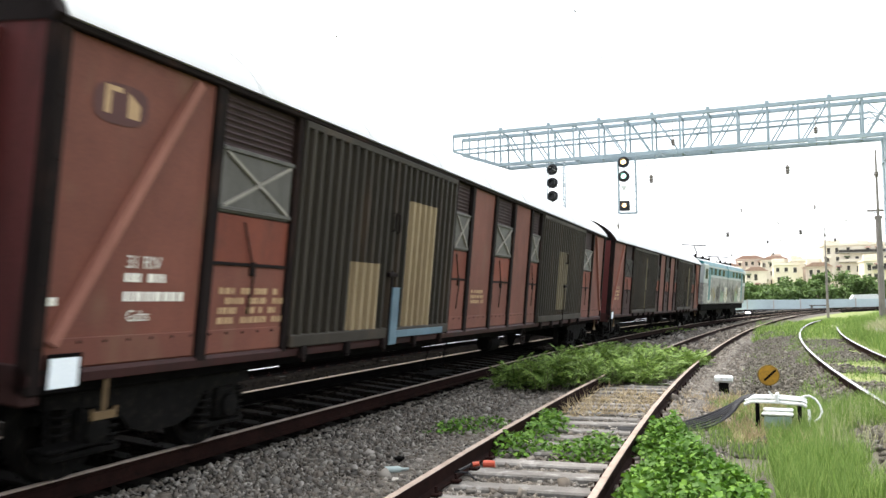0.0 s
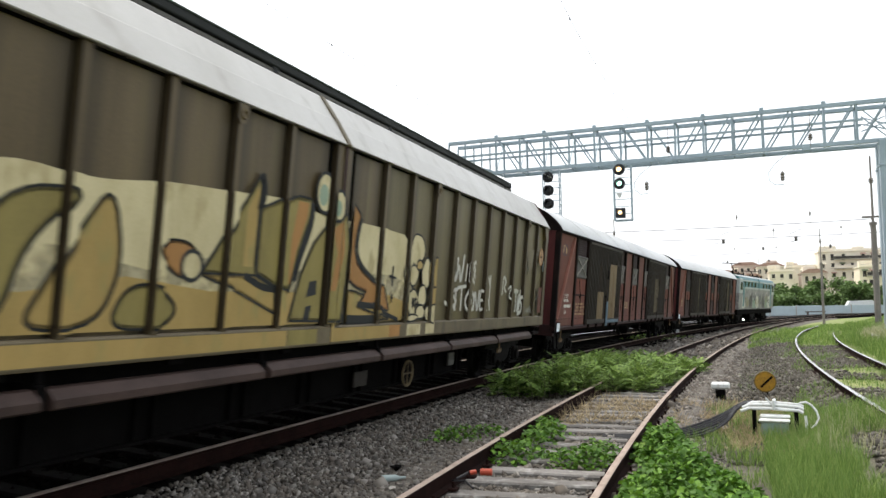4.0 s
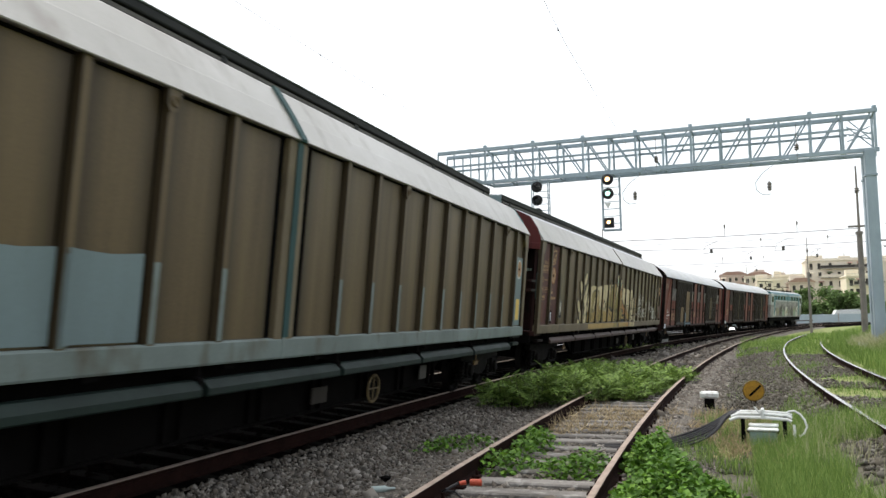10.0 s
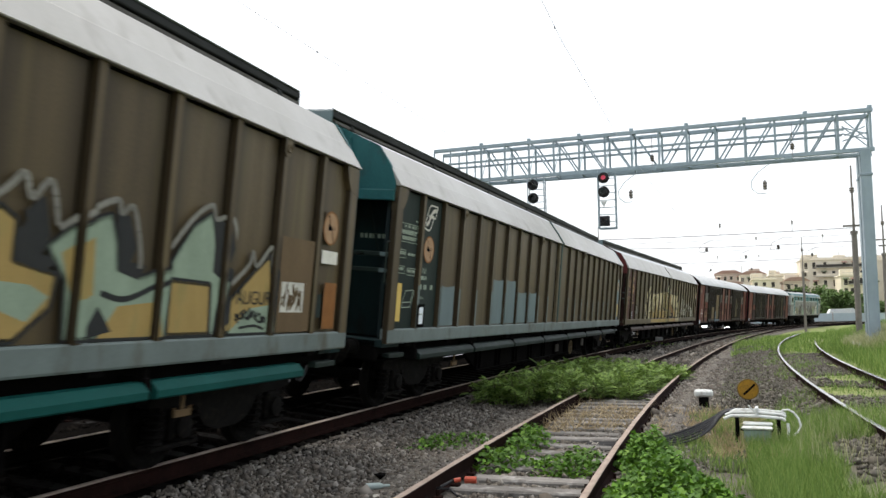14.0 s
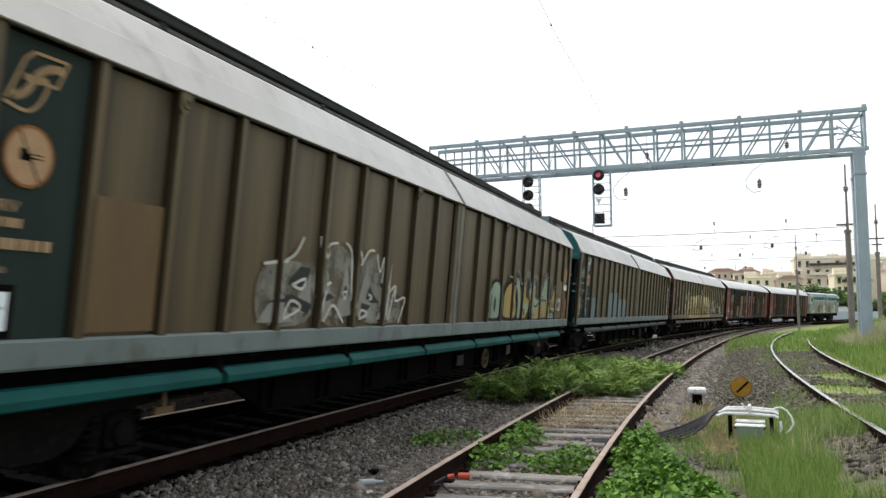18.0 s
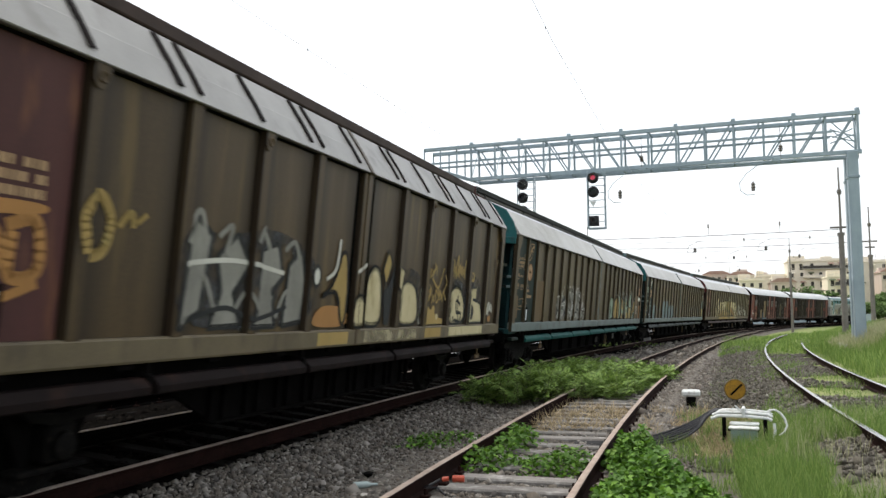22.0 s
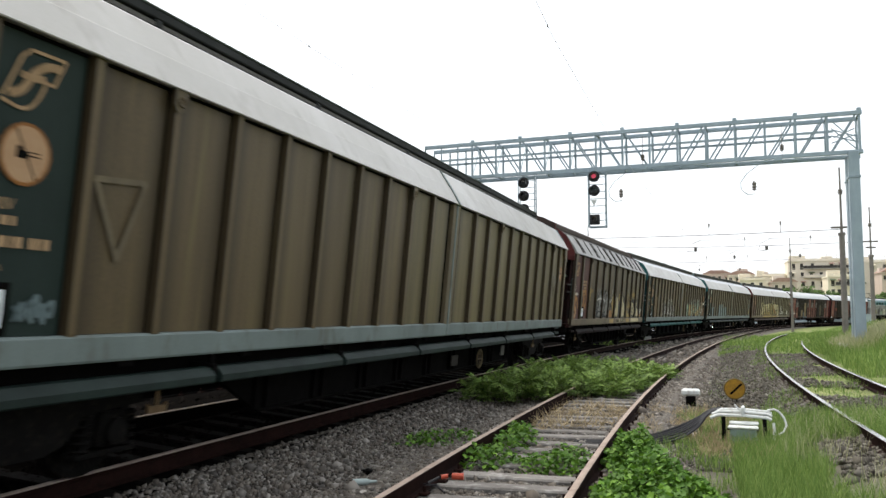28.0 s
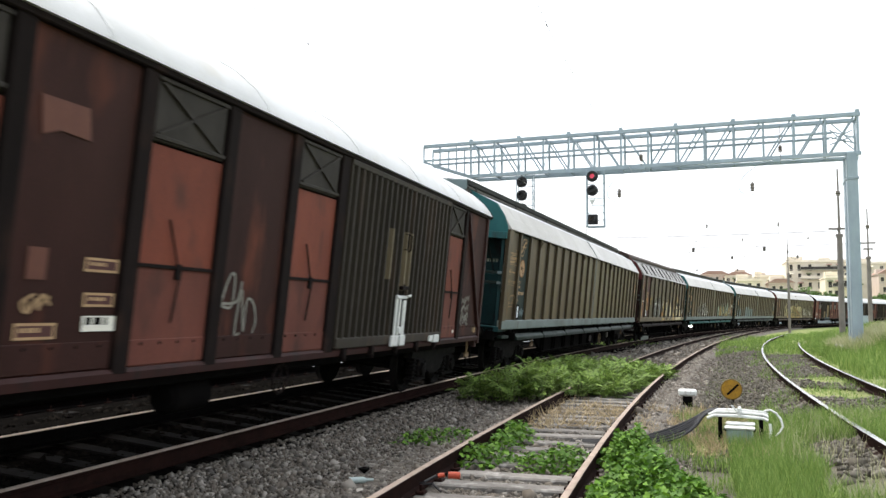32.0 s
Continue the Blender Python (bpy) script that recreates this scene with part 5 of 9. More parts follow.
    if roof_bars:
        for y0 in (-half, 0.0):
            for i in range(6):
                for dy in ((0.0,) if i % 2 else (-0.15, 0.15)):
                    part("roof_rib", cached("roofrib", lambda: Shape().prism([(1.41, 3.56), (1.428, 3.57), (1.275, 3.785), (1.06, 4.06), (1.04, 4.04), (1.25, 3.765)], -0.035, 0.035, "y").mesh("roof_rib", PILLAR)), None, w, at=(0, y0 + 1.21 + i * 1.242 + dy, 0))
    part("mid_strip", Shape().prism([(H_FACE + 0.10, 3.462), (H_FACE + 0.112, 3.49), (1.280, 3.772), (1.045, 4.072), (1.02, 4.06), (H_FACE, 3.465)], -0.05, 0.05, "y").soft(H_FACE - 0.02, H_FACE + H_PROUD + 0.014, -0.035, 0.035, 1.12, 3.47, 0.006), lip if axles == 4 else post_mat, w, "joint cover between the sliding walls")
    # roof
    arc = [(1.02, 4.035), (0.80, 4.160), (0.60, 4.255), (0.40, 4.325), (0.20, 4.335), (0.0, 4.35)]
    arc = arc + [(-x, z) for x, z in arc[-2::-1]]
    # The two-axle wagon's dark sheet stands for shade between shoulder and ridge.
    part("roof", Shape().prism(arc + [(-1.08, 3.88), (1.08, 3.88)], -half + 0.06, half - 0.06, "y"), ROOF_SHEEN if axles == 4 else ROOF_SHADED, w, "weathered metal roof", smooth=True)
    if axles == 4:
        ridge = [(0.27, 4.44), (0.335, 4.455), (0.345, 4.47), (0.345, 4.535), (0.325, 4.545), (0.325, 4.565), (0.30, 4.575)]
        seat = [(0.27, 4.26), (0.40, 4.275), (0.40, 4.315), (0.33, 4.325), (0.33, 4.365), (0.36, 4.37), (0.36, 4.41), (0.29, 4.42), (0.29, 4.45), (0.20, 4.45)]
        reach = half + 0.19
        part("ridge_seat", Shape().prism(seat + [(-x, z) for x, z in seat[::-1]], -reach + 0.04, reach - 0.04, "y"), VENT_GREY, w, "grey seat of the guide rail")
        part("rail_lip", Shape().prism([(0.30, 4.572), (0.335, 4.56), (0.345, 4.575), (0.31, 4.592)], -reach, reach, "y"), LIP_GREEN, w, "pale green lip of the guide rail")
        for sgn in (-1, 1):
            part("rail_end", Shape().soft(-0.33, 0.33, min(sgn * reach, sgn * (reach + 0.03)), max(sgn * reach, sgn * (reach + 0.03)), 4.32, 4.56, 0.01), CLEAN_BLUE, w, "blue-grey end plate of the guide rail")
    else:
        ridge = [(0.56, 4.24), (0.62, 4.26), (0.63, 4.28), (0.63, 4.40), (0.60, 4.415), (0.18, 4.585), (0.06, 4.615)]
        reach = half + 0.02
    part("guide_rail", Shape().prism(ridge + [(-x, z) for x, z in ridge[::-1]], -reach, reach, "y"), GUTTER if axles == 4 else RIDGE_BROWN, w, "dark guide rail along the roof ridge")
    for i in range(7 if axles == 4 else 0):
        part("roof_saddle", cached("saddle", lambda: Shape().soft(-0.37, 0.37, -0.06, 0.06, 4.36, 4.44, 0.01).mesh("roof_saddle", GUTTER)), None, w, at=(0, -half + 0.4 + i * (length - 0.8) / 6, 0))
    # ends
    for sgn in (-1, 1):
        e = sgn * half
        low_hood = [(1.37, 3.29), (1.375, 3.52), (1.275, 3.77), (1.05, 4.07), (0.72, 4.20), (0.34, 4.36), (0.28, 4.43)]
        if axles == 2:
            low_hood = [(1.37, 3.29), (1.36, 3.52), (1.25, 3.72), (1.05, 4.015), (0.92, 4.12), (0.645, 4.27), (0.645, 4.41), (0.18, 4.60)]
        hood_out = low_hood + [(-x, z) for x, z in low_hood[::-1]]
        a, b = sorted((e - sgn * 0.005, e - sgn * 0.06))
        hood_mat = END_RED if hood is MAROON else hood
        hd = part("end_hood", Shape().prism(hood_out, a, b, "y"), hood_mat, w, "painted steel end hood")
        part("hood_flange", Shape().soft(-1.38, 1.38, min(e, e + sgn * 0.05), max(e, e + sgn * 0.05), 3.24, 3.40, 0.01), hood_mat, hd)
        for x in (-0.55, 0.55):
            part("hood_rib", Shape().box(x - 0.03, x + 0.03, min(e, e + sgn * 0.04), max(e, e + sgn * 0.04), 3.40, 4.18), hood_mat, hd)
        a, b = sorted((e - sgn * 0.48, e - sgn * 0.53))
        # On teal wagons the darker teal here imitates shade inside the recess.
        part("end_wall", Shape().box(-1.33, 1.33, a, b, 1.1, 3.48), end_mat, w, "dark recessed end wall")
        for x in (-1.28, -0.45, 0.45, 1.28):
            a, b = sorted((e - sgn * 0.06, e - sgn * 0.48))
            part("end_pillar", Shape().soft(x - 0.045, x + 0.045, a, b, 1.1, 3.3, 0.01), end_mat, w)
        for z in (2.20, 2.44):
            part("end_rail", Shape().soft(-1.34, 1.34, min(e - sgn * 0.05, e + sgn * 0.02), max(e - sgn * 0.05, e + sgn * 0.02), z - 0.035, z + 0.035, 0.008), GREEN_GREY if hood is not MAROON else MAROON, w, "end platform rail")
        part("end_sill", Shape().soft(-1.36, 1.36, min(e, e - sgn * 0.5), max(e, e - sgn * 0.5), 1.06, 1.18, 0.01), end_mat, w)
        mark = Shape()
        for k in range(6):
            mark.box(0.62 + k * 0.075, 0.67 + k * 0.075, min(e - sgn * 0.474, e - sgn * 0.48), max(e - sgn * 0.474, e - sgn * 0.48), 2.70, 2.77)
        part("lettering", mark, LETTER_GREEN, w, "faded lettering on the end wall")["kind"] = "stuff"
        part("draincord", Shape().tube((0.75, e - sgn * 0.44, 3.22), (0.98, e - sgn * 0.44, 2.46), 0.018, 6), GREEN_GREY if hood is not MAROON else PILLAR, w)
        part("drain_pipe", Shape().pipe([(0.42, e + sgn * 0.05, 4.30), (0.46, e + sgn * 0.075, 4.1), (0.60, e + sgn * 0.08, 3.42)], 0.022, 6), hood, w, "slanting drain pipe on the end hood")
        for z in (2.20, 2.44):
            part("rail_tip", Shape().soft(1.22, 1.345, min(e + sgn * 0.02, e + sgn * 0.03), max(e + sgn * 0.02, e + sgn * 0.03), z - 0.03, z + 0.03, 0.004), CLEAN_BLUE if hood is not MAROON else VENT_GREY, w, "pale rail end")
        part("grab_rail", Shape().pipe([(1.36, e + sgn * 0.02, 2.0), (1.36, e + sgn * 0.10, 2.02), (1.36, e + sgn * 0.10, 2.62), (1.36, e + sgn * 0.02, 2.64)], 0.014, 6), GREEN_GREY, w, "handrail")
        part("step_bracket", Shape().soft(1.1, 1.36, min(e - sgn * 0.3, e - sgn * 0.62), max(e - sgn * 0.3, e - sgn * 0.62), 1.06, 1.12, 0.008).soft(1.28, 1.40, min(e - sgn * 0.2, e - sgn * 0.75), max(e - sgn * 0.2, e - sgn * 0.75), 0.90, 0.97, 0.01), GREEN_GREY if hood is not MAROON else PILLAR, w)
        part("brake_lever", LEVER, None, w, "dirty yellow brake lever", (1.30, e - sgn * (3.3 if axles == 4 else 1.2), 0.72))
    # running boards
    n = 7 if axles == 4 else 5
    s0 = half - (1.17 if axles == 4 else 0.7)
    for i in range(n):
        a = -s0 + i * 2 * s0 / n
        ll = 2 * s0 / n
        part("running_board", cached(("board", step_mat.name, round(ll, 3)), lambda: Shape().prism([(1.33, 0.85), (1.335, 0.835), (1.46, 0.84), (1.475, 0.855), (1.475, 0.915), (1.46, 0.93), (1.40, 0.985), (1.33, 0.99)], 0.07, ll - 0.04, "y").mesh("running_board", step_mat)), None, w, "long painted running board", (0, a, 0))
        part("board_bracket", cached("bracket", lambda: Shape().soft(1.15, 1.44, -0.045, 0.03, 0.84, 1.02, 0.01).tube((1.38, 0, 0.98), (1.38, 0, 1.14), 0.03, 6).mesh("board_bracket", BLACK_IRON)), None, w, at=(0, a, 0))
    if axles == 4:
        for sgn in (-1, 1):
            bogie(w, sgn * (half - 2.1))
        part("handbrake_wheel", Shape().ring((1.22, half - 8.0, 0.53), 0.19, 0.018, "x", 22, 6).tube((1.22, half - 8.0, 0.35), (1.22, half - 8.0, 0.71), 0.012, 5).tube((1.22, half - 8.18, 0.53), (1.22, half - 7.82, 0.53), 0.012, 5), WHEEL_TAN, w, "round dirty-yellow handbrake wheel")
        part("plate_holder", Shape().soft(1.12, 1.15, half - 5.95, half - 5.65, 0.50, 0.72, 0.006), VENT_GREY, w, "small grey data plate")
        part("plate_holder", Shape().soft(1.12, 1.15, half - 9.7, half - 9.3, 0.46, 0.66, 0.006), VENT_DARK, w)
    else:
        for sgn in (-1, 1):
            y = sgn * (half - 2.9)
            ws = part("wheelset", WHEELSET, None, w, at=(0, y, 0.46))
            TURNING.append((ws, Vector((0, y, 0.46))))
            part("axle_box", AXLE_BOX, None, w, at=(1.0, y, 0.46))
            part("axle_guard", Shape().prism([(y - 0.55, 0.92), (y - 0.24, 0.24), (y - 0.17, 0.24), (y - 0.17, 0.74), (y + 0.17, 0.74), (y + 0.17, 0.24), (y + 0.24, 0.24), (y + 0.55, 0.92)], 0.94, 0.97, "x"), BLACK_IRON, w)
            part("leaf_spring", Shape().prism([(y - 0.6, 0.86), (y - 0.3, 0.75), (y, 0.71), (y + 0.3, 0.75), (y + 0.6, 0.86), (y + 0.3, 0.66), (y, 0.62), (y - 0.3, 0.66)], 1.0, 1.1, "x"), GREASY, w, "leaf spring")
    for i, y in enumerate((-1.8, 0.6, 2.4)):
        part("brake_cylinder", Shape().tube((0.4, y, 0.62), (0.4, y + 1.1, 0.62), 0.14 - 0.02 * i, 12), BLACK_IRON, w)
    end_gear(w, half)
    return w, Side(w, half, H_FACE, H_PROUD, ribs, panels, drawn), half


# ---- covered vans ----
G_FACE = 1.365
DUSTY = mat("dusty_pink_oxide", (0.25, 0.108, 0.08), (0.16, 0.066, 0.048), 0.7, 0, 2, 45, 0.15, 3)


def corrugated(y0, y1, z0, z1, x, depth=0.06, pitch=0.208):
    """Folded sheet standing upright."""
    n = max(1, round((y1 - y0) / pitch))
    p = (y1 - y0) / n
    line_pts = []
    for i in range(n):
        a = y0 + i * p
        line_pts += [(a, x), (a + p * 0.60, x), (a + p * 0.66, x + depth), (a + p * 0.90, x + depth)]
    line_pts.append((y1, x))
    sh = Shape()
    v = [(b, a, z) for a, b in line_pts for z in (z0, z1)]
    return sh.add(v, [(2 * i, 2 * i + 2, 2 * i + 3, 2 * i + 1) for i in range(len(line_pts) - 1)])


def covered_van(label, flaps_down, panel_mat, lower_mat, flap_mat, patches, seed, widths):
    length = 2 * sum(widths) - widths[-1]
    half = length / 2
    w = thing("covered_van", label, "freight wagon", group="wagons of the goods train")
    part("underframe", Shape().soft(-1.2, 1.2, -half + 0.05, half - 0.05, 0.80, 1.02, 0.015), BLACK_IRON, w, "sooty steel underframe with shade in its colour")
    part("side_sill", Shape().prism([(1.30, 0.93), (1.40, 0.93), (1.41, 1.0), (1.38, 1.03), (1.30, 1.03)], -half, half, "y").prism([(-1.30, 0.93), (-1.40, 0.93), (-1.40, 1.03), (-1.30, 1.03)], -half, half, "y"), MAROON, w, "rusty maroon sill")
    part("floor", Shape().box(-1.32, 1.32, -half + 0.1, half - 0.1, 1.0, 1.06), BLACK_IRON, w)
    part("far_wall", Shape().box(-1.38, -1.33, -half, half, 1.03, 3.55), OXIDE, w)
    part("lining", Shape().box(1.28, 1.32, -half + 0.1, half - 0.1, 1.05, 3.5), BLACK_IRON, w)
    r = random.Random(seed)
    # bays from the rear end
    names = ("end", "pillar", "vent", "pillar", "door", "pillar", "vent", "pillar", "plain", "pillar", "vent")
    cuts, kinds = [-half], names + names[-2::-1]
    for wide in widths + widths[-2::-1]:
        cuts.append(cuts[-1] + wide)
    sketch = (1.60, 0.24, 1.14, 0.20, 4.32, 0.13, 1.0, 0.12, 1.0, 0.12, 0.98)
    drawn = [(0.0, 0.0)]
    for a, b in zip(sketch + sketch[-2::-1], widths + widths[-2::-1]):
        drawn.append((drawn[-1][0] + a * 1.0087, drawn[-1][1] + b))
    for i, kind in enumerate(kinds):
        a, b = cuts[i], cuts[i + 1]
        if kind == "pillar":
            part("pillar", Shape().soft(1.30, 1.41, a, b, 0.98, 3.53, 0.012), PILLAR, w, "dark riveted pillar")
        elif kind == "end":
            part("side_panel", Shape().soft(1.32, G_FACE, a + 0.03, b, 1.03, 3.52, 0.008), panel_mat, w, "red-brown sheet panel")
            part("panel_foot", Shape().soft(G_FACE - 0.01, G_FACE + 0.012, a + 0.1, b - 0.02, 1.04, 1.26, 0.006), panel_mat, w)
            c = 1 if a < 0 else -1
            e = a if a < 0 else b
            d0, d1 = Vector((e + c * 0.18, 1.22)), Vector((e + c * 1.56, 3.45))
            n = Vector((-(d1 - d0).y, (d1 - d0).x)).normalized() * 0.042
            part("diagonal_brace", Shape().prism([tuple(d0 - n), tuple(d1 - n), tuple(d1 + n), tuple(d0 + n)], G_FACE, G_FACE + 0.06, "x"), DUSTY if panel_mat is OXIDE else MAROON, w, "riveted diagonal brace")
            part("corner_post", Shape().soft(1.26, 1.41, min(e, e + c * 0.12), max(e, e + c * 0.12), 0.86, 3.53, 0.014), PILLAR if panel_mat is OXIDE else MAROON, w, "dark corner post")
            for z in np.arange(1.2, 3.4, 0.45):
                part("rivet", cached("rivet", lambda: Shape().lathe((1.41, 0, 0), [(0, 0.018), (0.008, 0.014), (0.011, 0.0)], "x", 6).mesh("rivet", PILLAR)), None, w, at=(0, e + c * 0.06, z))
        elif kind == "plain":
            part("side_panel", Shape().soft(1.32, G_FACE, a, b, 1.03, 3.52, 0.008), panel_mat, w, "red-brown sheet panel")
            part("panel_foot", Shape().soft(G_FACE - 0.01, G_FACE + 0.012, a + 0.02, b - 0.02, 1.04, 1.26, 0.006), panel_mat, w)
        elif kind == "vent":
            part("side_panel", Shape().soft(1.32, G_FACE, a, b, 1.03, 1.88, 0.006).soft(1.32, G_FACE + 0.008, a, b, 1.04, 1.26, 0.006), lower_mat, w, "red-brown sheet panel")
            part("door_leaf", Shape().soft(1.32, G_FACE, a, b, 1.90, 2.36 if flaps_down else 2.92, 0.006), OXIDE_BRIGHT, w, "orange-red sheet panel")
            if flaps_down:
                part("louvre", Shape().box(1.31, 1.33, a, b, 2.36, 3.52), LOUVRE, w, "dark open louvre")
                for j in range(8):
                    z = 3.02 + j * 0.06
                    part("louvre_slat", cached(("slat", round(b - a, 3)), lambda: Shape().prism([(1.325, 0.0), (1.35, -0.02), (1.352, -0.014), (1.33, 0.008)], 0.02, b - a - 0.02, "y").mesh("louvre_slat", LOUVRE)), None, w, at=(0, a, z))
            z0, z1 = (2.37, 3.0) if flaps_down else (2.94, 3.50)
            fl = part("vent_flap", Shape().soft(1.33, G_FACE + 0.012, a + 0.03, b - 0.03, z0, z1, 0.008), flap_mat, w, "grey vent flap with crossed braces")
            for p, q in (((a + 0.08, z0 + 0.06), (b - 0.08, z1 - 0.06)), ((a + 0.08, z1 - 0.06), (b - 0.08, z0 + 0.06))):
                d = (Vector(q) - Vector(p)).normalized()
                n = Vector((-d.y, d.x)) * 0.016
                part("cross_brace", Shape().prism([tuple(Vector(p) - n), tuple(Vector(q) - n), tuple(Vector(q) + n), tuple(Vector(p) + n)], G_FACE + 0.008, G_FACE + 0.036, "x"), BRACE if flap_mat is VENT_GREY else flap_mat, fl)
            for zz in (z0 + 0.02, z1 - 0.05):
                part("flap_bar", Shape().soft(G_FACE, G_FACE + 0.035, a + 0.02, b - 0.02, zz, zz + 0.04, 0.006), flap_mat, fl)
            c = (a + b) / 2
            part("pull_rod", Shape().tube((G_FACE + 0.02, c - 0.18, 2.3), (G_FACE + 0.02, c + 0.03, 1.84), 0.009, 5).tube((G_FACE + 0.02, c + 0.06, 1.86), (G_FACE + 0.02, c - 0.02, 1.40), 0.009, 5).soft(G_FACE, G_FACE + 0.03, c - 0.02, c + 0.06, 1.78, 1.92, 0.006), PILLAR, w)
            part("hinge_bar", Shape().soft(G_FACE, G_FACE + 0.02, a, b, 1.87, 1.905, 0.004), PILLAR, w)
        else:
            d = part("corrugated_door", corrugated(a + 0.02, b - 0.02, 1.16, 3.44, G_FACE + 0.02), CORRUGATED, w, "grimy corrugated sliding door")
            part("door_backing", Shape().box(1.325, 1.335, a, b, 1.04, 3.52), CORRUGATED, d)
            part("door_frame", Shape().soft(G_FACE, G_FACE + 0.075, a, b, 3.42, 3.50, 0.01).soft(G_FACE, G_FACE + 0.085, a, b, 1.03, 1.17, 0.012).soft(G_FACE, G_FACE + 0.07, a, a + 0.05, 1.1, 3.46, 0.01).soft(G_FACE, G_FACE + 0.07, b - 0.05, b, 1.1, 3.46, 0.01), CORRUGATED, d, "door edge frame")
            m = (a + b) / 2 + 0.08
            part("door_handle", Shape().pipe([(G_FACE + 0.07, m - 0.10, 2.72), (G_FACE + 0.12, m - 0.08, 2.72), (G_FACE + 0.12, m - 0.08, 2.48), (G_FACE + 0.07, m - 0.10, 2.48)], 0.014, 6).pipe([(G_FACE + 0.07, m + 0.06, 2.72), (G_FACE + 0.12, m + 0.05, 2.70), (G_FACE + 0.12, m + 0.05, 2.48), (G_FACE + 0.07, m + 0.06, 2.46)], 0.014, 6), PILLAR, d, "pair of bar handles")
            part("latch_post", Shape().soft(G_FACE + 0.065, G_FACE + 0.10, m - 0.03, m + 0.03, 1.0, 1.95, 0.008).soft(G_FACE + 0.065, G_FACE + 0.13, m - 0.16, m + 0.10, 1.86, 1.92, 0.01), PILLAR, d, "upright latch post")
            for j in range(5):
                part("door_roller", cached("droller", lambda: Shape().soft(G_FACE + 0.02, G_FACE + 0.10, -0.05, 0.05, 0.90, 1.04, 0.012).tube((G_FACE + 0.08, 0, 0.86), (G_FACE + 0.08, 0, 0.93), 0.025, 6).mesh("door_roller", PILLAR)), None, d, at=(0, a + 0.3 + j * (b - a - 0.6) / 4, 0))
            p = (b - a - 0.04) / max(1, round((b - a - 0.04) / 0.208))
            for pa, pb, z0, z1, pm, nm in patches:
                if (pa < 0) == (a < -half / 2):
                    part("paint_patch", corrugated(a + 0.02 + round(abs(pa) / p) * p, a + 0.02 + round(pb / p) * p, z0, z1, G_FACE + 0.025), pm, d, nm)
    for k in range(84):
        part("rivet", cached("foot_rivet", lambda: Shape().lathe((G_FACE + 0.01, 0, 1.225), [(0, 0.016), (0.008, 0.012), (0.011, 0.0)], "x", 6).mesh("rivet", PILLAR)), None, w, at=(0, -half + 0.2 + k * (length - 0.4) / 83, 0))
    part("cant_rail", Shape().soft(1.28, 1.43, -half, half, 3.50, 3.58, 0.012), PILLAR, w, "dark cant rail under the eaves")
    # roof
    arc = [(1.46, 3.56), (1.40, 3.66), (1.25, 3.82), (1.0, 4.0), (0.7, 4.15), (0.35, 4.25), (0.0, 4.28)]
    arc = arc + [(-x, z) for x, z in arc[-2::-1]]
    part("roof", Shape().prism(arc + [(-1.40, 3.55), (1.40, 3.55)], -half + 0.02, half - 0.02, "y"), ROOF_WHITE, w, "weathered white curved roof", smooth=True)
    for i in range(1, 9):
        y = -half + i * length / 9
        part("roof_seam", cached("seam", lambda: Shape().prism([(x, z + 0.001) for x, z in arc] + [(x, z + 0.007) for x, z in arc[::-1]], -0.03, 0.03, "y").mesh("roof_seam", ROOF_WHITE)), None, w, at=(0, y, 0))
    for sgn in (-1, 1):
        e = sgn * half
        a, b = sorted((e - sgn * 0.01, e - sgn * 0.06))
        part("end_wall", Shape().box(-1.36, 1.36, a, b, 0.95, 3.56), END_RED, w, "dark red end wall")
        a2, b2 = sorted((e + sgn * 0.005, e - sgn * 0.055))
        part("end_gable", Shape().prism([(x * 0.96, z - 0.02) for x, z in arc], a2, b2, "y"), PILLAR, w, "dark arched gable")
        for x in (-0.8, 0.0, 0.8):
            part("end_rib", Shape().soft(x - 0.05, x + 0.05, min(e, e + sgn * 0.06), max(e, e + sgn * 0.06), 1.0, 3.5, 0.012), END_RED, w)
        part("roof_lip", Shape().prism([(x, z) for x, z in arc] + [(x * 0.97, z - 0.05) for x, z in arc[::-1]], min(e, e + sgn * 0.09), max(e, e + sgn * 0.09), "y"), PILLAR, w, "dark roof edge")
        part("headstock", Shape().soft(-1.3, 1.36, min(e, e - sgn * 0.16), max(e, e - sgn * 0.16), 0.78, 1.08, 0.015), MAROON, w, "maroon headstock")
        part("end_step", Shape().pipe([(1.30, e - sgn * 0.28, 0.82), (1.34, e - sgn * 0.28, 0.42), (1.34, e - sgn * 0.62, 0.42), (1.30, e - sgn * 0.62, 0.82)], 0.018, 6).soft(1.2, 1.38, min(e - sgn * 0.24, e - sgn * 0.66), max(e - sgn * 0.24, e - sgn * 0.66), 0.41, 0.435, 0.006), BLACK_IRON, w, "hanging foot step")
        part("brake_lever", LEVER, None, w, "dirty yellow brake lever", (1.36, e - sgn * 0.78, 0.72))
        bogie(w, sgn * (half - 1.85))
    part("air_tank", Shape().lathe((0.95, 0.9, 0.62), [(-0.35, 0.0), (-0.34, 0.12), (-0.28, 0.17), (0.28, 0.17), (0.34, 0.12), (0.35, 0.0)], "y", 14), BLACK_IRON, w, "black brake air tank", smooth=True)
    part("step_board", Shape().soft(1.12, 1.40, -3.3, -2.3, 0.33, 0.36, 0.008).tube((1.2, -3.2, 0.35), (1.2, -2.95, 0.9), 0.014, 5).tube((1.2, -2.4, 0.35), (1.2, -2.2, 0.9), 0.014, 5), BLACK_IRON, w, "hanging step board")
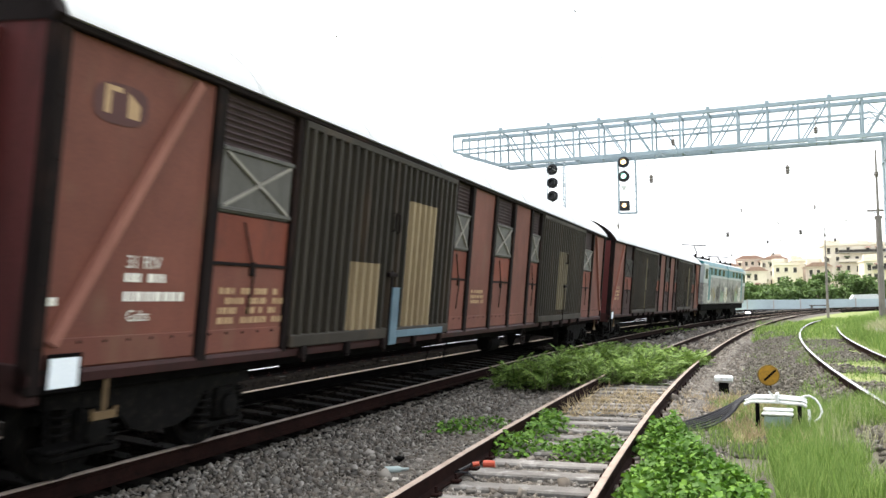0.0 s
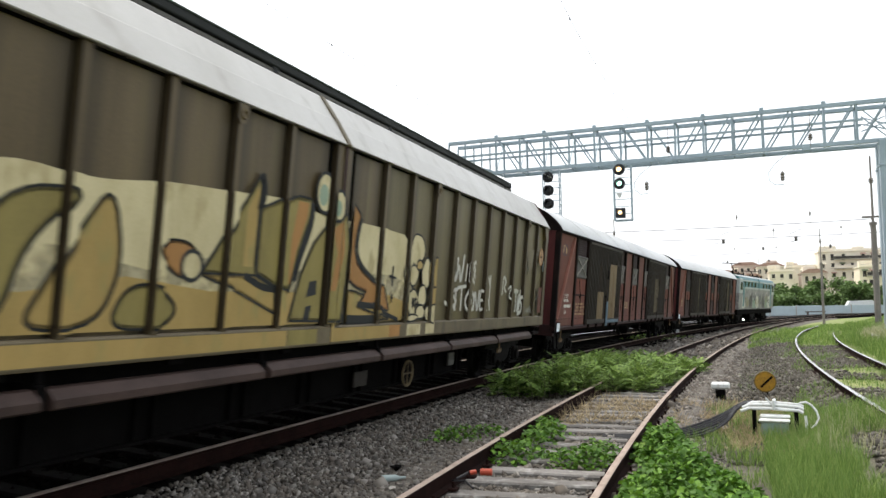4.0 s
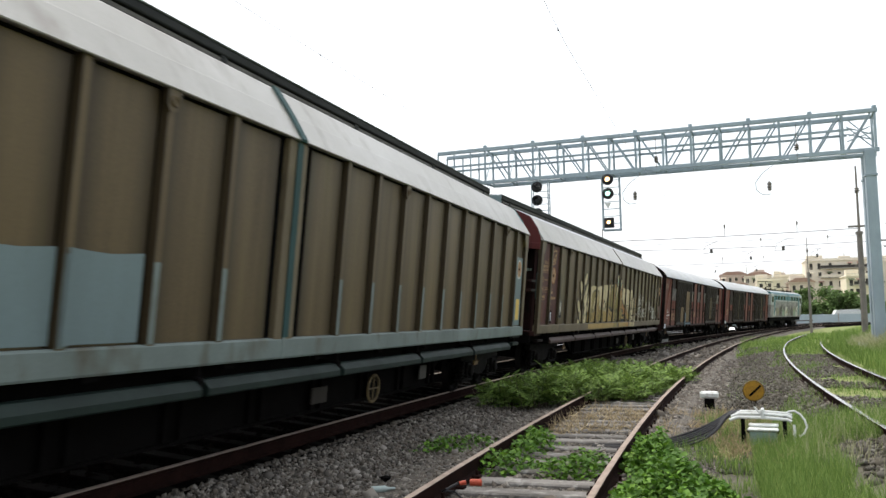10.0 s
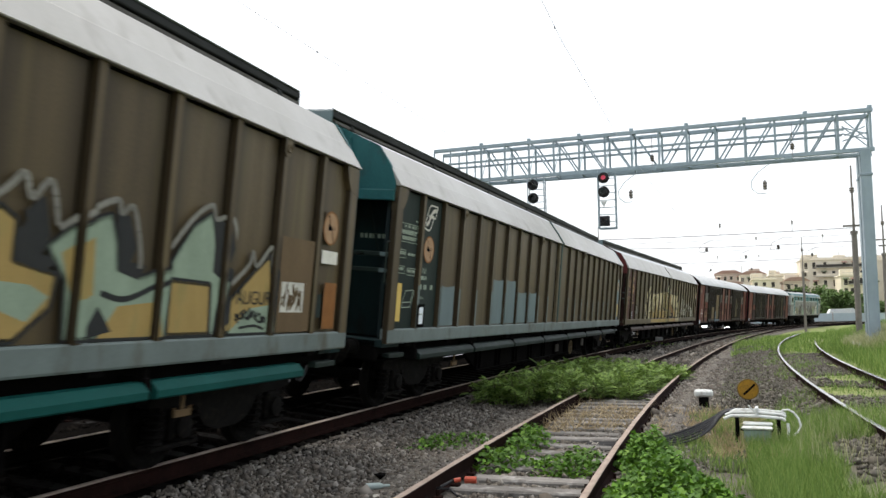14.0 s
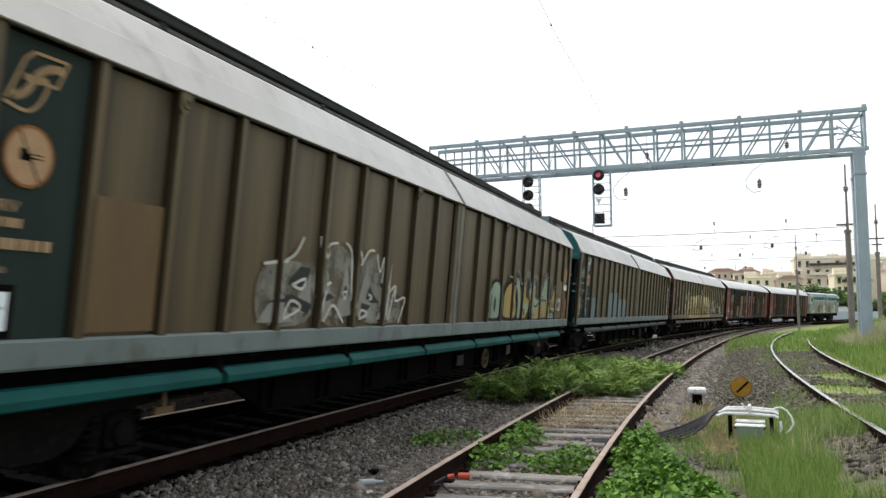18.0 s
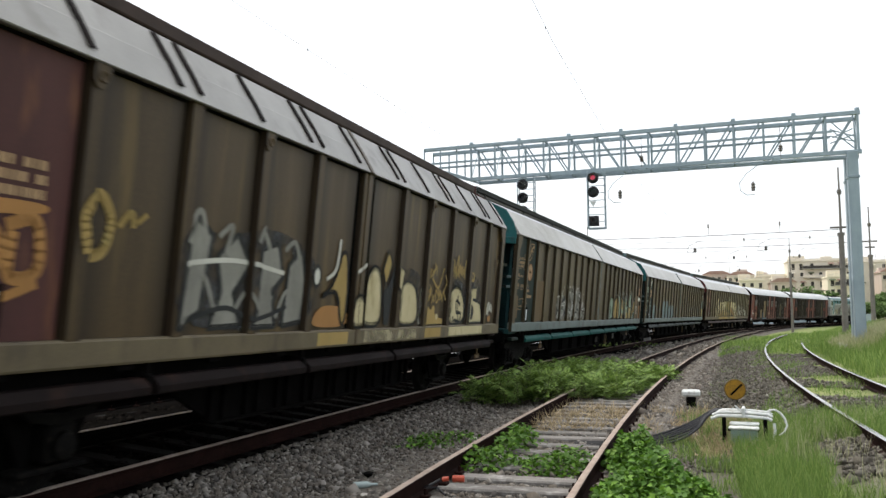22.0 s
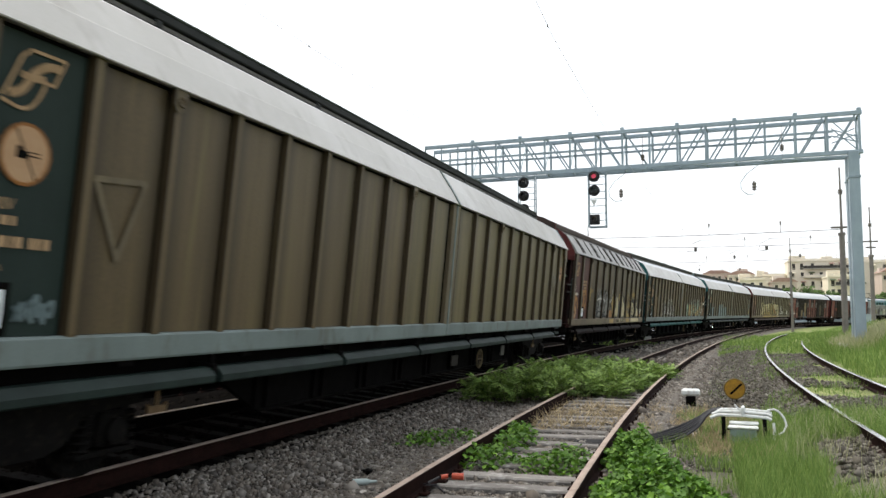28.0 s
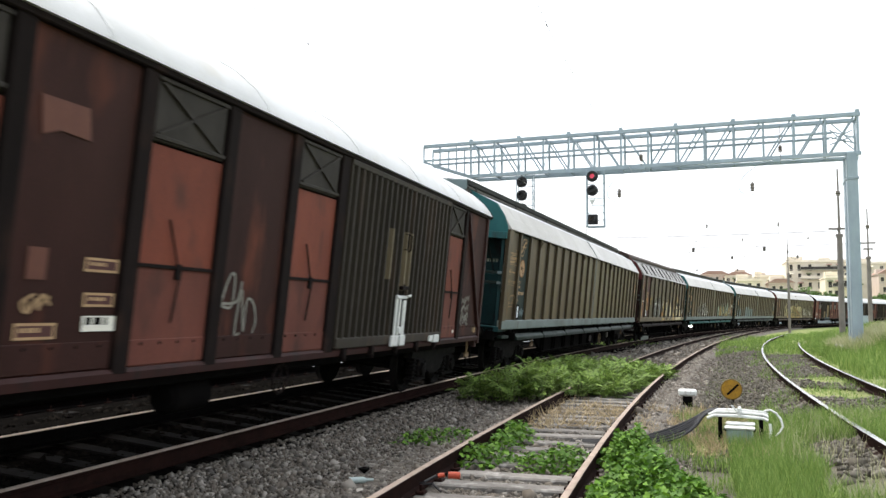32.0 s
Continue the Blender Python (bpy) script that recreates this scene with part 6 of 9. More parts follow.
    part("handbrake_wheel", Shape().ring((1.28, 2.3, 0.72), 0.17, 0.018, "x", 20, 6).tube((1.28, 2.13, 0.72), (1.28, 2.47, 0.72), 0.012, 5).tube((1.28, 2.3, 0.55), (1.28, 2.3, 0.89), 0.012, 5), PILLAR, w, "round sooty handbrake wheel")
    part("brake_rigging", Shape().tube((0.3, -6, 0.6), (0.3, 6, 0.6), 0.03, 6).tube((-0.4, -6, 0.55), (-0.4, 6, 0.55), 0.03, 6).soft(-0.2, 0.2, -1.6, -0.8, 0.5, 0.8, 0.03), BLACK_IRON, w)
    end_gear(w, half, 0.98)
    return w, Side(w, half, G_FACE + 0.004, drawn=drawn), half


def waybill(side, y, z, w=0.22, h=0.24):
    """A paper label in a black holder."""
    if side.face > 1.3655:
        e = side.along(y)
        part("waybill_frame", Shape().soft(1.41, 1.425, e - 0.03, e + w + 0.03, z - 0.03, z + h + 0.03, 0.004), BLACK_IRON, side.w, "black waybill frame")
        part("waybill", Shape().soft(1.425, 1.432, e, e + w, z, z + h, 0.002), PAPER, side.w, "white paper waybill")
        return
    side.rect(y - 0.06, y + w + 0.05, z - 0.05, z + h + 0.05, BLACK_IRON, "waybill_frame", "black waybill frame")
    side.rect(y, y + w, z, z + h, PAPER, "waybill", "white paper waybill")
    side.rect(y + 0.02, y + w - 0.03, z + h * 0.55, z + h * 0.62, LETTER_GREEN, "waybill_print")


VANS = []
LONG_BAYS = (1.82, 0.14, 1.27, 0.10, 4.75, 0.12, 0.75, 0.14, 1.20, 0.14, 1.10)
SHORT_BAYS = (1.58, 0.17, 0.95, 0.15, 4.41, 0.24, 1.08, 0.18, 1.14, 0.18, 1.10)
# The van with open vents.
g2, sd, hf = covered_van("red-brown covered van with lowered vents and corrugated doors", True, OXIDE, OXIDE, VENT_GREY, [(-1.25, 2.08, 1.17, 2.02, CREAM_PATCH, "pale cream unwashed patch"), (-2.85, 3.8, 1.17, 2.95, CREAM_PATCH, "pale cream unwashed patch"), (1.7, 2.6, 1.3, 2.75, LIP_OLIVE, "olive unwashed patch")], 2, LONG_BAYS)
sd.poly(sd.rounded([(0.34, 2.90), (0.86, 2.92), (0.86, 3.24), (0.34, 3.22)]), MAROON_PANEL, "emblem")
sd.poly([(0.44, 2.98), (0.50, 2.98), (0.50, 3.16), (0.60, 3.16), (0.60, 3.20), (0.44, 3.20)], LETTER_TAN, "emblem").poly([(0.66, 2.98), (0.78, 2.98), (0.78, 3.10), (0.66, 3.18)], LETTER_TAN, "emblem", "plain tan emblem")
sd.text("31 RIV", 0.78, 1.80, 0.15, LETTER).bars(0.78, 1.20, 1.65, 1.76, 1, LETTER, 3).bars(0.78, 1.42, 1.49, 1.61, 1, LETTER, 4).text("Gabs", 0.82, 1.37, 0.13, LETTER)
sd.bars(2.0, 3.0, 1.28, 1.66, 4, LETTER_TAN, 5).rect(0.12, 0.19, 1.50, 1.56, LETTER).rect(0.22, 0.27, 1.34, 1.39, LETTER)
sd.bars(9.0, 9.6, 1.45, 1.72, 3, LETTER_TAN, 15)
waybill(sd, 0.14, 0.905, 0.27, 0.22)
sd.done()
part("door_skirt", Shape().soft(G_FACE + 0.09, G_FACE + 0.11, -4.95, -3.2, 1.03, 1.13, 0.006).soft(G_FACE + 0.10, G_FACE + 0.125, -5.2, -4.98, 0.94, 1.72, 0.008), mat("dull_blue_paint", (0.10, 0.16, 0.20), (0.06, 0.09, 0.11), 0.55, 0, 3, 40, 0.1), g2, "dull blue latch and door skirt")
VANS.append((g2, 76.60, 9.1))
# The leading van.
g1, sd, hf = covered_van("weathered maroon covered van with two corrugated doors", True, OXIDE, MAROON, VENT_DARK, [(-2.2, 2.5, 1.2, 3.2, LIP_OLIVE, "pale worn strip"), (3.3, 3.6, 1.2, 3.2, LIP_OLIVE, "pale worn strip")], 3, LONG_BAYS)
sd.bars(0.5, 1.2, 1.5, 2.0, 4, LETTER_TAN, 8)
waybill(sd, 0.14, 0.905, 0.27, 0.22)
sd.done()
VANS.append((g1, 100.14, 9.1))
# The last van.
g3, sd, hf = covered_van("dark maroon covered van with closed crossed vents", False, OXIDE_DARK, OXIDE_LOW, VENT_DARK, [(2.0, 2.4, 1.85, 2.75, LIP_OLIVE, "faint olive patch"), (1.4, 1.6, 2.0, 2.75, LIP_OLIVE, "faint olive patch")], 4, SHORT_BAYS)
for y, z, ww, hh in ((9.48, 1.80, 0.33, 0.11), (9.50, 1.53, 0.30, 0.11), (8.94, 1.29, 0.34, 0.12)):
    sd.rect(y, y + ww, z, z + hh, LETTER_TAN, "label_plate", "tan label plate").rect(y + 0.02, y + ww - 0.02, z + 0.02, z + hh - 0.02, MAROON_PANEL, "label_plate").bars(y + 0.05, y + ww - 0.04, z + 0.035, z + hh - 0.035, 1, LETTER_TAN, 3)
sd.rect(9.51, 9.84, 1.34, 1.46, LETTER, "label_plate").bars(9.54, 9.80, 1.36, 1.45, 1, BLACK_IRON, 5).scrawl(8.98, 9.22, 1.46, 1.64, 0.022, LETTER_TAN, 4, 2)
sd.stroke([(11.10, 1.60), (11.20, 1.86), (11.28, 1.84), (11.26, 1.55), (11.08, 1.58), (11.34, 1.60), (11.40, 1.80), (11.36, 1.30), (11.44, 1.28)], 0.026, SPRAY_GREY).stroke([(11.42, 1.72), (11.50, 1.30), (11.52, 1.62), (11.64, 1.58), (11.70, 1.40), (11.66, 1.28)], 0.026, SPRAY_GREY)
sd.poly([(8.94, 3.02), (9.36, 3.02), (9.40, 2.78), (9.12, 2.80), (8.98, 2.74)], ORANGE_DIM, "paint_patch", "faded orange patch").rect(8.98, 9.14, 1.72, 1.95, ORANGE_DIM, "paint_patch")
for i in range(4):
    sd.scrawl(19.42, 19.95, 1.24 + i * 0.14, 1.40 + i * 0.14, 0.024, SPRAY_GREY, 11 + i, 3)
sd.rect(19.2, 19.32, 1.63, 1.71, OCHRE_PATCH).rect(20.45, 20.6, 1.10, 1.2, LETTER_TAN).rect(18.8, 18.9, 1.12, 1.18, LETTER).rect(20.35, 20.5, 1.12, 1.2, OCHRE_PATCH)
sd.done()
part("white_latch", Shape().soft(G_FACE + 0.07, G_FACE + 0.10, 5.37, 5.43, 1.08, 1.78, 0.008).soft(G_FACE + 0.07, G_FACE + 0.11, 5.49, 5.55, 1.08, 1.74, 0.008).soft(G_FACE + 0.07, G_FACE + 0.12, 5.37, 5.79, 1.72, 1.77, 0.01).soft(G_FACE + 0.08, G_FACE + 0.12, 5.63, 5.75, 1.10, 1.70, 0.01).tube((G_FACE + 0.13, 5.75, 1.76), (G_FACE + 0.13, 5.87, 1.78), 0.02, 8).soft(G_FACE + 0.09, G_FACE + 0.13, 5.23, 5.51, 1.00, 1.16, 0.01).soft(G_FACE + 0.09, G_FACE + 0.13, 5.59, 5.81, 1.00, 1.16, 0.01).lathe((G_FACE + 0.10, 5.55, 1.24), [(0, 0.06), (0.03, 0.055), (0.035, 0.0)], "x", 10), WHITE_PAINT, g3, "chipped white door latch")
part("white_bracket", Shape().soft(G_FACE + 0.09, G_FACE + 0.12, 7.05, 7.23, 1.02, 1.12, 0.006).soft(G_FACE + 0.09, G_FACE + 0.125, 7.27, 7.57, 1.0, 1.13, 0.006), WHITE_PAINT, g3, "white end bracket of the door")
VANS.append((g3, -57.40, 8.6))

# ---- the sliding-wall wagons, one by one ----
# Maroon frame, leaf-like graffiti.
h1, sd, hf = sliding_wagon("brown sliding-wall wagon with maroon ends and cream graffiti", 22.00, 11, [BROWN], LIP_OLIVE, MAROON, MAROON, BOARD_BROWN, BROWN, panel_of=lambda k: MAROON_PANEL if k < 2 else (OLIVE if k > 11 else BROWN), drawn=((0, 0), (3, -0.1 + 3), (10.35, 11.02), (14.3, 15.22), (17.4, 19.02), (18.4, 20.12), (20.25, 22.00)))
sd.load_table(0.28, 2.70, LETTER_TAN, 1).box_frame(0.28, 0.58, 2.44, 2.56, LETTER_TAN, 1, 2).bars(0.70, 0.98, 2.46, 2.52, 1, LETTER_TAN, 3).box_frame(0.28, 0.58, 2.18, 2.31, LETTER_TAN, 1, 4).box_frame(0.68, 0.98, 2.18, 2.31, LETTER_TAN, 2, 6).box_frame(0.48, 0.74, 1.98, 2.10, LETTER_TAN, 1, 9)
sd.rect(0.3, 0.62, 1.42, 1.92, ORANGE_DIM, "placard", "faded rust-orange patch")
sd.emblem(1.50, 3.13, 0.36, 0.38, LETTER_TAN, 0.12, True).warning(1.50, 2.64, 0.20).text("31 RIV", 1.12, 2.26, 0.12, LETTER_TAN).bars(1.12, 1.5, 2.12, 2.22, 1, LETTER_TAN, 6).bars(1.12, 1.85, 1.97, 2.08, 1, LETTER_TAN, 7).text("Habillns", 1.12, 1.86, 0.09, LETTER_TAN)
waybill(sd, 1.14, 1.44, 0.3, 0.22)
sd.rect(2.1, 2.72, 2.02, 2.7, OLIVE, "repair_patch", "olive repair patch").rect(2.1, 2.55, 1.52, 1.98, SPRAY_DARK).scrawl(2.12, 2.5, 1.52, 1.96, 0.06, SPRAY_WHITE, 3, 3)
for z, yy in ((1.28, 4.55), (1.55, 4.75), (1.85, 4.5), (2.15, 4.85), (2.42, 4.7), (2.7, 5.2), (2.35, 5.35), (2.02, 5.3), (1.7, 5.3), (1.4, 5.25)):
    tip = 0.55 if yy > 5.0 else -0.45
    sd.oval(yy, z, 0.165, 0.235, SPRAY_DARK, lean=tip).oval(yy, z, 0.13, 0.20, SPRAY_CREAM, lean=tip)
# A wide cream field with leaf and letter forms in gold, olive and orange.
sd.poly(sd.rounded([(5.5, 1.37), (12.5, 1.37), (12.5, 2.57), (11.8, 2.60), (10.9, 2.62), (10.2, 2.58), (9.2, 2.70), (8.4, 2.64), (7.6, 2.61), (6.8, 2.50), (6.1, 2.56), (5.6, 2.35)]), SPRAY_CREAM)
sd.poly([(5.55, 1.37), (12.5, 1.37), (12.45, 1.9), (11.9, 2.0), (9.6, 1.95), (8.2, 2.02), (7.4, 1.86), (6.5, 2.0), (5.6, 1.8)], SPRAY_MIST)
sd.poly([(5.55, 1.37), (12.5, 1.37), (12.48, 1.62), (11.9, 1.72), (10.4, 1.64), (9.2, 1.74), (8.2, 1.70), (7.2, 1.80), (6.3, 1.66), (5.6, 1.70)], SPRAY_GOLD)


def form(sd, pts, fill, edge=0.045, round_it=False, ink=SPRAY_DARK):
    """A filled outline drawn round with a dark stroke."""
    pts = sd.rounded(pts) if round_it else pts
    sd.poly(pts, fill)
    for a, b in zip(pts, pts[1:] + pts[:1]):
        sd.stroke([a, b], edge, ink)
        sd.n -= 1
    sd.n += 1


form(sd, [(5.7, 1.40), (6.15, 1.45), (6.3, 2.0), (6.75, 2.42), (6.2, 2.36), (5.85, 1.95)], SPRAY_OLIVE, 0.05, True)
form(sd, [(6.3, 1.4), (6.95, 1.42), (7.15, 1.9), (7.0, 2.5), (6.72, 2.1), (6.5, 1.75)], SPRAY_GOLD, 0.05, True)
form(sd, [(7.05, 1.40), (7.62, 1.38), (7.8, 1.55), (7.5, 1.75), (7.2, 1.7)], SPRAY_OLIVE, 0.045, True)
form(sd, [(7.45, 2.02), (7.78, 1.8), (8.02, 1.86), (8.0, 2.02), (7.85, 2.12), (7.6, 2.12)], SPRAY_ORANGE, 0.04, True)
sd.oval(7.92, 1.92, 0.15, 0.15, SPRAY_DARK).oval(7.92, 1.92, 0.11, 0.11, SPRAY_CREAM)
form(sd, [(8.06, 1.87), (8.34, 2.24), (8.60, 2.58), (8.81, 2.87), (8.80, 2.4), (8.80, 1.98), (8.84, 1.86)], SPRAY_OLIVE, 0.05)
sd.poly([(8.62, 2.50), (8.79, 2.78), (8.78, 2.3), (8.77, 1.95), (8.62, 1.95)], SPRAY_GOLD)
sd.stroke([(8.81, 2.87), (8.86, 2.7), (8.80, 2.52)], 0.10, SPRAY_DARK)
form(sd, [(8.06, 1.85), (8.6, 1.70), (9.18, 1.50), (9.16, 1.74), (8.82, 1.86)], SPRAY_GOLD, 0.04)
form(sd, [(8.84, 2.53), (9.16, 2.66), (9.50, 2.74), (9.72, 2.74), (9.74, 2.60), (9.56, 2.2), (9.46, 1.86), (9.40, 1.72), (9.18, 1.78), (8.84, 1.90)], SPRAY_OLIVE, 0.055)
sd.poly([(9.48, 2.70), (9.68, 2.70), (9.66, 2.55), (9.50, 2.16), (9.42, 1.8), (9.30, 1.78)], SPRAY_ORANGE)
sd.stroke([(9.76, 2.70), (9.74, 2.45), (9.58, 2.1), (9.5, 1.85)], 0.09, SPRAY_DARK).stroke([(8.66, 1.86), (8.95, 1.76), (9.2, 1.74)], 0.07, SPRAY_DARK)
form(sd, [(9.46, 1.42), (9.62, 1.90), (9.83, 2.26), (10.1, 2.50), (10.42, 2.66), (10.52, 2.3), (10.48, 1.7), (10.44, 1.40)], SPRAY_OLIVE, 0.05)
sd.poly([(10.12, 2.46), (10.36, 2.58), (10.42, 2.2), (10.28, 1.75), (10.16, 1.75), (10.26, 2.2)], SPRAY_ORANGE)
sd.poly([(9.75, 1.66), (9.80, 1.84), (9.95, 1.86), (9.96, 1.70)], SPRAY_DARK).poly([(9.72, 1.40), (9.76, 1.56), (9.88, 1.58), (9.84, 1.40)], SPRAY_DARK)
form(sd, [(10.56, 2.88), (10.72, 2.80), (10.88, 2.70), (10.80, 2.48), (10.78, 2.26), (10.86, 2.12), (11.0, 2.02), (11.35, 1.88), (11.72, 1.80), (11.88, 1.52), (11.4, 1.56), (11.0, 1.57), (11.18, 1.76), (10.86, 1.82), (10.60, 1.94), (10.56, 2.4)], SPRAY_ORANGE, 0.05)
sd.poly([(10.58, 2.78), (10.70, 2.70), (10.64, 2.35), (10.64, 2.0), (10.59, 2.0)], SPRAY_OLIVE)
form(sd, [(10.50, 1.42), (10.56, 1.76), (10.9, 1.74), (11.1, 1.70), (10.95, 1.56), (11.5, 1.46), (11.9, 1.40)], SPRAY_GOLD, 0.045)
sd.stroke([(10.48, 1.42), (10.95, 1.40), (11.5, 1.40)], 0.11, SPRAY_DARK).stroke([(11.4, 1.60), (11.75, 1.48), (12.2, 1.38)], 0.06, SPRAY_DARK).stroke([(10.96, 1.60), (11.5, 1.58)], 0.06, SPRAY_DARK)
sd.stroke([(10.90, 2.66), (10.84, 2.3), (11.0, 2.08), (11.4, 1.9)], 0.06, SPRAY_DARK)
sd.stroke([(11.94, 2.12), (11.94, 1.85)], 0.035, SPRAY_DARK).stroke([(11.82, 1.98), (12.05, 1.96)], 0.035, SPRAY_DARK).stroke([(11.96, 1.74), (11.96, 1.62)], 0.025, SPRAY_DARK).stroke([(11.91, 1.69), (12.01, 1.68)], 0.025, SPRAY_DARK)
for yy, z, a, b in ((9.98, 2.86, 0.16, 0.21), (10.22, 2.74, 0.12, 0.16)):
    sd.oval(yy, z, a + 0.04, b + 0.04, SPRAY_DARK).oval(yy, z, a, b, SPRAY_CREAM).oval(yy - 0.03, z - 0.03, a * 0.6, b * 0.6, SPRAY_MINT)
for yy, z, a, b in ((12.75, 2.40, 0.24, 0.22), (12.58, 2.02, 0.24, 0.15), (12.85, 2.18, 0.10, 0.06), (13.12, 2.06, 0.15, 0.22), (13.36, 2.08, 0.12, 0.24), (12.62, 1.62, 0.24, 0.20), (13.02, 1.72, 0.15, 0.15), (13.4, 1.72, 0.13, 0.15), (12.98, 1.48, 0.16, 0.09), (13.36, 1.46, 0.18, 0.13), (12.62, 1.40, 0.26, 0.04)):
    sd.oval(yy, z, a + 0.03, b + 0.03, SPRAY_DARK, wob=0.05).oval(yy, z, a, b, SPRAY_CREAM if a > 0.14 else SPRAY_GOLD, wob=0.05)
sd.scrawl(12.5, 12.85, 1.52, 1.72, 0.03, SPRAY_DARK, 41, 4)
sd.on_rail(5.6, 9.4, SPRAY_GOLD).on_rail(9.42, 10.0, SPRAY_OLIVE).on_rail(10.3, 11.9, SPRAY_GOLD).on_rail(11.9, 12.25, SPRAY_ORANGE).on_rail(12.5, 13.0, SPRAY_CREAM).on_rail(13.2, 13.55, SPRAY_CREAM)
sd.stroke([(14.28, 2.38), (14.36, 2.0), (14.5, 2.25), (14.6, 2.0), (14.70, 2.45)], 0.065, SPRAY_WHITE).stroke([(14.82, 2.0), (14.86, 2.3)], 0.06, SPRAY_WHITE).stroke([(15.0, 2.0), (15.02, 2.34), (15.2, 2.28), (15.04, 2.16), (15.24, 1.98)], 0.06, SPRAY_WHITE)
sd.stroke([(14.5, 1.86), (14.28, 1.80), (14.46, 1.64), (14.24, 1.52)], 0.065, SPRAY_WHITE).stroke([(14.5, 1.88), (14.85, 1.92)], 0.06, SPRAY_WHITE).stroke([(14.68, 1.88), (14.68, 1.5)], 0.06, SPRAY_WHITE).stroke([(15.0, 1.84), (14.86, 1.66), (15.0, 1.5), (15.14, 1.66), (15.0, 1.84)], 0.06, SPRAY_WHITE)
sd.stroke([(15.26, 1.5), (15.3, 1.82), (15.45, 1.5), (15.5, 1.86)], 0.06, SPRAY_WHITE).stroke([(15.72, 1.52), (15.58, 1.53), (15.58, 1.83), (15.74, 1.84)], 0.055, SPRAY_WHITE).stroke([(15.58, 1.68), (15.70, 1.68)], 0.05, SPRAY_WHITE).stroke([(15.92, 1.48), (15.88, 1.8), (15.9, 2.16)], 0.05, SPRAY_WHITE).stroke([(15.80, 2.0), (15.9, 2.17)], 0.05, SPRAY_WHITE).stroke([(15.9, 2.17), (16.02, 1.98)], 0.05, SPRAY_WHITE).stroke([(13.95, 1.64), (14.06, 1.60)], 0.06, SPRAY_WHITE).stroke([(16.0, 1.7), (16.1, 1.5)], 0.05, SPRAY_WHITE)
sd.stroke([(16.75, 1.8), (16.8, 2.15), (16.95, 2.05), (16.85, 1.95), (17.0, 1.85)], 0.05, SPRAY_WHITE).stroke([(17.1, 1.92), (17.28, 1.98), (17.2, 1.78), (17.34, 1.72)], 0.05, SPRAY_WHITE)
sd.stroke([(17.42, 1.86), (17.6, 1.90), (17.80, 1.88)], 0.085, SPRAY_WHITE).stroke([(17.66, 1.88), (17.68, 1.66), (17.65, 1.46)], 0.085, SPRAY_WHITE).stroke([(17.82, 1.46), (17.86, 1.82), (17.92, 1.5), (18.0, 1.92)], 0.075, SPRAY_WHITE).stroke([(18.2, 1.78), (17.98, 1.72), (18.12, 1.60), (18.1, 1.46), (17.86, 1.42)], 0.085, SPRAY_WHITE)
sd.scrawl(18.42, 19.02, 1.40, 1.55, 0.026, SPRAY_GREY, 34, 5)
sd.poly([(18.30, 2.76), (18.95, 2.86), (18.70, 2.22)], LIP_OLIVE, "placard", "faded triangular patch").warning(19.64, 2.74, 0.19).rect(19.86, 19.92, 2.40, 2.66, CLEAN_BLUE, "label_plate").rect(19.58, 19.90, 1.42, 2.02, ORANGE_DIM, "placard", "faded rust-orange patch").rect(19.36, 19.42, 1.72, 1.78, CLEAN_BLUE, "label_plate")
sd.done()
for a, b, z0, z1, m_ in ((-0.034, 0.034, 1.15, 1.95, SPRAY_GOLD), (-0.034, 0.034, 1.96, 2.50, SPRAY_OLIVE)):
    x = H_FACE + H_PROUD + 0.0145
    part("graffiti", Shape().box(x, x + 0.002, a, b, z0, z1), m_, h1)
part("mid_post", Shape().soft(H_FACE + H_PROUD + 0.0145, H_FACE + H_PROUD + 0.018, -0.034, 0.034, 2.51, 3.46, 0.001), MAROON, h1, "maroon upper joint cover")
VANS.append((h1, 53.21, 8.8))

# Teal frame, washed blue patches.
DARK_LEFT = lambda k: BLACK_GREEN if k < 2 else BROWN


def house_marks(sd, faded=LETTER_GREEN, seed=1):
    """The lettering at the rear end that the teal wagons share."""
    sd.load_table(0.26, 2.68, faded, seed).box_frame(0.26, 0.58, 2.42, 2.55, faded, 1, seed + 1).bars(0.66, 0.94, 2.45, 2.51, 1, faded, seed + 2).box_frame(0.26, 0.58, 2.18, 2.30, faded, 1, seed + 3).box_frame(0.68, 0.98, 2.16, 2.28, faded, 2, seed + 4)
    sd.emblem(1.50, 3.14, 0.36, 0.42, LETTER if faded is LETTER_GREEN else LETTER_TAN, 0.18).warning(1.50, 2.62, 0.20)
    sd.text("31 RIV", 1.12, 2.22, 0.12, faded).bars(1.12, 1.5, 2.08, 2.18, 1, faded, seed + 5).bars(1.12, 1.80, 1.92, 2.04, 1, faded, seed + 6).text("Habillns", 1.12, 1.80, 0.085, faded)
    for p, q in zip([(0.56, 1.74), (0.66, 1.92), (0.98, 1.94), (0.86, 1.75), (0.56, 1.74), (0.56, 1.66), (0.86, 1.67), (0.98, 1.86)], [(0.66, 1.92), (0.98, 1.94), (0.86, 1.75), (0.56, 1.74), (0.56, 1.66), (0.86, 1.67), (0.98, 1.86), (0.98, 1.94)]):
        sd.stroke([p, q], 0.014, faded, "emblem")
    waybill(sd, 1.12, 1.40, 0.32, 0.27)


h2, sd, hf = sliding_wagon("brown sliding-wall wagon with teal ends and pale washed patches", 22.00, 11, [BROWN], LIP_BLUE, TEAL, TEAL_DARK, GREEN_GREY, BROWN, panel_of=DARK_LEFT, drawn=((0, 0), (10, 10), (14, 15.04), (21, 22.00)))
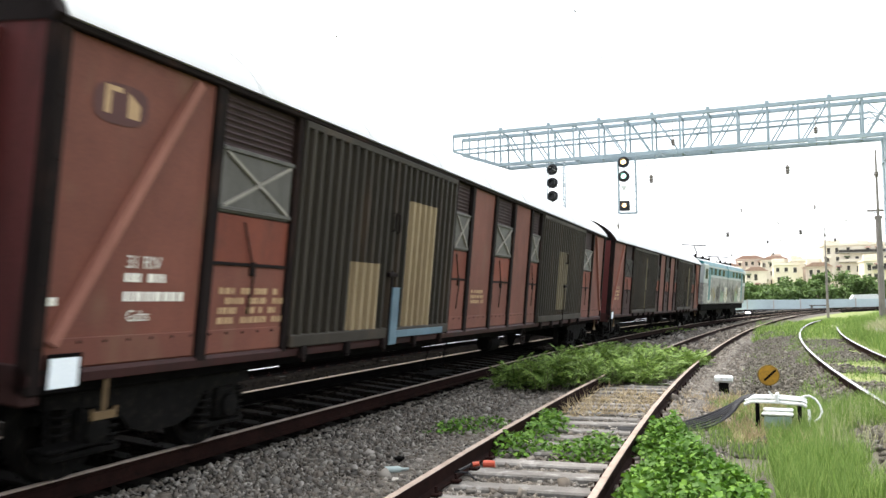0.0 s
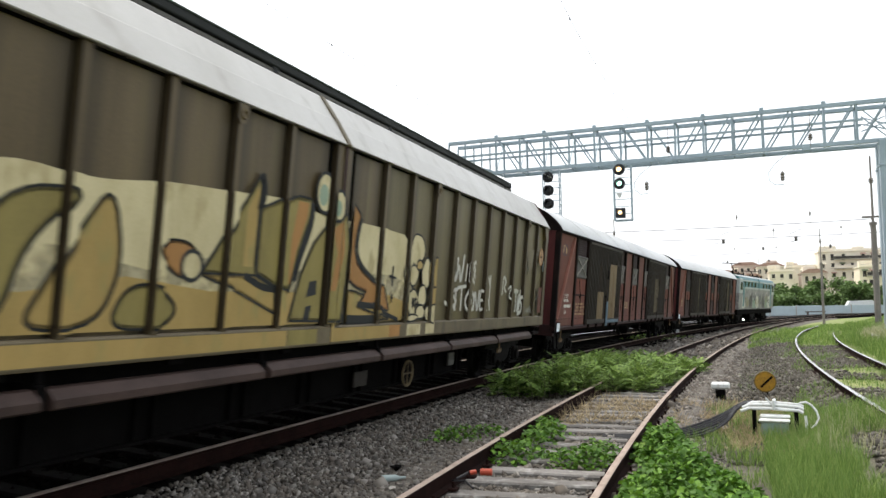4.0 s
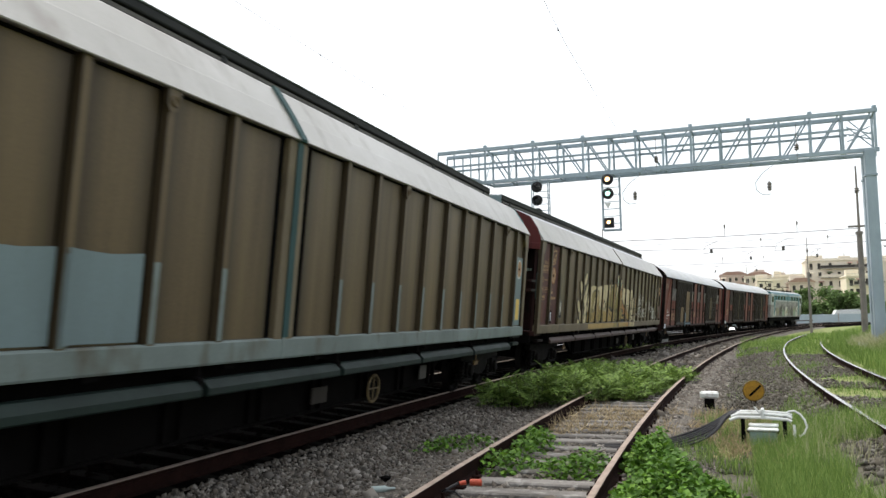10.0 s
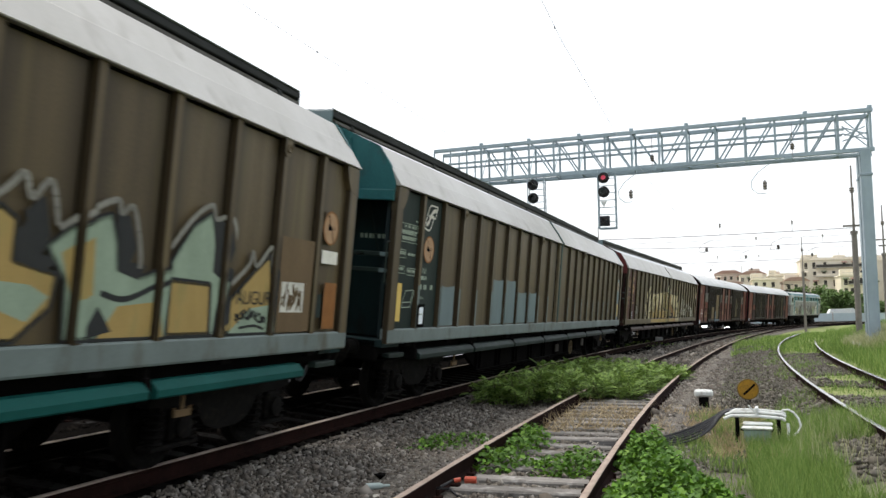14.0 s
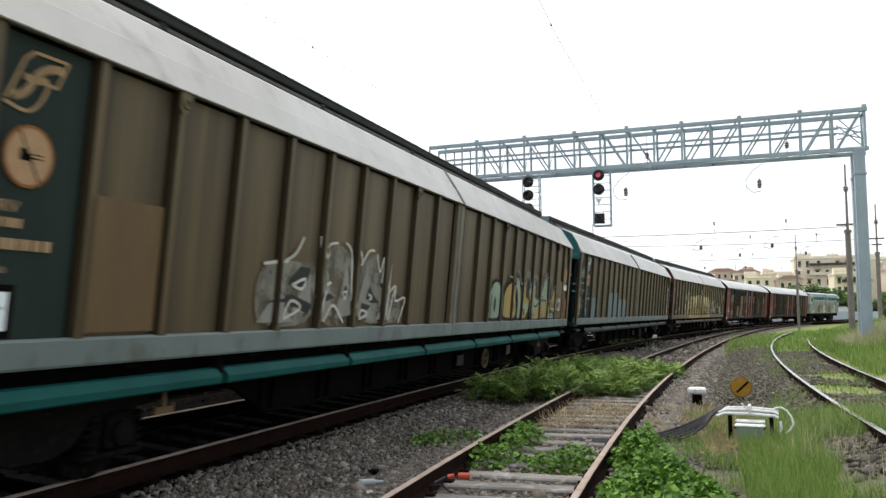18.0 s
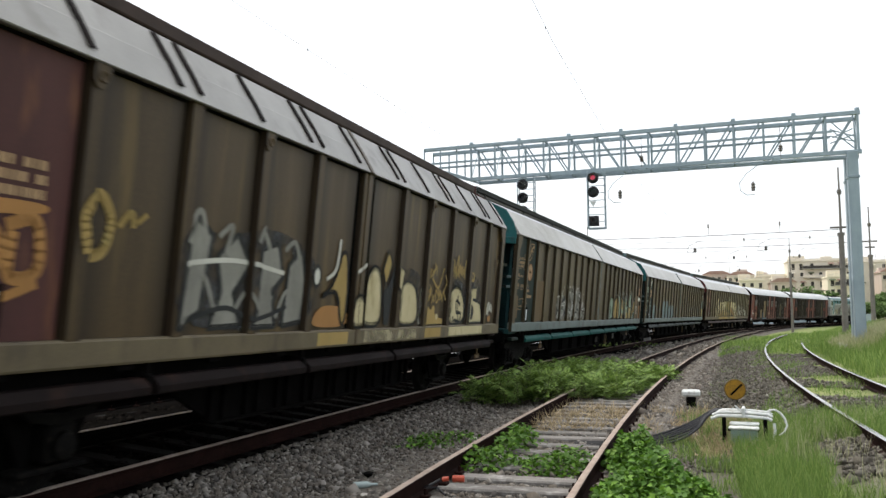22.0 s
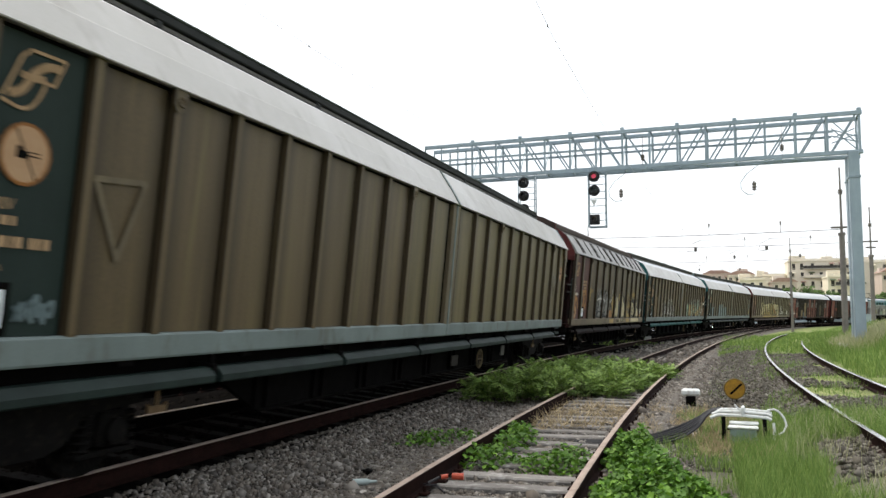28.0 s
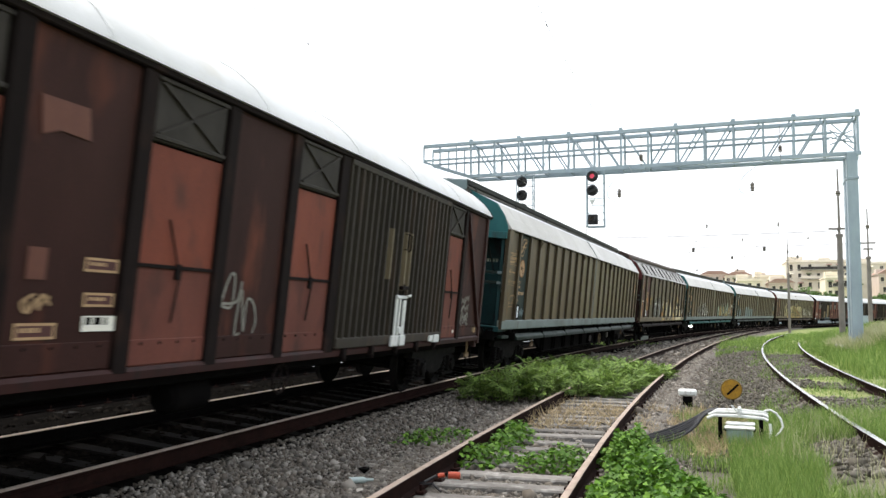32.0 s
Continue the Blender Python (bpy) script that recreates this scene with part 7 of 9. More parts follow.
house_marks(sd, LETTER_GREEN, 40)
sd.rect(0.20, 0.50, 1.45, 2.03, PLACARD, "placard", "yellow cardboard placard")
for y0, y1, z in ((2.06, 2.86, 2.04), (5.0, 5.92, 2.27), (5.92, 6.89, 2.29), (6.89, 7.86, 2.05), (7.86, 8.74, 2.06)):
    sd.poly([(y0, 1.36), (y1 - 0.02, 1.36), (y1 - 0.02, z + 0.02), (y1 - 0.4, z - 0.01), (y0, z + 0.01)], CLEAN_BLUE, "washed_patch", "pale blue-grey washed patch")
sd.rect(19.95, 20.72, 1.36, 2.90, CLEAN_BLUE, "washed_patch").warning(20.45, 2.63, 0.19, WHITE_PAINT).rect(20.32, 20.62, 1.48, 1.95, PLACARD, "placard", "yellow placard").rect(20.62, 20.72, 1.36, 1.8, CLEAN_BLUE)
sd.done()
for k in range(1, 11):
    for e in (-11.0 + 0.129, 0.314):
        part("rib_foot", cached("rib_foot", lambda: Shape().soft(H_FACE + H_PROUD, H_FACE + H_PROUD + 0.003, -0.038, 0.038, 1.34, 2.02, 0.001).mesh("rib_foot", LIP_BLUE)), None, h2, at=(0, e + k * 0.9687, 0))
part("joint_post", Shape().soft(H_FACE + H_PROUD + 0.002, H_FACE + H_PROUD + 0.016, -0.045, 0.075, 1.345, 3.46, 0.004).prism([(H_FACE + 0.115, 3.463), (H_FACE + 0.125, 3.49), (1.292, 3.776), (1.055, 4.084), (1.03, 4.07), (H_FACE + 0.02, 3.463)], -0.045, 0.075, "y"), TEAL_JOINT, h2, "dark teal centre joint")
VANS.append((h2, 29.76, 8.8))

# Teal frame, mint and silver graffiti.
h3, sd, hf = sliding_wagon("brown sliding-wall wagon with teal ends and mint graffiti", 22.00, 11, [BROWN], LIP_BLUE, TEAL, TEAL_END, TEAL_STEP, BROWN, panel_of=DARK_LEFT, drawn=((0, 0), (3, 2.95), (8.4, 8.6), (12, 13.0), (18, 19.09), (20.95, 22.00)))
house_marks(sd, LETTER_TAN, 60)
sd.rect(0.22, 0.52, 1.45, 2.0, OCHRE_PATCH, "placard", "ochre placard").rect(2.12, 3.05, 1.37, 2.44, OCHRE_PATCH, "repair_patch", "ochre repair patch")
# A worn silver piece with white edges and black joints.
sd.poly(sd.rounded([(4.5, 1.37), (5.75, 1.37), (5.7, 2.15), (5.45, 2.1), (5.0, 2.12), (4.5, 2.0)]), SPRAY_THIN).poly(sd.rounded([(5.8, 1.37), (6.75, 1.37), (6.7, 2.1), (6.5, 2.36), (6.1, 2.36), (5.8, 2.25)]), SPRAY_THIN).poly(sd.rounded([(6.8, 1.37), (8.4, 1.37), (8.3, 1.7), (7.75, 1.85), (7.6, 2.3), (7.25, 2.34), (6.85, 2.1)]), SPRAY_THIN)
for k, pts in enumerate(([(4.55, 1.42), (4.9, 1.75), (5.3, 1.42)], [(5.25, 1.55), (5.6, 2.0), (5.68, 1.5)], [(5.82, 1.42), (6.0, 2.1), (6.2, 1.5)], [(6.3, 1.45), (6.5, 2.2), (6.72, 1.5)], [(6.85, 1.5), (7.1, 2.2), (7.2, 1.9), (7.4, 1.42)], [(7.5, 1.42), (7.8, 1.8), (8.05, 1.45)])):
    sd.poly(pts, SPRAY_GREY)
for pts in ([(5.1, 1.86), (5.35, 2.06), (5.6, 2.04), (5.5, 1.84), (5.3, 1.80)], [(4.6, 1.62), (5.1, 1.66), (5.6, 1.5), (5.7, 1.62), (5.2, 1.74)], [(6.40, 1.72), (6.5, 1.88), (6.64, 1.78), (6.52, 1.68)], [(7.12, 1.72), (7.2, 1.9), (7.34, 1.78), (7.6, 1.66), (7.3, 1.66)], [(5.7, 1.72), (6.0, 1.78), (6.25, 1.72), (6.0, 1.66)], [(6.98, 1.44), (7.0, 1.66), (7.3, 1.62), (7.2, 1.56)], [(8.05, 1.74), (8.2, 1.80), (8.36, 1.72), (8.16, 1.66)]):
    sd.poly(pts, SPRAY_DARK)
for pts in ([(4.6, 2.05), (5.0, 2.11), (5.22, 2.2), (5.38, 2.40)], [(5.20, 1.84), (5.48, 1.92), (5.42, 1.80), (5.2, 1.84)], [(5.05, 1.45), (5.2, 1.66), (5.42, 1.58), (5.05, 1.45)], [(5.76, 2.44), (5.84, 2.2), (6.0, 2.36), (6.2, 2.40)], [(6.42, 2.42), (6.6, 2.3), (6.66, 1.9), (6.74, 1.6)], [(6.74, 2.34), (6.88, 2.16), (7.1, 2.36), (7.28, 2.38)], [(7.38, 2.34), (7.5, 2.1), (7.62, 2.30), (7.60, 1.95)], [(7.7, 1.5), (7.78, 2.3), (7.72, 1.86)], [(7.74, 1.72), (8.08, 1.92), (8.12, 1.7), (8.46, 1.74), (8.3, 1.38)], [(6.44, 1.78), (6.56, 1.80), (6.5, 1.7), (6.44, 1.78)], [(7.2, 1.78), (7.3, 1.74), (7.24, 1.7)], [(6.95, 1.44), (7.02, 1.56), (7.2, 1.5), (6.95, 1.44)], [(5.8, 1.5), (5.9, 1.8), (6.1, 1.9)], [(6.0, 1.42), (6.2, 1.62), (6.5, 1.40)], [(7.9, 1.42), (8.06, 1.88)]):
    sd.stroke(pts, 0.034, SPRAY_WHITE)
# Mint and gold letters with black shadows and grey edges.
form(sd, [(12.2, 1.37), (12.3, 1.95), (12.7, 2.25), (13.2, 2.1), (13.25, 1.37)], SPRAY_MINT, 0.07, True)
form(sd, [(13.3, 1.37), (13.45, 2.0), (13.9, 2.24), (14.3, 2.16), (14.5, 1.85), (14.7, 1.37)], SPRAY_GOLD, 0.08, True)
sd.oval(14.28, 1.66, 0.10, 0.13, SPRAY_DARK).oval(12.75, 1.7, 0.09, 0.16, SPRAY_DARK)
form(sd, [(14.42, 2.14), (14.55, 2.38), (14.74, 2.28), (14.92, 2.0), (14.98, 1.7), (14.95, 1.38), (14.68, 1.37), (14.72, 1.75), (14.6, 2.0)], SPRAY_MINT, 0.05)
form(sd, [(14.97, 2.10), (15.29, 2.28), (15.44, 2.2), (15.44, 1.92), (15.84, 1.84), (15.80, 1.6), (15.50, 1.37), (15.02, 1.37), (15.0, 1.75)], SPRAY_GOLD, 0.045)
sd.poly([(15.05, 1.62), (15.3, 1.78), (15.6, 1.76), (15.78, 1.68), (15.6, 1.5), (15.3, 1.6), (15.05, 1.56)], SPRAY_MINT).poly([(14.98, 1.42), (15.05, 1.60), (15.35, 1.62), (15.2, 1.5)], SPRAY_DARK)
sd.poly([(15.42, 2.44), (15.50, 2.26), (15.66, 2.40), (15.74, 2.12), (15.68, 1.98), (15.86, 1.94), (15.7, 1.86), (15.46, 1.92), (15.44, 2.1), (15.52, 2.2)], SPRAY_DARK)
form(sd, [(15.72, 2.04), (15.95, 2.2), (16.34, 2.34), (16.44, 2.1), (16.46, 1.92), (16.74, 1.86), (17.08, 1.96), (17.05, 1.37), (15.95, 1.37), (15.92, 1.8)], SPRAY_MINT, 0.05)
sd.poly([(15.86, 2.0), (16.18, 2.18), (16.22, 1.7), (16.0, 1.66)], SPRAY_GOLD).poly([(16.3, 1.37), (16.5, 1.62), (16.95, 1.66), (17.02, 1.37)], SPRAY_GOLD).stroke([(16.3, 1.72), (16.6, 1.68), (17.05, 1.84)], 0.05, SPRAY_DARK)
sd.poly([(16.38, 2.40), (16.55, 2.34), (16.66, 2.1), (16.60, 1.98), (16.8, 1.96), (16.7, 1.84), (16.46, 1.90), (16.44, 2.12)], SPRAY_DARK).poly([(16.12, 1.36), (16.28, 1.62), (16.45, 1.42)], SPRAY_DARK)
form(sd, [(17.14, 2.02), (17.40, 2.36), (17.66, 2.50), (17.82, 2.2), (17.80, 2.0), (17.98, 1.90), (17.86, 1.37), (17.12, 1.37), (17.12, 1.8)], SPRAY_MINT, 0.05)
form(sd, [(17.14, 1.37), (17.14, 1.86), (17.74, 1.84), (17.78, 1.37)], SPRAY_GOLD, 0.05)
sd.poly([(17.68, 2.52), (17.9, 2.44), (18.02, 2.2), (17.92, 2.02), (18.1, 1.98), (17.98, 1.86), (17.76, 1.96), (17.76, 2.2)], SPRAY_DARK)
form(sd, [(18.05, 1.66), (18.5, 1.98), (18.82, 2.18), (18.92, 1.8), (18.94, 1.37), (18.02, 1.37)], SPRAY_GOLD, 0.05)
sd.poly([(18.1, 1.37), (18.5, 1.62), (18.9, 1.66), (18.92, 1.37)], SPRAY_MINT).poly([(17.84, 1.37), (17.88, 1.66), (18.1, 1.74), (18.04, 1.5)], SPRAY_DARK).poly([(18.86, 2.1), (18.98, 2.0), (19.04, 1.37), (18.94, 1.37)], SPRAY_DARK)
for pts in ([(13.8, 2.34), (14.2, 2.30), (14.42, 2.20)], [(14.5, 2.50), (14.72, 2.42), (14.96, 2.2), (15.3, 2.38), (15.46, 2.52), (15.54, 2.36), (15.70, 2.50), (15.80, 2.2)], [(15.82, 2.18), (16.1, 2.34), (16.38, 2.46), (16.44, 2.36), (16.58, 2.42), (16.70, 2.1), (16.72, 1.94)], [(17.1, 2.14), (17.4, 2.44), (17.66, 2.58), (17.74, 2.46), (17.94, 2.48), (18.08, 2.2)], [(18.1, 1.86), (18.4, 2.06), (18.46, 2.2), (18.56, 2.06), (18.84, 2.28), (18.88, 2.08)]):
    sd.stroke(pts, 0.05, SPRAY_GREY)
sd.text("AUGURI", 18.2, 1.66, 0.20, SPRAY_DARK, "graffiti", "black sprayed letters").scrawl(18.22, 18.85, 1.46, 1.60, 0.028, SPRAY_DARK, 66, 5).stroke([(18.3, 1.42), (18.6, 1.44), (18.8, 1.40)], 0.028, SPRAY_DARK)
sd.rect(18.95, 19.85, 1.36, 2.42, OCHRE_PATCH, "repair_patch").rect(19.12, 19.66, 1.58, 1.92, SPRAY_WHITE, "graffiti").scrawl(19.15, 19.62, 1.62, 1.9, 0.035, OCHRE_PATCH, 5, 4)
sd.rect(19.98, 20.14, 1.52, 1.80, BLACK_GREEN, "placard").warning(20.25, 2.62, 0.19).rect(20.05, 20.5, 2.18, 2.34, LETTER, "placard", "white placard").rect(20.2, 20.55, 1.38, 1.95, ORANGE_PATCH, "placard", "orange placard")
sd.done()
VANS.append((h3, 6.29, 8.8))

# Short two-axle wagon, maroon frame, barred roof shoulder.
h4, sd, hf = sliding_wagon("short dark sliding-wall wagon with maroon ends and mixed graffiti", 15.50, 6, [DARK_BROWN], LIP_OLIVE, MAROON, MAROON, PILLAR, DARK_BROWN, 2, True, panel_of=lambda k: MAROON_PANEL if k < 2 else DARK_BROWN, drawn=((0, 0), (3, 3.0), (7.4, 7.81), (14.75, 15.50)))
sd.emblem(0.66, 2.98, 0.40, 0.42, LETTER_TAN, 0.12, True).text("21 RIV", 0.22, 2.38, 0.13, LETTER).bars(0.2, 0.6, 2.24, 2.34, 1, LETTER, 5).bars(0.18, 0.95, 2.08, 2.20, 1, LETTER, 6).text("Hbillns", 0.2, 1.95, 0.10, LETTER)
sd.warning(0.62, 1.56, 0.20, ORANGE_PATCH).stroke([(0.25, 1.9), (0.45, 1.55), (0.72, 2.05), (1.0, 1.7)], 0.09, SPRAY_ORANGE).stroke([(0.5, 1.75), (0.62, 2.2), (0.6, 1.5)], 0.06, SPRAY_ORANGE)
sd.bars(1.45, 2.2, 2.32, 2.64, 3, LETTER_TAN, 9).poly(sd.rounded([(1.45, 2.2), (2.25, 2.25), (2.25, 2.34), (1.45, 2.32)]), SPRAY_ORANGE)
sd.stroke([(1.5, 1.82), (1.62, 2.2), (1.85, 2.0), (1.7, 1.75), (1.5, 1.9)], 0.11, SPRAY_ORANGE).stroke([(1.9, 2.15), (2.15, 2.2), (2.2, 1.85), (1.95, 1.8), (1.95, 2.1)], 0.10, SPRAY_ORANGE).stroke([(1.5, 1.68), (1.8, 1.62), (2.2, 1.75)], 0.07, SPRAY_ORANGE)
sd.stroke([(2.62, 2.02), (2.56, 2.3), (2.74, 2.48), (2.9, 2.3), (2.84, 2.04), (2.66, 1.98)], 0.10, SPRAY_GOLD).stroke([(3.0, 2.25), (3.12, 2.38), (3.16, 2.26)], 0.06, SPRAY_GOLD).stroke([(3.2, 2.3), (3.3, 2.38)], 0.05, SPRAY_GOLD)
waybill(sd, 1.55, 1.42, 0.32, 0.27)
sd.poly(sd.rounded([(3.6, 1.37), (6.2, 1.37), (6.1, 2.3), (5.2, 2.5), (4.4, 2.3), (3.7, 2.4)]), SPRAY_SOOT)
form(sd, [(3.75, 1.40), (4.1, 1.55), (4.2, 2.3), (3.95, 2.45), (3.8, 2.0)], SPRAY_GREY, 0.06)
form(sd, [(4.25, 1.40), (4.75, 1.42), (4.6, 1.75), (4.85, 2.05), (4.6, 2.35), (4.3, 2.1), (4.4, 1.75)], SPRAY_GREY, 0.06)
form(sd, [(4.9, 1.40), (5.4, 1.40), (5.3, 1.8), (5.5, 1.95), (5.35, 2.32), (4.95, 2.2), (5.05, 1.8)], SPRAY_GREY, 0.06)
form(sd, [(5.55, 1.40), (5.95, 1.45), (6.0, 1.9), (5.85, 2.28), (5.6, 2.1)], SPRAY_GREY, 0.06)
for pts in ([(3.8, 2.2), (3.98, 2.52), (4.1, 2.2), (4.0, 1.8)], [(4.3, 2.3), (4.5, 2.42), (4.42, 2.05), (4.66, 1.9)], [(4.9, 2.3), (5.0, 2.46), (5.2, 2.2), (5.12, 1.9), (5.3, 1.7)], [(5.5, 2.26), (5.7, 2.36), (5.86, 2.05)], [(3.85, 1.7), (4.1, 1.9), (4.3, 1.6)], [(4.6, 1.5), (4.8, 1.75), (5.0, 1.6)], [(5.4, 1.5), (5.6, 1.8), (5.9, 1.6)]):
    sd.stroke(pts, 0.06, SPRAY_GREY)
sd.oval(6.2, 2.0, 0.16, 0.16, SPRAY_DARK).oval(6.2, 2.0, 0.12, 0.12, SPRAY_WHITE).stroke([(3.8, 2.0), (4.6, 2.08), (5.5, 2.0)], 0.05, SPRAY_WHITE).stroke([(4.0, 1.5), (4.5, 1.6), (5.0, 1.48), (5.6, 1.62)], 0.05, SPRAY_DARK)
sd.poly(sd.rounded([(6.2, 1.37), (7.15, 1.37), (7.1, 1.62), (6.5, 1.66), (6.25, 1.55)]), SPRAY_ORANGE)
form(sd, [(6.42, 1.74), (6.62, 1.86), (6.78, 2.1), (6.86, 2.36), (7.0, 2.32), (7.08, 1.9), (7.06, 1.42), (6.94, 1.40), (6.82, 1.84), (6.46, 1.80)], SPRAY_GOLD, 0.06, True)
sd.stroke([(6.5, 1.98), (6.72, 2.12), (6.78, 2.5)], 0.05, SPRAY_WHITE)
form(sd, [(7.15, 1.38), (7.2, 1.7), (7.36, 1.82), (7.52, 1.66), (7.55, 1.38)], SPRAY_CREAM, 0.07, True)
form(sd, [(7.58, 1.38), (7.60, 1.95), (7.82, 2.22), (8.06, 2.18), (8.2, 1.8), (8.2, 1.38)], SPRAY_CREAM, 0.09, True)
sd.stroke([(7.2, 2.1), (7.5, 2.24)], 0.05, SPRAY_WHITE)
form(sd, [(8.18, 2.2), (8.34, 2.48), (8.5, 2.3), (8.32, 1.95)], SPRAY_GOLD, 0.05)
sd.poly([(8.25, 1.9), (8.34, 1.38), (8.52, 1.38), (8.62, 2.3), (8.4, 1.95)], SPRAY_DARK)
form(sd, [(8.66, 1.98), (8.7, 2.26), (8.86, 2.2), (8.8, 1.9)], SPRAY_CREAM, 0.04)
sd.poly(sd.rounded([(8.75, 1.37), (8.8, 2.1), (9.2, 2.3), (9.7, 2.2), (9.95, 1.9), (9.85, 1.37)]), SPRAY_SOOT)
form(sd, [(8.86, 1.38), (8.85, 1.85), (9.1, 2.06), (9.45, 2.02), (9.66, 1.78), (9.68, 1.38)], SPRAY_CREAM, 0.06, True)
sd.poly([(9.72, 1.37), (9.92, 1.37), (9.92, 1.90), (9.80, 1.98), (9.74, 1.92)], SPRAY_THIN)
sd.poly([(10.0, 1.37), (10.98, 1.37), (10.97, 1.45), (10.8, 1.48), (10.6, 1.50), (10.48, 1.60), (10.3, 1.62), (10.2, 1.67), (10.0, 1.64)], SPRAY_GOLD).oval(10.45, 1.62, 0.07, 0.07, SPRAY_GOLD).oval(10.65, 1.5, 0.05, 0.05, SPRAY_CREAM)
sd.poly(sd.rounded([(11.1, 1.37), (11.15, 1.9), (11.6, 2.25), (12.2, 2.1), (12.45, 1.9), (12.5, 2.3), (13.1, 2.3), (13.55, 1.37)]), SPRAY_SOOT)
form(sd, [(11.22, 1.38), (11.26, 1.8), (11.5, 2.06), (11.85, 2.04), (12.16, 1.8), (12.2, 1.38)], SPRAY_CREAM, 0.07, True)
sd.stroke([(11.95, 1.72), (11.7, 1.80), (11.75, 1.58), (12.0, 1.56), (11.95, 1.40), (11.65, 1.44)], 0.06, SPRAY_DARK).stroke([(11.55, 1.50), (11.6, 1.40)], 0.05, SPRAY_DARK).stroke([(11.78, 1.9), (11.86, 1.38)], 0.05, SPRAY_DARK)
form(sd, [(12.42, 1.38), (12.44, 2.02), (12.98, 2.08), (12.95, 1.85), (13.25, 1.74), (13.42, 1.5), (13.4, 1.38)], SPRAY_CREAM, 0.05)
sd.oval(12.68, 1.58, 0.18, 0.16, SPRAY_DARK).stroke([(12.75, 1.84), (13.1, 1.80)], 0.06, SPRAY_DARK)
sd.on_rail(6.3, 7.1, SPRAY_GOLD).on_rail(7.6, 9.6, SPRAY_MIST).on_rail(10.0, 10.8, SPRAY_GOLD).on_rail(11.25, 13.4, SPRAY_CREAM)
sd.scrawl(10.07, 10.5, 2.14, 2.38, 0.036, SPRAY_GOLD, 18, 3).stroke([(10.3, 2.15), (10.6, 2.0), (10.78, 2.2), (10.6, 1.95), (10.86, 2.36)], 0.04, SPRAY_GOLD).scrawl(10.07, 10.9, 1.70, 1.98, 0.036, SPRAY_GOLD, 19, 4).stroke([(10.95, 2.25), (11.05, 2.1), (10.92, 1.95), (11.05, 1.8)], 0.04, SPRAY_GOLD)
sd.scrawl(11.25, 12.1, 2.18, 2.5, 0.05, SPRAY_GOLD, 20, 5).stroke([(11.5, 2.3), (11.62, 2.64), (11.66, 2.3)], 0.05, SPRAY_GOLD).stroke([(12.0, 2.25), (12.1, 2.58)], 0.05, SPRAY_GOLD).oval(12.62, 2.28, 0.12, 0.10, SPRAY_GOLD).oval(12.62, 2.30, 0.06, 0.05, DARK_BROWN)
sd.rect(14.26, 14.42, 2.62, 2.74, OCHRE_PATCH, "label_plate").scrawl(13.8, 14.2, 1.5, 1.8, 0.05, SPRAY_WHITE, 22, 2).oval(14.0, 1.45, 0.12, 0.07, SPRAY_ORANGE)
sd.done()
VANS.append((h4, -13.75, 4.7))

# Teal frame, olive wall, little graffiti.
h5, sd, hf = sliding_wagon("olive-brown sliding-wall wagon with teal ends and clean walls", 22.00, 11, [OLIVE], LIP_BLUE, TEAL, TEAL_END, GREEN_GREY, BROWN, panel_of=lambda k: (BROWN, BLACK_GREEN)[k] if k < 2 else (BROWN if k < 9 else OLIVE), drawn=((0, 0), (3, 3), (12, 12.8), (20.95, 22.00)))
house_marks(sd, LETTER_TAN, 80)
sd.rect(0.15, 0.50, 1.45, 2.0, OCHRE_PATCH, "placard", "faded ochre placard").scrawl(1.55, 1.9, 1.42, 1.6, 0.04, CLEAN_BLUE, 3, 3)
sd.poly([(19.10, 2.56), (19.78, 2.62), (19.46, 2.0)], SPRAY_THIN, "placard", "faded triangular patch").poly([(19.17, 2.51), (19.69, 2.56), (19.46, 2.10)], LIP_OLIVE, "placard").warning(20.34, 2.71, 0.19)
for p, q in (((2.18, 2.56), (2.76, 2.60)), ((2.76, 2.60), (2.50, 1.94)), ((2.50, 1.94), (2.18, 2.56))):
    sd.stroke([p, q], 0.05, LIP_OLIVE)
sd.done()
VANS.append((h5, -33.99, 8.8))
for w_, e_ in ((h3, -1), (h5, -1), (h2, -1)):
    part("cable_loop", Shape().pipe([(0.95, e_ * 11.66, 2.20), (0.97, e_ * 11.86, 1.98), (0.93, e_ * 11.88, 1.68), (0.96, e_ * 11.70, 1.60), (0.94, e_ * 11.58, 1.66), (0.97, e_ * 11.60, 2.02), (0.95, e_ * 11.66, 2.20)], 0.013, 6), CABLE_YELLOW, w_, "hanging dirty yellow cable loop", smooth=True)
    part("cable_tie", Shape().pipe([(0.95, e_ * 11.0, 2.44), (0.95, e_ * 11.3, 2.40), (0.95, e_ * 11.66, 2.19)], 0.010, 5), BLACK_IRON, w_, "thin black cable tie")


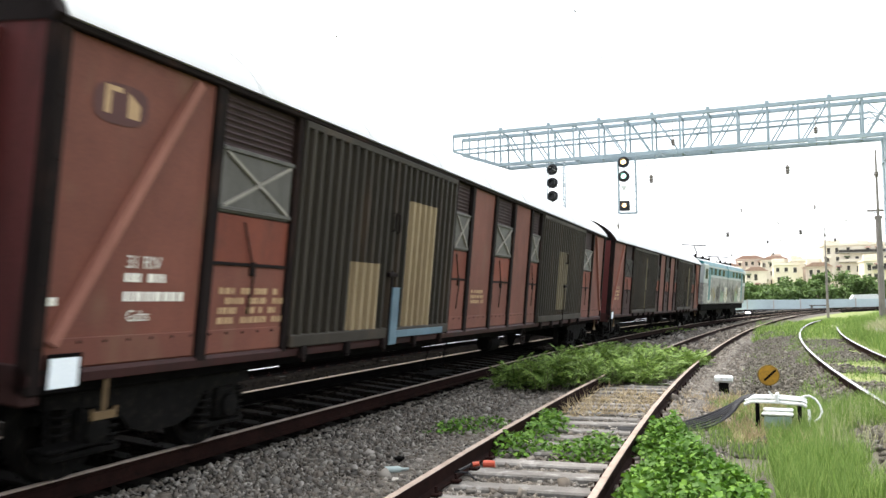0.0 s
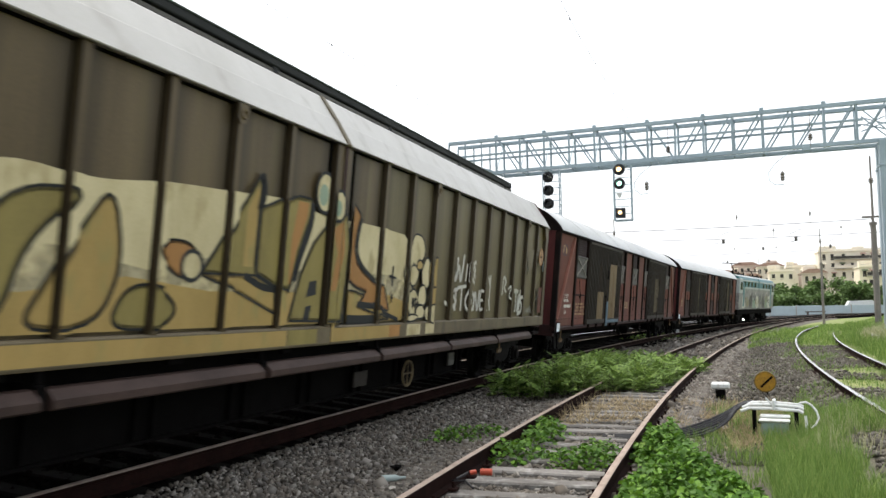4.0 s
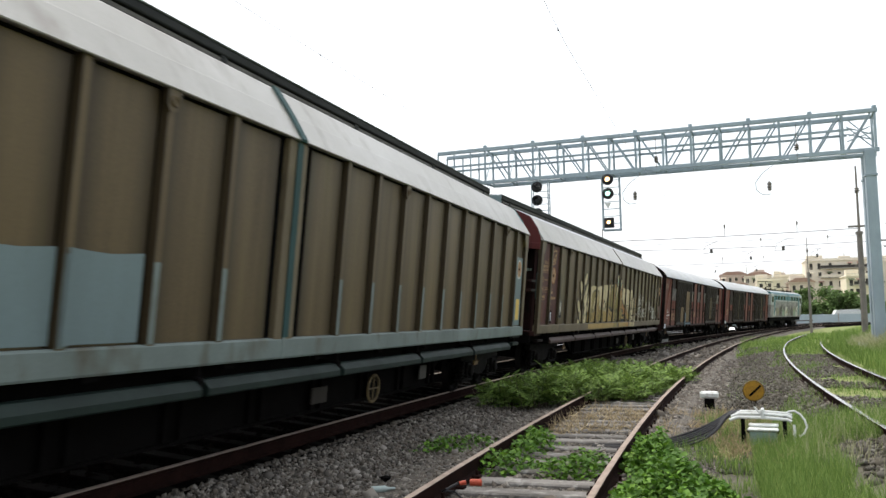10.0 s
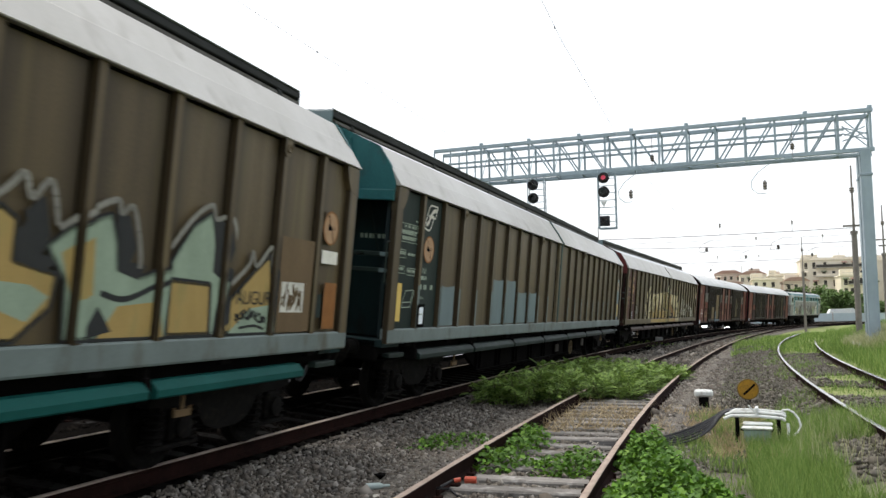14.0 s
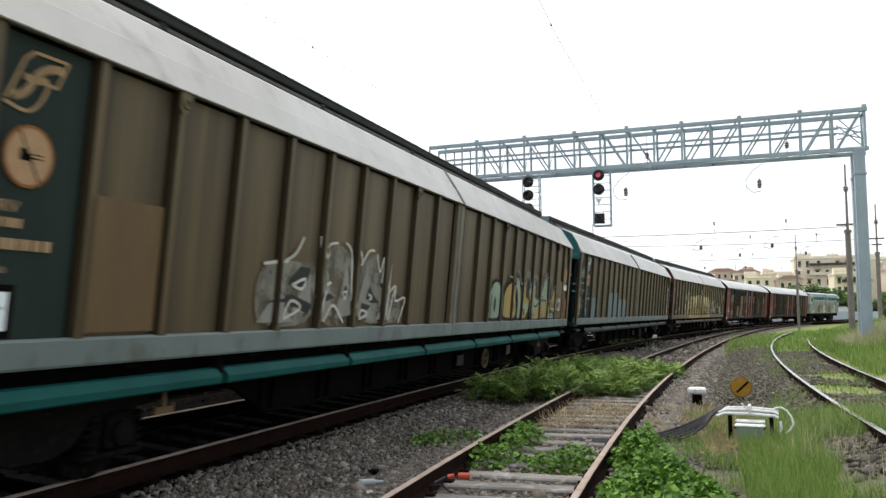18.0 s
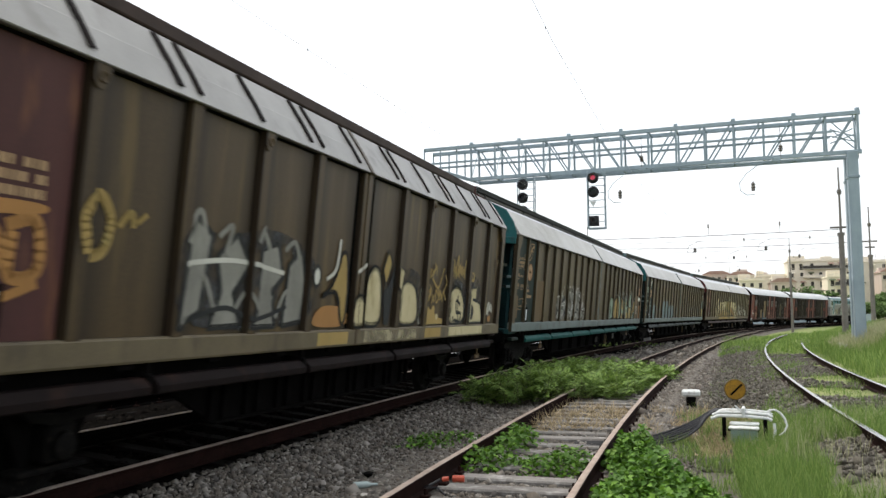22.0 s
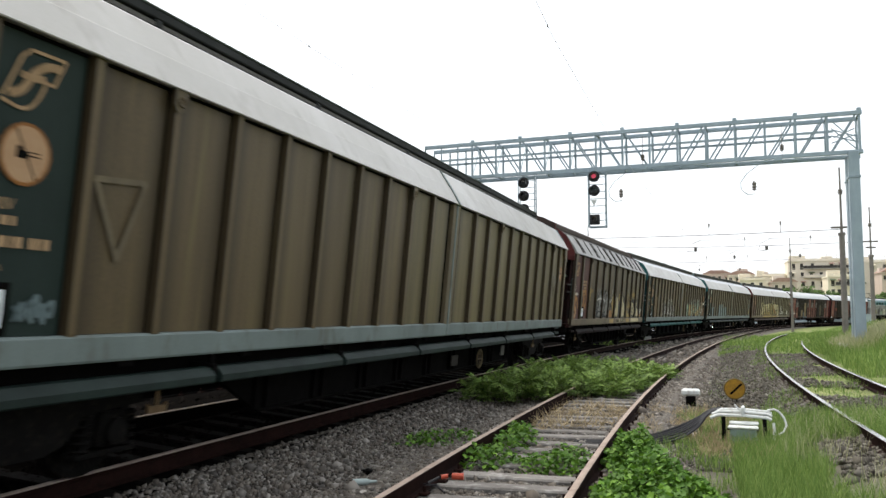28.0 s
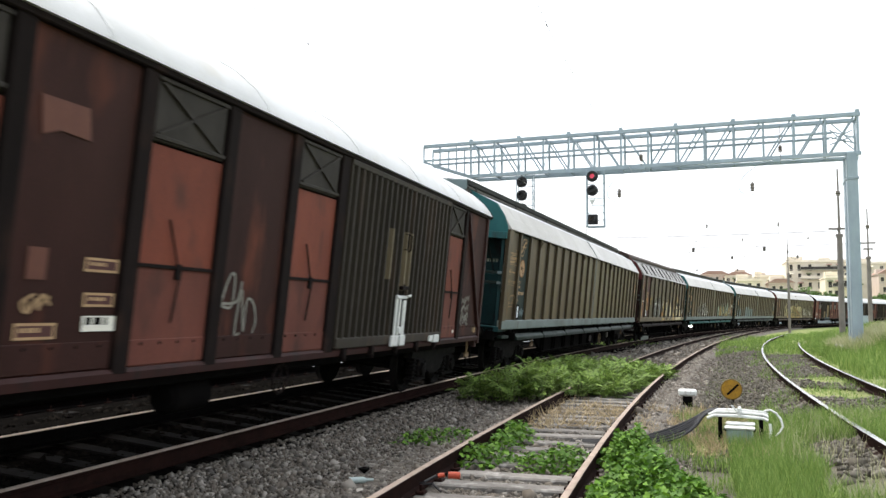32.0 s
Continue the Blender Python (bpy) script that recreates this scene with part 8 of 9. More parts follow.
# ---- locomotive ----
LOCO_WHITE = mat("faded_white_coach_paint", (0.36, 0.39, 0.385), (0.24, 0.265, 0.26), 0.45, 0, 1.2, 40, 0.06, 3)
LOCO_TEAL = mat("turquoise_coach_paint", (0.022, 0.14, 0.165), (0.015, 0.09, 0.105), 0.4, 0, 1.2, 40, 0.06, 3)
LOCO_DIRTY = mat("graffitied_grey_coach_paint", (0.24, 0.235, 0.225), (0.10, 0.10, 0.10), 0.5, 0, 1.6, 40, 0.06, 1, dirt=(0.42, 0.40, 0.36))
loco = thing("electric_locomotive", "white and turquoise electric locomotive with sprayed lower sides", "locomotive")
for i, (a, b) in enumerate(((-8.6, 0.05), (0.35, 8.6))):
    rear, front = i == 0, i == 1
    part("body", Shape().soft(-1.45, 1.45, a, b, 1.25, 3.05, 0.05), LOCO_DIRTY, loco, "grey sprayed lower body")
    part("upper_body", Shape().prism([(1.45, 3.0), (1.44, 3.62), (1.30, 3.85), (-1.30, 3.85), (-1.44, 3.62), (-1.45, 3.0)], a + 0.02, b - 0.02, "y"), LOCO_TEAL, loco, "turquoise upper body")
    part("white_band", Shape().box(-1.456, 1.456, a + 0.03, b - 0.03, 2.92, 3.06).box(-1.446, 1.446, a + 0.03, b - 0.03, 3.52, 3.62), LOCO_WHITE, loco, "white band")
    part("roof", Shape().prism([(1.30, 3.86), (0.9, 4.0), (0, 4.05), (-0.9, 4.0), (-1.30, 3.86)], a, b, "y"), LOCO_WHITE, loco, "dusty white roof")
    for y in np.arange(a + 1.9, b - 1.2, 1.55):
        part("side_window", Shape().soft(1.44, 1.462, y, y + 0.75, 3.1, 3.5, 0.02), GLASS_DARK, loco, "dark body-side window")
    e = a if rear else b
    s = 1 if rear else -1
    part("cab", Shape().soft(-1.46, 1.46, min(e - s * 0.02, e + s * 1.4), max(e - s * 0.02, e + s * 1.4), 2.5, 3.70, 0.06), LOCO_WHITE, loco, "white driver's cab")
    part("cab_window", Shape().soft(-1.1, -0.1, min(e - s * 0.04, e), max(e - s * 0.04, e), 2.85, 3.45, 0.02).soft(0.1, 1.1, min(e - s * 0.04, e), max(e - s * 0.04, e), 2.85, 3.45, 0.02).soft(1.455, 1.475, min(e + s * 0.35, e + s * 1.1), max(e + s * 0.35, e + s * 1.1), 2.8, 3.4, 0.02), GLASS_DARK, loco, "dark cab windows")
    part("doorway", Shape().soft(1.45, 1.47, min(e + s * 1.55, e + s * 2.15), max(e + s * 1.55, e + s * 2.15), 1.5, 3.4, 0.02), LOCO_TEAL, loco, "turquoise side door")
    part("pantograph", Shape().pipe([(0, (a + b) / 2 - 1.0, 4.15), (0, (a + b) / 2 + 0.6, 4.45), (0, (a + b) / 2 - 0.6, 4.9 if rear else 4.55)], 0.04, 6).tube((-0.8, (a + b) / 2 - 0.6, 4.92 if rear else 4.57), (0.8, (a + b) / 2 - 0.6, 4.92 if rear else 4.57), 0.035, 6).soft(-0.7, 0.7, (a + b) / 2 - 1.1, (a + b) / 2 + 1.0, 4.02, 4.16, 0.02), BLACK_IRON, loco, "folding pantograph")
    for y in np.arange(a + 1.4, b - 0.5, 2.3):
        part("roof_insulator", cached("insul", lambda: Shape().lathe((0.6, 0, 4.0), [(0, 0.07), (0.05, 0.1), (0.1, 0.06), (0.15, 0.1), (0.2, 0.06), (0.28, 0.05)], "z", 8).mesh("roof_insulator", BLACK_IRON)), None, loco, at=(0, y, 0))
part("bellows", Shape().box(-1.25, 1.25, 0.04, 0.36, 1.3, 3.7), BLACK_IRON, loco, "black rubber bellows")
part("underframe", Shape().soft(-1.35, 1.35, -8.5, 8.5, 0.85, 1.25, 0.03), BLACK_IRON, loco)
for y in (-6.0, 0.0, 6.0):
    bogie(loco, y)
end_gear(loco, 8.65)
VANS.append((loco, 121.07, 6.0))
sd = Side(loco, 8.6, 1.458)
for k in range(9):
    u = 1.2 + k * 1.55
    sd.poly(sd.rounded([(u, 1.35), (u + 1.5, 1.35), (u + 1.3, 2.2 + 0.25 * (k % 3)), (u + 0.7, 2.0 + 0.3 * ((k + 1) % 2)), (u + 0.2, 2.5 - 0.2 * (k % 2))]), (SPRAY_WHITE, SPRAY_GREY, SPRAY_THIN, SPRAY_MINT)[k % 4])
    sd.scrawl(u, u + 1.4, 1.45, 2.4, 0.07, (SPRAY_SOOT, SPRAY_OLIVE, SPRAY_DARK)[k % 3], 70 + k, 3)
sd.done()

# ---- signal gantry ----
GA, GB = Vector((6.15, 33.95, 0)), Vector((-11.75, 35.4, 0))
along = (GB - GA).normalized()
back = Vector((-along.y, along.x, 0))
if back.y < 0:
    back = -back
G_LEN = (GB - GA).length
Z0, Z1 = 7.66, 9.17


def on_beam(d, depth, z):
    return GA + along * d + back * depth + Vector((0, 0, z))


def bar(p, q, w, name, parent, material=GALVANISED, label=""):
    """A square steel bar."""
    p, q = Vector(p), Vector(q)
    d = (q - p).normalized()
    s = d.cross(Vector((0, 0, 1)))
    s = s.normalized() if s.length > 0.01 else Vector((1, 0, 0))
    t = s.cross(d)
    c = [(-1, -1), (1, -1), (1, 1), (-1, 1)]
    v = [e + (s * a + t * b) * w / 2 for e in (p, q) for a, b in c]
    return part(name, Shape().add(v, [(0, 1, 2, 3), (7, 6, 5, 4), (0, 4, 5, 1), (1, 5, 6, 2), (2, 6, 7, 3), (3, 7, 4, 0)]), material, parent, label)


gantry = thing("signal_gantry", "pale galvanised lattice gantry spanning the tracks", "gantry")
for depth in (0.0, 1.1):
    bar(on_beam(-0.1, depth, Z1), on_beam(G_LEN, depth, Z1), 0.15, "top_chord", gantry)
    bar(on_beam(-0.1, depth, Z0), on_beam(G_LEN - 2.3, depth, Z0), 0.15, "bottom_chord", gantry)
    bar(on_beam(G_LEN - 2.3, depth, Z0), on_beam(G_LEN, depth, Z1 - 0.72), 0.10, "bottom_chord", gantry)
    bar(on_beam(0.9, depth, Z1 - 0.66), on_beam(G_LEN, depth, Z1 - 0.66), 0.085, "middle_chord", gantry)
    n = 14
    step = (G_LEN - 2.3) / n
    for i in range(n + 1):
        bar(on_beam(i * step, depth, Z0), on_beam(i * step, depth, Z1), 0.085, "post", gantry)
        if i < n:
            a, b = (i, i + 1) if i < n // 2 else (i, i + 1)
            p, q = (Z0, Z1) if i < n // 2 else (Z1, Z0)
            if i < n // 2:
                bar(on_beam((i + 0.08) * step, depth, Z1), on_beam((i + 0.92) * step, depth, Z0), 0.06, "diagonal", gantry)
            else:
                bar(on_beam((i + 0.92) * step, depth, Z1), on_beam((i + 0.08) * step, depth, Z0), 0.06, "diagonal", gantry)
    for d in (0.3, 0.6, 0.9):
        bar(on_beam(0.0 if depth else d * 0.2, depth, Z0 + d), on_beam(0.9, depth, Z0 + 1.5 - d), 0.04, "end_lattice", gantry)
    for k in (0.0, 0.8, 1.6):
        bar(on_beam(G_LEN - k, depth, Z1 - 0.72 - (0.0 if k < 0.1 else k * 0.3)), on_beam(G_LEN - k, depth, Z1), 0.06, "post", gantry)
for i in range(15):
    d = i * (G_LEN - 2.3) / 14
    for z in (Z0, Z1):
        bar(on_beam(d, 0, z), on_beam(d, 1.1, z), 0.06, "cross_tie", gantry)
    bar(on_beam(d, 0, Z0), on_beam(d + 0.02, 1.1, Z1), 0.035, "cross_brace", gantry)
    if i % 2 == 0:
        part("cap_box", Shape().soft(-0.08, 0.08, -0.08, 0.08, 0.07, 0.2, 0.02), GALVANISED, gantry, at=Matrix.Translation(on_beam(d, 0.05, Z1)))
bar(on_beam(0.2, -0.12, Z0 - 0.18), on_beam(G_LEN - 6, -0.12, Z0 - 0.10), 0.05, "cable_tray", gantry)
for d, h in ((0.25, 0.0), (G_LEN - 0.3, 0.0)):
    for depth in (0.0, 1.1):
        c = on_beam(d, depth, 0)
        zb = float(ground_z(c.x, c.y)) - 0.3
        if d > 1:
            zb = -0.5
        part("column", Shape().soft(-0.19, 0.19, -0.17, 0.17, zb, Z0 + 0.02, 0.02), GALVANISED, gantry, "pale steel box column", Matrix.Translation((c.x, c.y, 0)))
        part("column_collar", Shape().soft(-0.22, 0.22, -0.20, 0.20, Z0 - 1.02, Z0 - 0.92, 0.01), GALVANISED, gantry, at=Matrix.Translation((c.x, c.y, 0)))
    c = on_beam(d, 0.55, 0)
    if d < 1:
        part("column_footing", Shape().soft(-0.6, 0.6, -1.0, 1.0, float(ground_z(c.x, c.y)) - 0.5, float(ground_z(c.x, c.y)) + 0.12, 0.03), CONCRETE, gantry, "concrete footing", Matrix.Translation((c.x, c.y, 0)))

RED_GLOW, YELLOW_GLOW, GREEN_GLOW = flat("red_signal_light", (0.36, 0.03, 0.06), 0.3, 0, 0.5), flat("yellow_signal_light", (1.0, 0.62, 0.28), 0.3, 0, 2.0), flat("green_signal_light", (0.45, 0.95, 0.75), 0.3, 0, 1.3)
DARK_LENS = mat("dark_signal_lens", (0.02, 0.022, 0.025), (0.012, 0.012, 0.014), 0.2, 0, 4, 30, 0.0)
SIGNAL_BLACK = mat("black_signal_disc", (0.02, 0.02, 0.022), (0.034, 0.034, 0.036), 0.6, 0, 4, 30, 0.05)
VANES = []


def signal(x, y, lamps, label, low):
    s = thing("hanging_signal", label, "railway signal", Matrix.Translation((x, y, 0)), "signals under the gantry")
    for dx in (-0.36, 0.36):
        bar((dx, 0.05, low), (dx, 0.05, Z0), 0.045, "hanger_rail", s)
        bar((dx, 0.45, low), (dx, 0.45, Z0), 0.04, "hanger_rail", s)
    for i in range(8):
        z = low + i * (Z0 - low) / 8
        bar((-0.36, 0.45, z), (0.36, 0.45, z), 0.03, "ladder_rung", s)
        bar((0.36, 0.05, z), (0.36, 0.45, z + 0.15), 0.03, "ladder_rung", s)
    bar((-0.36, 0.05, low), (0.36, 0.05, low), 0.05, "platform", s)
    bar((-0.36, 0.45, low), (0.36, 0.45, low), 0.05, "platform", s)
    for z, r, front, rear in lamps:
        if r < 0.2:
            part("lamp_box", Shape().soft(-0.30, 0.10, -0.05, 0.18, z - 0.21, z + 0.21, 0.02), SIGNAL_BLACK, s, "square black lamp box")
        d = part("signal_disc", Shape().lathe((-0.10, -0.06, z), [(-0.03, 0.0), (-0.03, r * 0.5), (-0.02, r * 0.52), (-0.02, r), (0.0, r), (0.0, 0.0)], "y", 24), SIGNAL_BLACK, s, "round black signal disc")
        part("hood", Shape().lathe((-0.10, -0.06, z), [(-0.28, r * 0.56), (-0.02, r * 0.56), (-0.02, r * 0.50), (-0.28, r * 0.52), (-0.28, r * 0.56)], "y", 18, False), SIGNAL_BLACK, d)
        part("lamp_case", Shape().soft(-0.22, 0.02, -0.06, 0.22, z - 0.12, z + 0.12, 0.02), SIGNAL_BLACK, d)
        v = part("colour_vane", Shape().lathe((0, 0, 0), [(-0.012, 0.0), (-0.012, r * 0.42), (-0.001, r * 0.42)], "y", 16), front or DARK_LENS, d, "coloured signal glass")
        v2 = Shape().lathe((0, 0, 0), [(0.012, 0.0), (0.012, r * 0.42), (0.001, r * 0.42)], "y", 16).mesh("colour_vane", rear or DARK_LENS)
        v.data.materials.append(rear or DARK_LENS)
        bm = bmesh.new()
        bm.from_mesh(v.data)
        n0 = len(bm.faces)
        bm.from_mesh(v2)
        bm.faces.ensure_lookup_table()
        for f in bm.faces[n0:]:
            f.material_index = 1
        bm.to_mesh(v.data)
        bm.free()
        at = Vector((-0.10, -0.115, z))
        v.matrix_basis = Matrix.Translation(at)
        if front:
            VANES.append((v, at))
    return s


signal(-3.85, 34.55, [(7.30, 0.24, YELLOW_GLOW, RED_GLOW), (6.70, 0.24, GREEN_GLOW, None), (5.48, 0.19, YELLOW_GLOW, None)], "hanging colour-light signal with two large discs and a small one", 5.18)
signal(-6.92, 34.8, [(7.22, 0.24, None, None), (6.64, 0.24, None, None), (6.06, 0.24, None, None)], "unlit hanging signal with three black discs", 5.4)
plate = Shape().prism([(-0.14, 0.12), (0.14, 0.12), (0.0, -0.14)], -0.02, 0.0, "y")
solo("triangle_plate", plate, WHITE_PAINT, "white triangular plate on the signal frame", "signal plate", at=pose(-3.97, 34.56, 6.2))

# ---- masts and overhead wires ----
MAST = mat("weathered_mast_steel", (0.21, 0.19, 0.17), (0.13, 0.12, 0.11), 0.7, 0.1, 2, 40, 0.15)
WIRE = mat("dark_wire", (0.10, 0.095, 0.09), (0.07, 0.066, 0.06), 0.6, 0.3, 3, 30, 0.0)
WIRE_PALE = mat("bright_copper_wire", (0.42, 0.41, 0.40), (0.33, 0.32, 0.31), 0.5, 0.3, 3, 30, 0.0)


def mast(x, y, top, r, label, arms=()):
    z = float(ground_z(x, y)) - 0.3
    m = thing("catenary_mast", label, "mast", Matrix.Translation((x, y, 0)), "masts of the overhead line")
    part("pole", Shape().tube((0, 0, z), (0, 0, top * 0.62), r, 10, r * 0.85).tube((0, 0, top * 0.62), (0, 0, top), r * 0.42, 8, r * 0.25), MAST, m, "tapering steel pole")
    part("collar", Shape().lathe((0, 0, top * 0.62), [(-0.08, r * 1.15), (0.06, r * 1.1), (0.08, r * 0.4)], "z", 10), MAST, m)
    part("insulator", Shape().lathe((0, 0, top * 0.86), [(-0.14, 0.05), (-0.1, 0.13), (-0.05, 0.08), (0, 0.15), (0.05, 0.08), (0.1, 0.13), (0.14, 0.05)], "z", 8), MAST, m)
    for z_, l in arms:
        part("cross_arm", Shape().soft(-l, l, -0.05, 0.05, z_ - 0.05, z_ + 0.05, 0.01), MAST, m)
    part("footing", Shape().soft(-0.35, 0.35, -0.35, 0.35, z - 0.3, z + 0.35, 0.03), CONCRETE, m)
    return m


mast(7.15, 45, 8.9, 0.16, "tall weathered catenary mast on the grassy bank", ((5.85, 0.5),))
mast(11.25, 60, 8.6, 0.15, "slim weathered catenary mast past the gantry", ((6.3, 0.45), (5.9, 0.3)))
mast(8.9, 85, 8.8, 0.13, "thin catenary mast in the distance", ())
mast(-9.2, 75, 9.6, 0.15, "catenary mast beyond the train", ((7.0, 0.4),))
mast(30.0, 110, 9.5, 0.15, "far catenary mast by the curve", ())


def span(y, x0, x1, z, drops, label):
    t = thing("cross_span", label, "overhead wire")
    part("span_wire", Shape().pipe([(x0 + (x1 - x0) * i / 8, y, z - 0.12 * math.sin(math.pi * i / 8)) for i in range(9)], 0.017, 5), WIRE, t)
    part("lower_span_wire", Shape().pipe([(x0 + (x1 - x0) * i / 8, y, z - 0.35 - 0.04 * math.sin(math.pi * i / 8)) for i in range(9)], 0.008, 4), WIRE, t)
    for x in drops:
        part("dropper", Shape().tube((x, y, z - 0.1), (x, y, z + 0.32), 0.012, 5).lathe((x, y, z + 0.4), [(-0.1, 0.02), (-0.06, 0.05), (0, 0.035), (0.06, 0.05), (0.12, 0.015)], "z", 8), MAST, t, "dropper with insulator")
        part("steady_arm", Shape().pipe([(x - 0.4, y, z - 0.35), (x - 1.0, y, z - 0.6), (x - 1.1, y, z - 0.95), (x - 0.75, y, z - 1.0)], 0.012, 5).lathe((x - 0.7, y, z - 0.85), [(-0.12, 0.03), (-0.06, 0.09), (0, 0.06), (0.06, 0.09), (0.12, 0.03)], "z", 8), WIRE, t, "curved steady arm")


span(45, -12, 7.2, 5.75, (0.8, 4.3), "sagging cross-span wire carrying insulators over the tracks")
span(60, -6, 11.2, 6.3, (3.4, 7.6), "second sagging cross-span wire over the tracks")
span(85, -11, 9.0, 6.75, (1.2, 5.0), "far cross-span wire over the tracks")

wires = thing("contact_wires", "thin overhead contact and messenger wires", "overhead wire")
for tr, x_off, z in ((MAIN, 0.2, 5.75), (SIDING, 0.2, 4.95)):
    pts = [(*on_line(tr, s, x_off)[:2], z + 0.0) for s in range(-20, 150, 6)]
    part("contact_wire", Shape().pipe(pts, 0.0032, 4), WIRE_PALE, wires)
for tr, s, z in ((MAIN, 11.5, 5.75), (SIDING, 9.5, 4.95), (SIDING, 24, 4.95)):
    x, y, _ = on_line(tr, s, 0.2)
    part("wire_clamp", Shape().soft(x - 0.006, x + 0.006, y - 0.02, y + 0.02, z - 0.01, z + 0.02, 0.003), WIRE, wires)
for d, z in ((3.7, 7.5), (8.9, 7.5)):
    c = on_beam(d, -0.2, 0)
    hg = thing("steady_arm", "curved steady arm with an insulator hung from the gantry", "overhead fitting", Matrix.Translation((c.x, c.y, 0)), "steady arms")
    part("arm", Shape().pipe([(0.8, 0, z), (0.2, 0, z - 0.05), (-0.35, 0, z - 0.45), (-0.6, 0, z - 0.8), (-0.58, 0, z - 1.1), (-0.35, 0, z - 1.3), (-0.05, 0, z - 1.28)], 0.014, 6), GALVANISED, hg)
    part("insulator", Shape().lathe((-0.1, 0, z - 0.95), [(-0.2, 0.03), (-0.16, 0.085), (-0.1, 0.06), (-0.05, 0.095), (0.01, 0.06), (0.07, 0.095), (0.13, 0.05), (0.18, 0.02)], "z", 10), MAST, hg, "dark ribbed insulator")
    part("pulley", Shape().soft(0.65, 0.95, -0.05, 0.05, z - 0.03, z + 0.14, 0.01), GALVANISED, hg)
for d in (2.75, 8.1):
    part("insulator", Shape().lathe((0, 0, 0), [(-0.14, 0.02), (-0.09, 0.10), (-0.05, 0.05), (-0.01, 0.11), (0.03, 0.05), (0.07, 0.10), (0.11, 0.05), (0.16, 0.02)], "z", 8).tube((0, 0, -0.6), (0, 0, 0.9), 0.012, 5), MAST, gantry, "dark ribbed insulator", Matrix.Translation(on_beam(d, -0.1, 8.0)))

# ---- lineside boxes and clutter ----
box = thing("cable_box", "white-lidded cable junction box on a concrete stub", "junction box", pose(0.58, 11.75, -0.08, 0, 0, -6) @ Matrix.Scale(0.87, 4))
part("base", Shape().soft(-0.16, 0.16, -0.14, 0.14, -0.45, -0.06, 0.02), CONCRETE, box)
part("case", Shape().soft(-0.19, 0.19, -0.16, 0.16, -0.16, 0.08, 0.02), BOX_GREEN, box, "grey-green case")
part("lid", Shape().soft(-0.22, 0.22, -0.19, -0.01, 0.075, 0.115, 0.015), WHITE_PAINT, box, "white enamel lid")
part("lid", Shape().soft(-0.215, 0.215, 0.0, 0.18, 0.115, 0.16, 0.015), WHITE_PAINT, box, "white enamel lid")
# Solid black bar added to draw the shade under the lids.
part("hood", Shape().soft(-0.24, 0.22, -0.02, 0.16, 0.03, 0.075, 0.01), BLACK_IRON, box, "black bar standing for the shaded gap under the lids")
for i, (dx, z) in enumerate(((-0.44, 0.25), (-0.42, 0.30), (-0.38, 0.33), (-0.42, 0.275))):
    part("conduit", Shape().pipe([(dx - 0.05, 0.06 + 0.05 * i, z - 0.05), (dx + 0.06, 0.10 + 0.05 * i, z - 0.005), (0.0, 0.12 + 0.05 * i, z), (0.34, 0.10 + 0.05 * i, z - 0.02), (0.40, 0.10 + 0.05 * i, z - 0.05)], 0.024, 8), WHITE_PAINT, box, "white plastic conduit", smooth=True)
part("strap", Shape().soft(-0.035, 0.01, 0.03, 0.30, 0.235, 0.385, 0.01).tube((-0.02, 0.05, 0.3), (-0.12, 0.02, 0.42), 0.014, 6), WHITE_PAINT, box)
for x in (-0.30, 0.30):
    part("post", Shape().soft(x - 0.03, x + 0.03, 0.1, 0.16, -0.4, 0.26, 0.01), BLACK_IRON, box)
part("white_cable", Shape().pipe([(0.30, 0.2, 0.29), (0.36, 0.2, 0.34), (0.44, 0.2, 0.355), (0.52, 0.18, 0.31), (0.58, 0.15, 0.23), (0.61, 0.12, 0.13), (0.57, 0.08, 0.04), (0.50, 0.05, -0.01)], 0.016, 8), WHITE_PAINT, box, "looped white cable", smooth=True)
part("white_cable", Shape().pipe([(0.43, 0.02, 0.17), (0.44, 0.0, 0.05), (0.43, -0.03, -0.05), (0.42, -0.06, -0.14), (0.47, -0.1, -0.22)], 0.020, 8), WHITE_PAINT, box, "hanging white cable", smooth=True)
cables = thing("cable_bundle", "bundle of black cables running to the junction box", "cable")
r_c = random.Random(8)
for i in range(6):
    o = i * 0.10
    j1, j2, j3 = (r_c.uniform(-0.05, 0.05) for _ in range(3))
    knots = [(-1.6, 10.9 + o + j1, -0.2), (-1.0, 10.95 + o + j2, -0.19), (-0.55, 11.15 + o + j3, -0.18 + 0.012 * i), (-0.22, 11.45 + o + j1, -0.13 + 0.02 * i), (0.0, 11.7 + o + j2, -0.02 + 0.015 * i), (0.1, 11.85 + o, 0.10), (0.2, 11.92 + o * 0.6, 0.17), (0.32, 11.95 + o * 0.5, 0.19)]
    pts = []
    for a in range(len(knots) - 1):
        p0, p1, p2, p3 = (Vector(knots[min(max(q, 0), len(knots) - 1)]) for q in (a - 1, a, a + 1, a + 2))
        for k in range(3):
            t = k / 3
            pts.append(0.5 * (2 * p1 + (p2 - p0) * t + (2 * p0 - 5 * p1 + 4 * p2 - p3) * t * t + (3 * p1 - p0 - 3 * p2 + p3) * t ** 3))
    part("cable", Shape().pipe(pts + [Vector(knots[-1])], 0.017, 6), CABLE, cables, smooth=True)
disc = thing("disc_marker", "round yellow disc marker with a black slash on a low post", "railway sign", pose(0.72, 17.6, 0.0, 0, 0, 3))
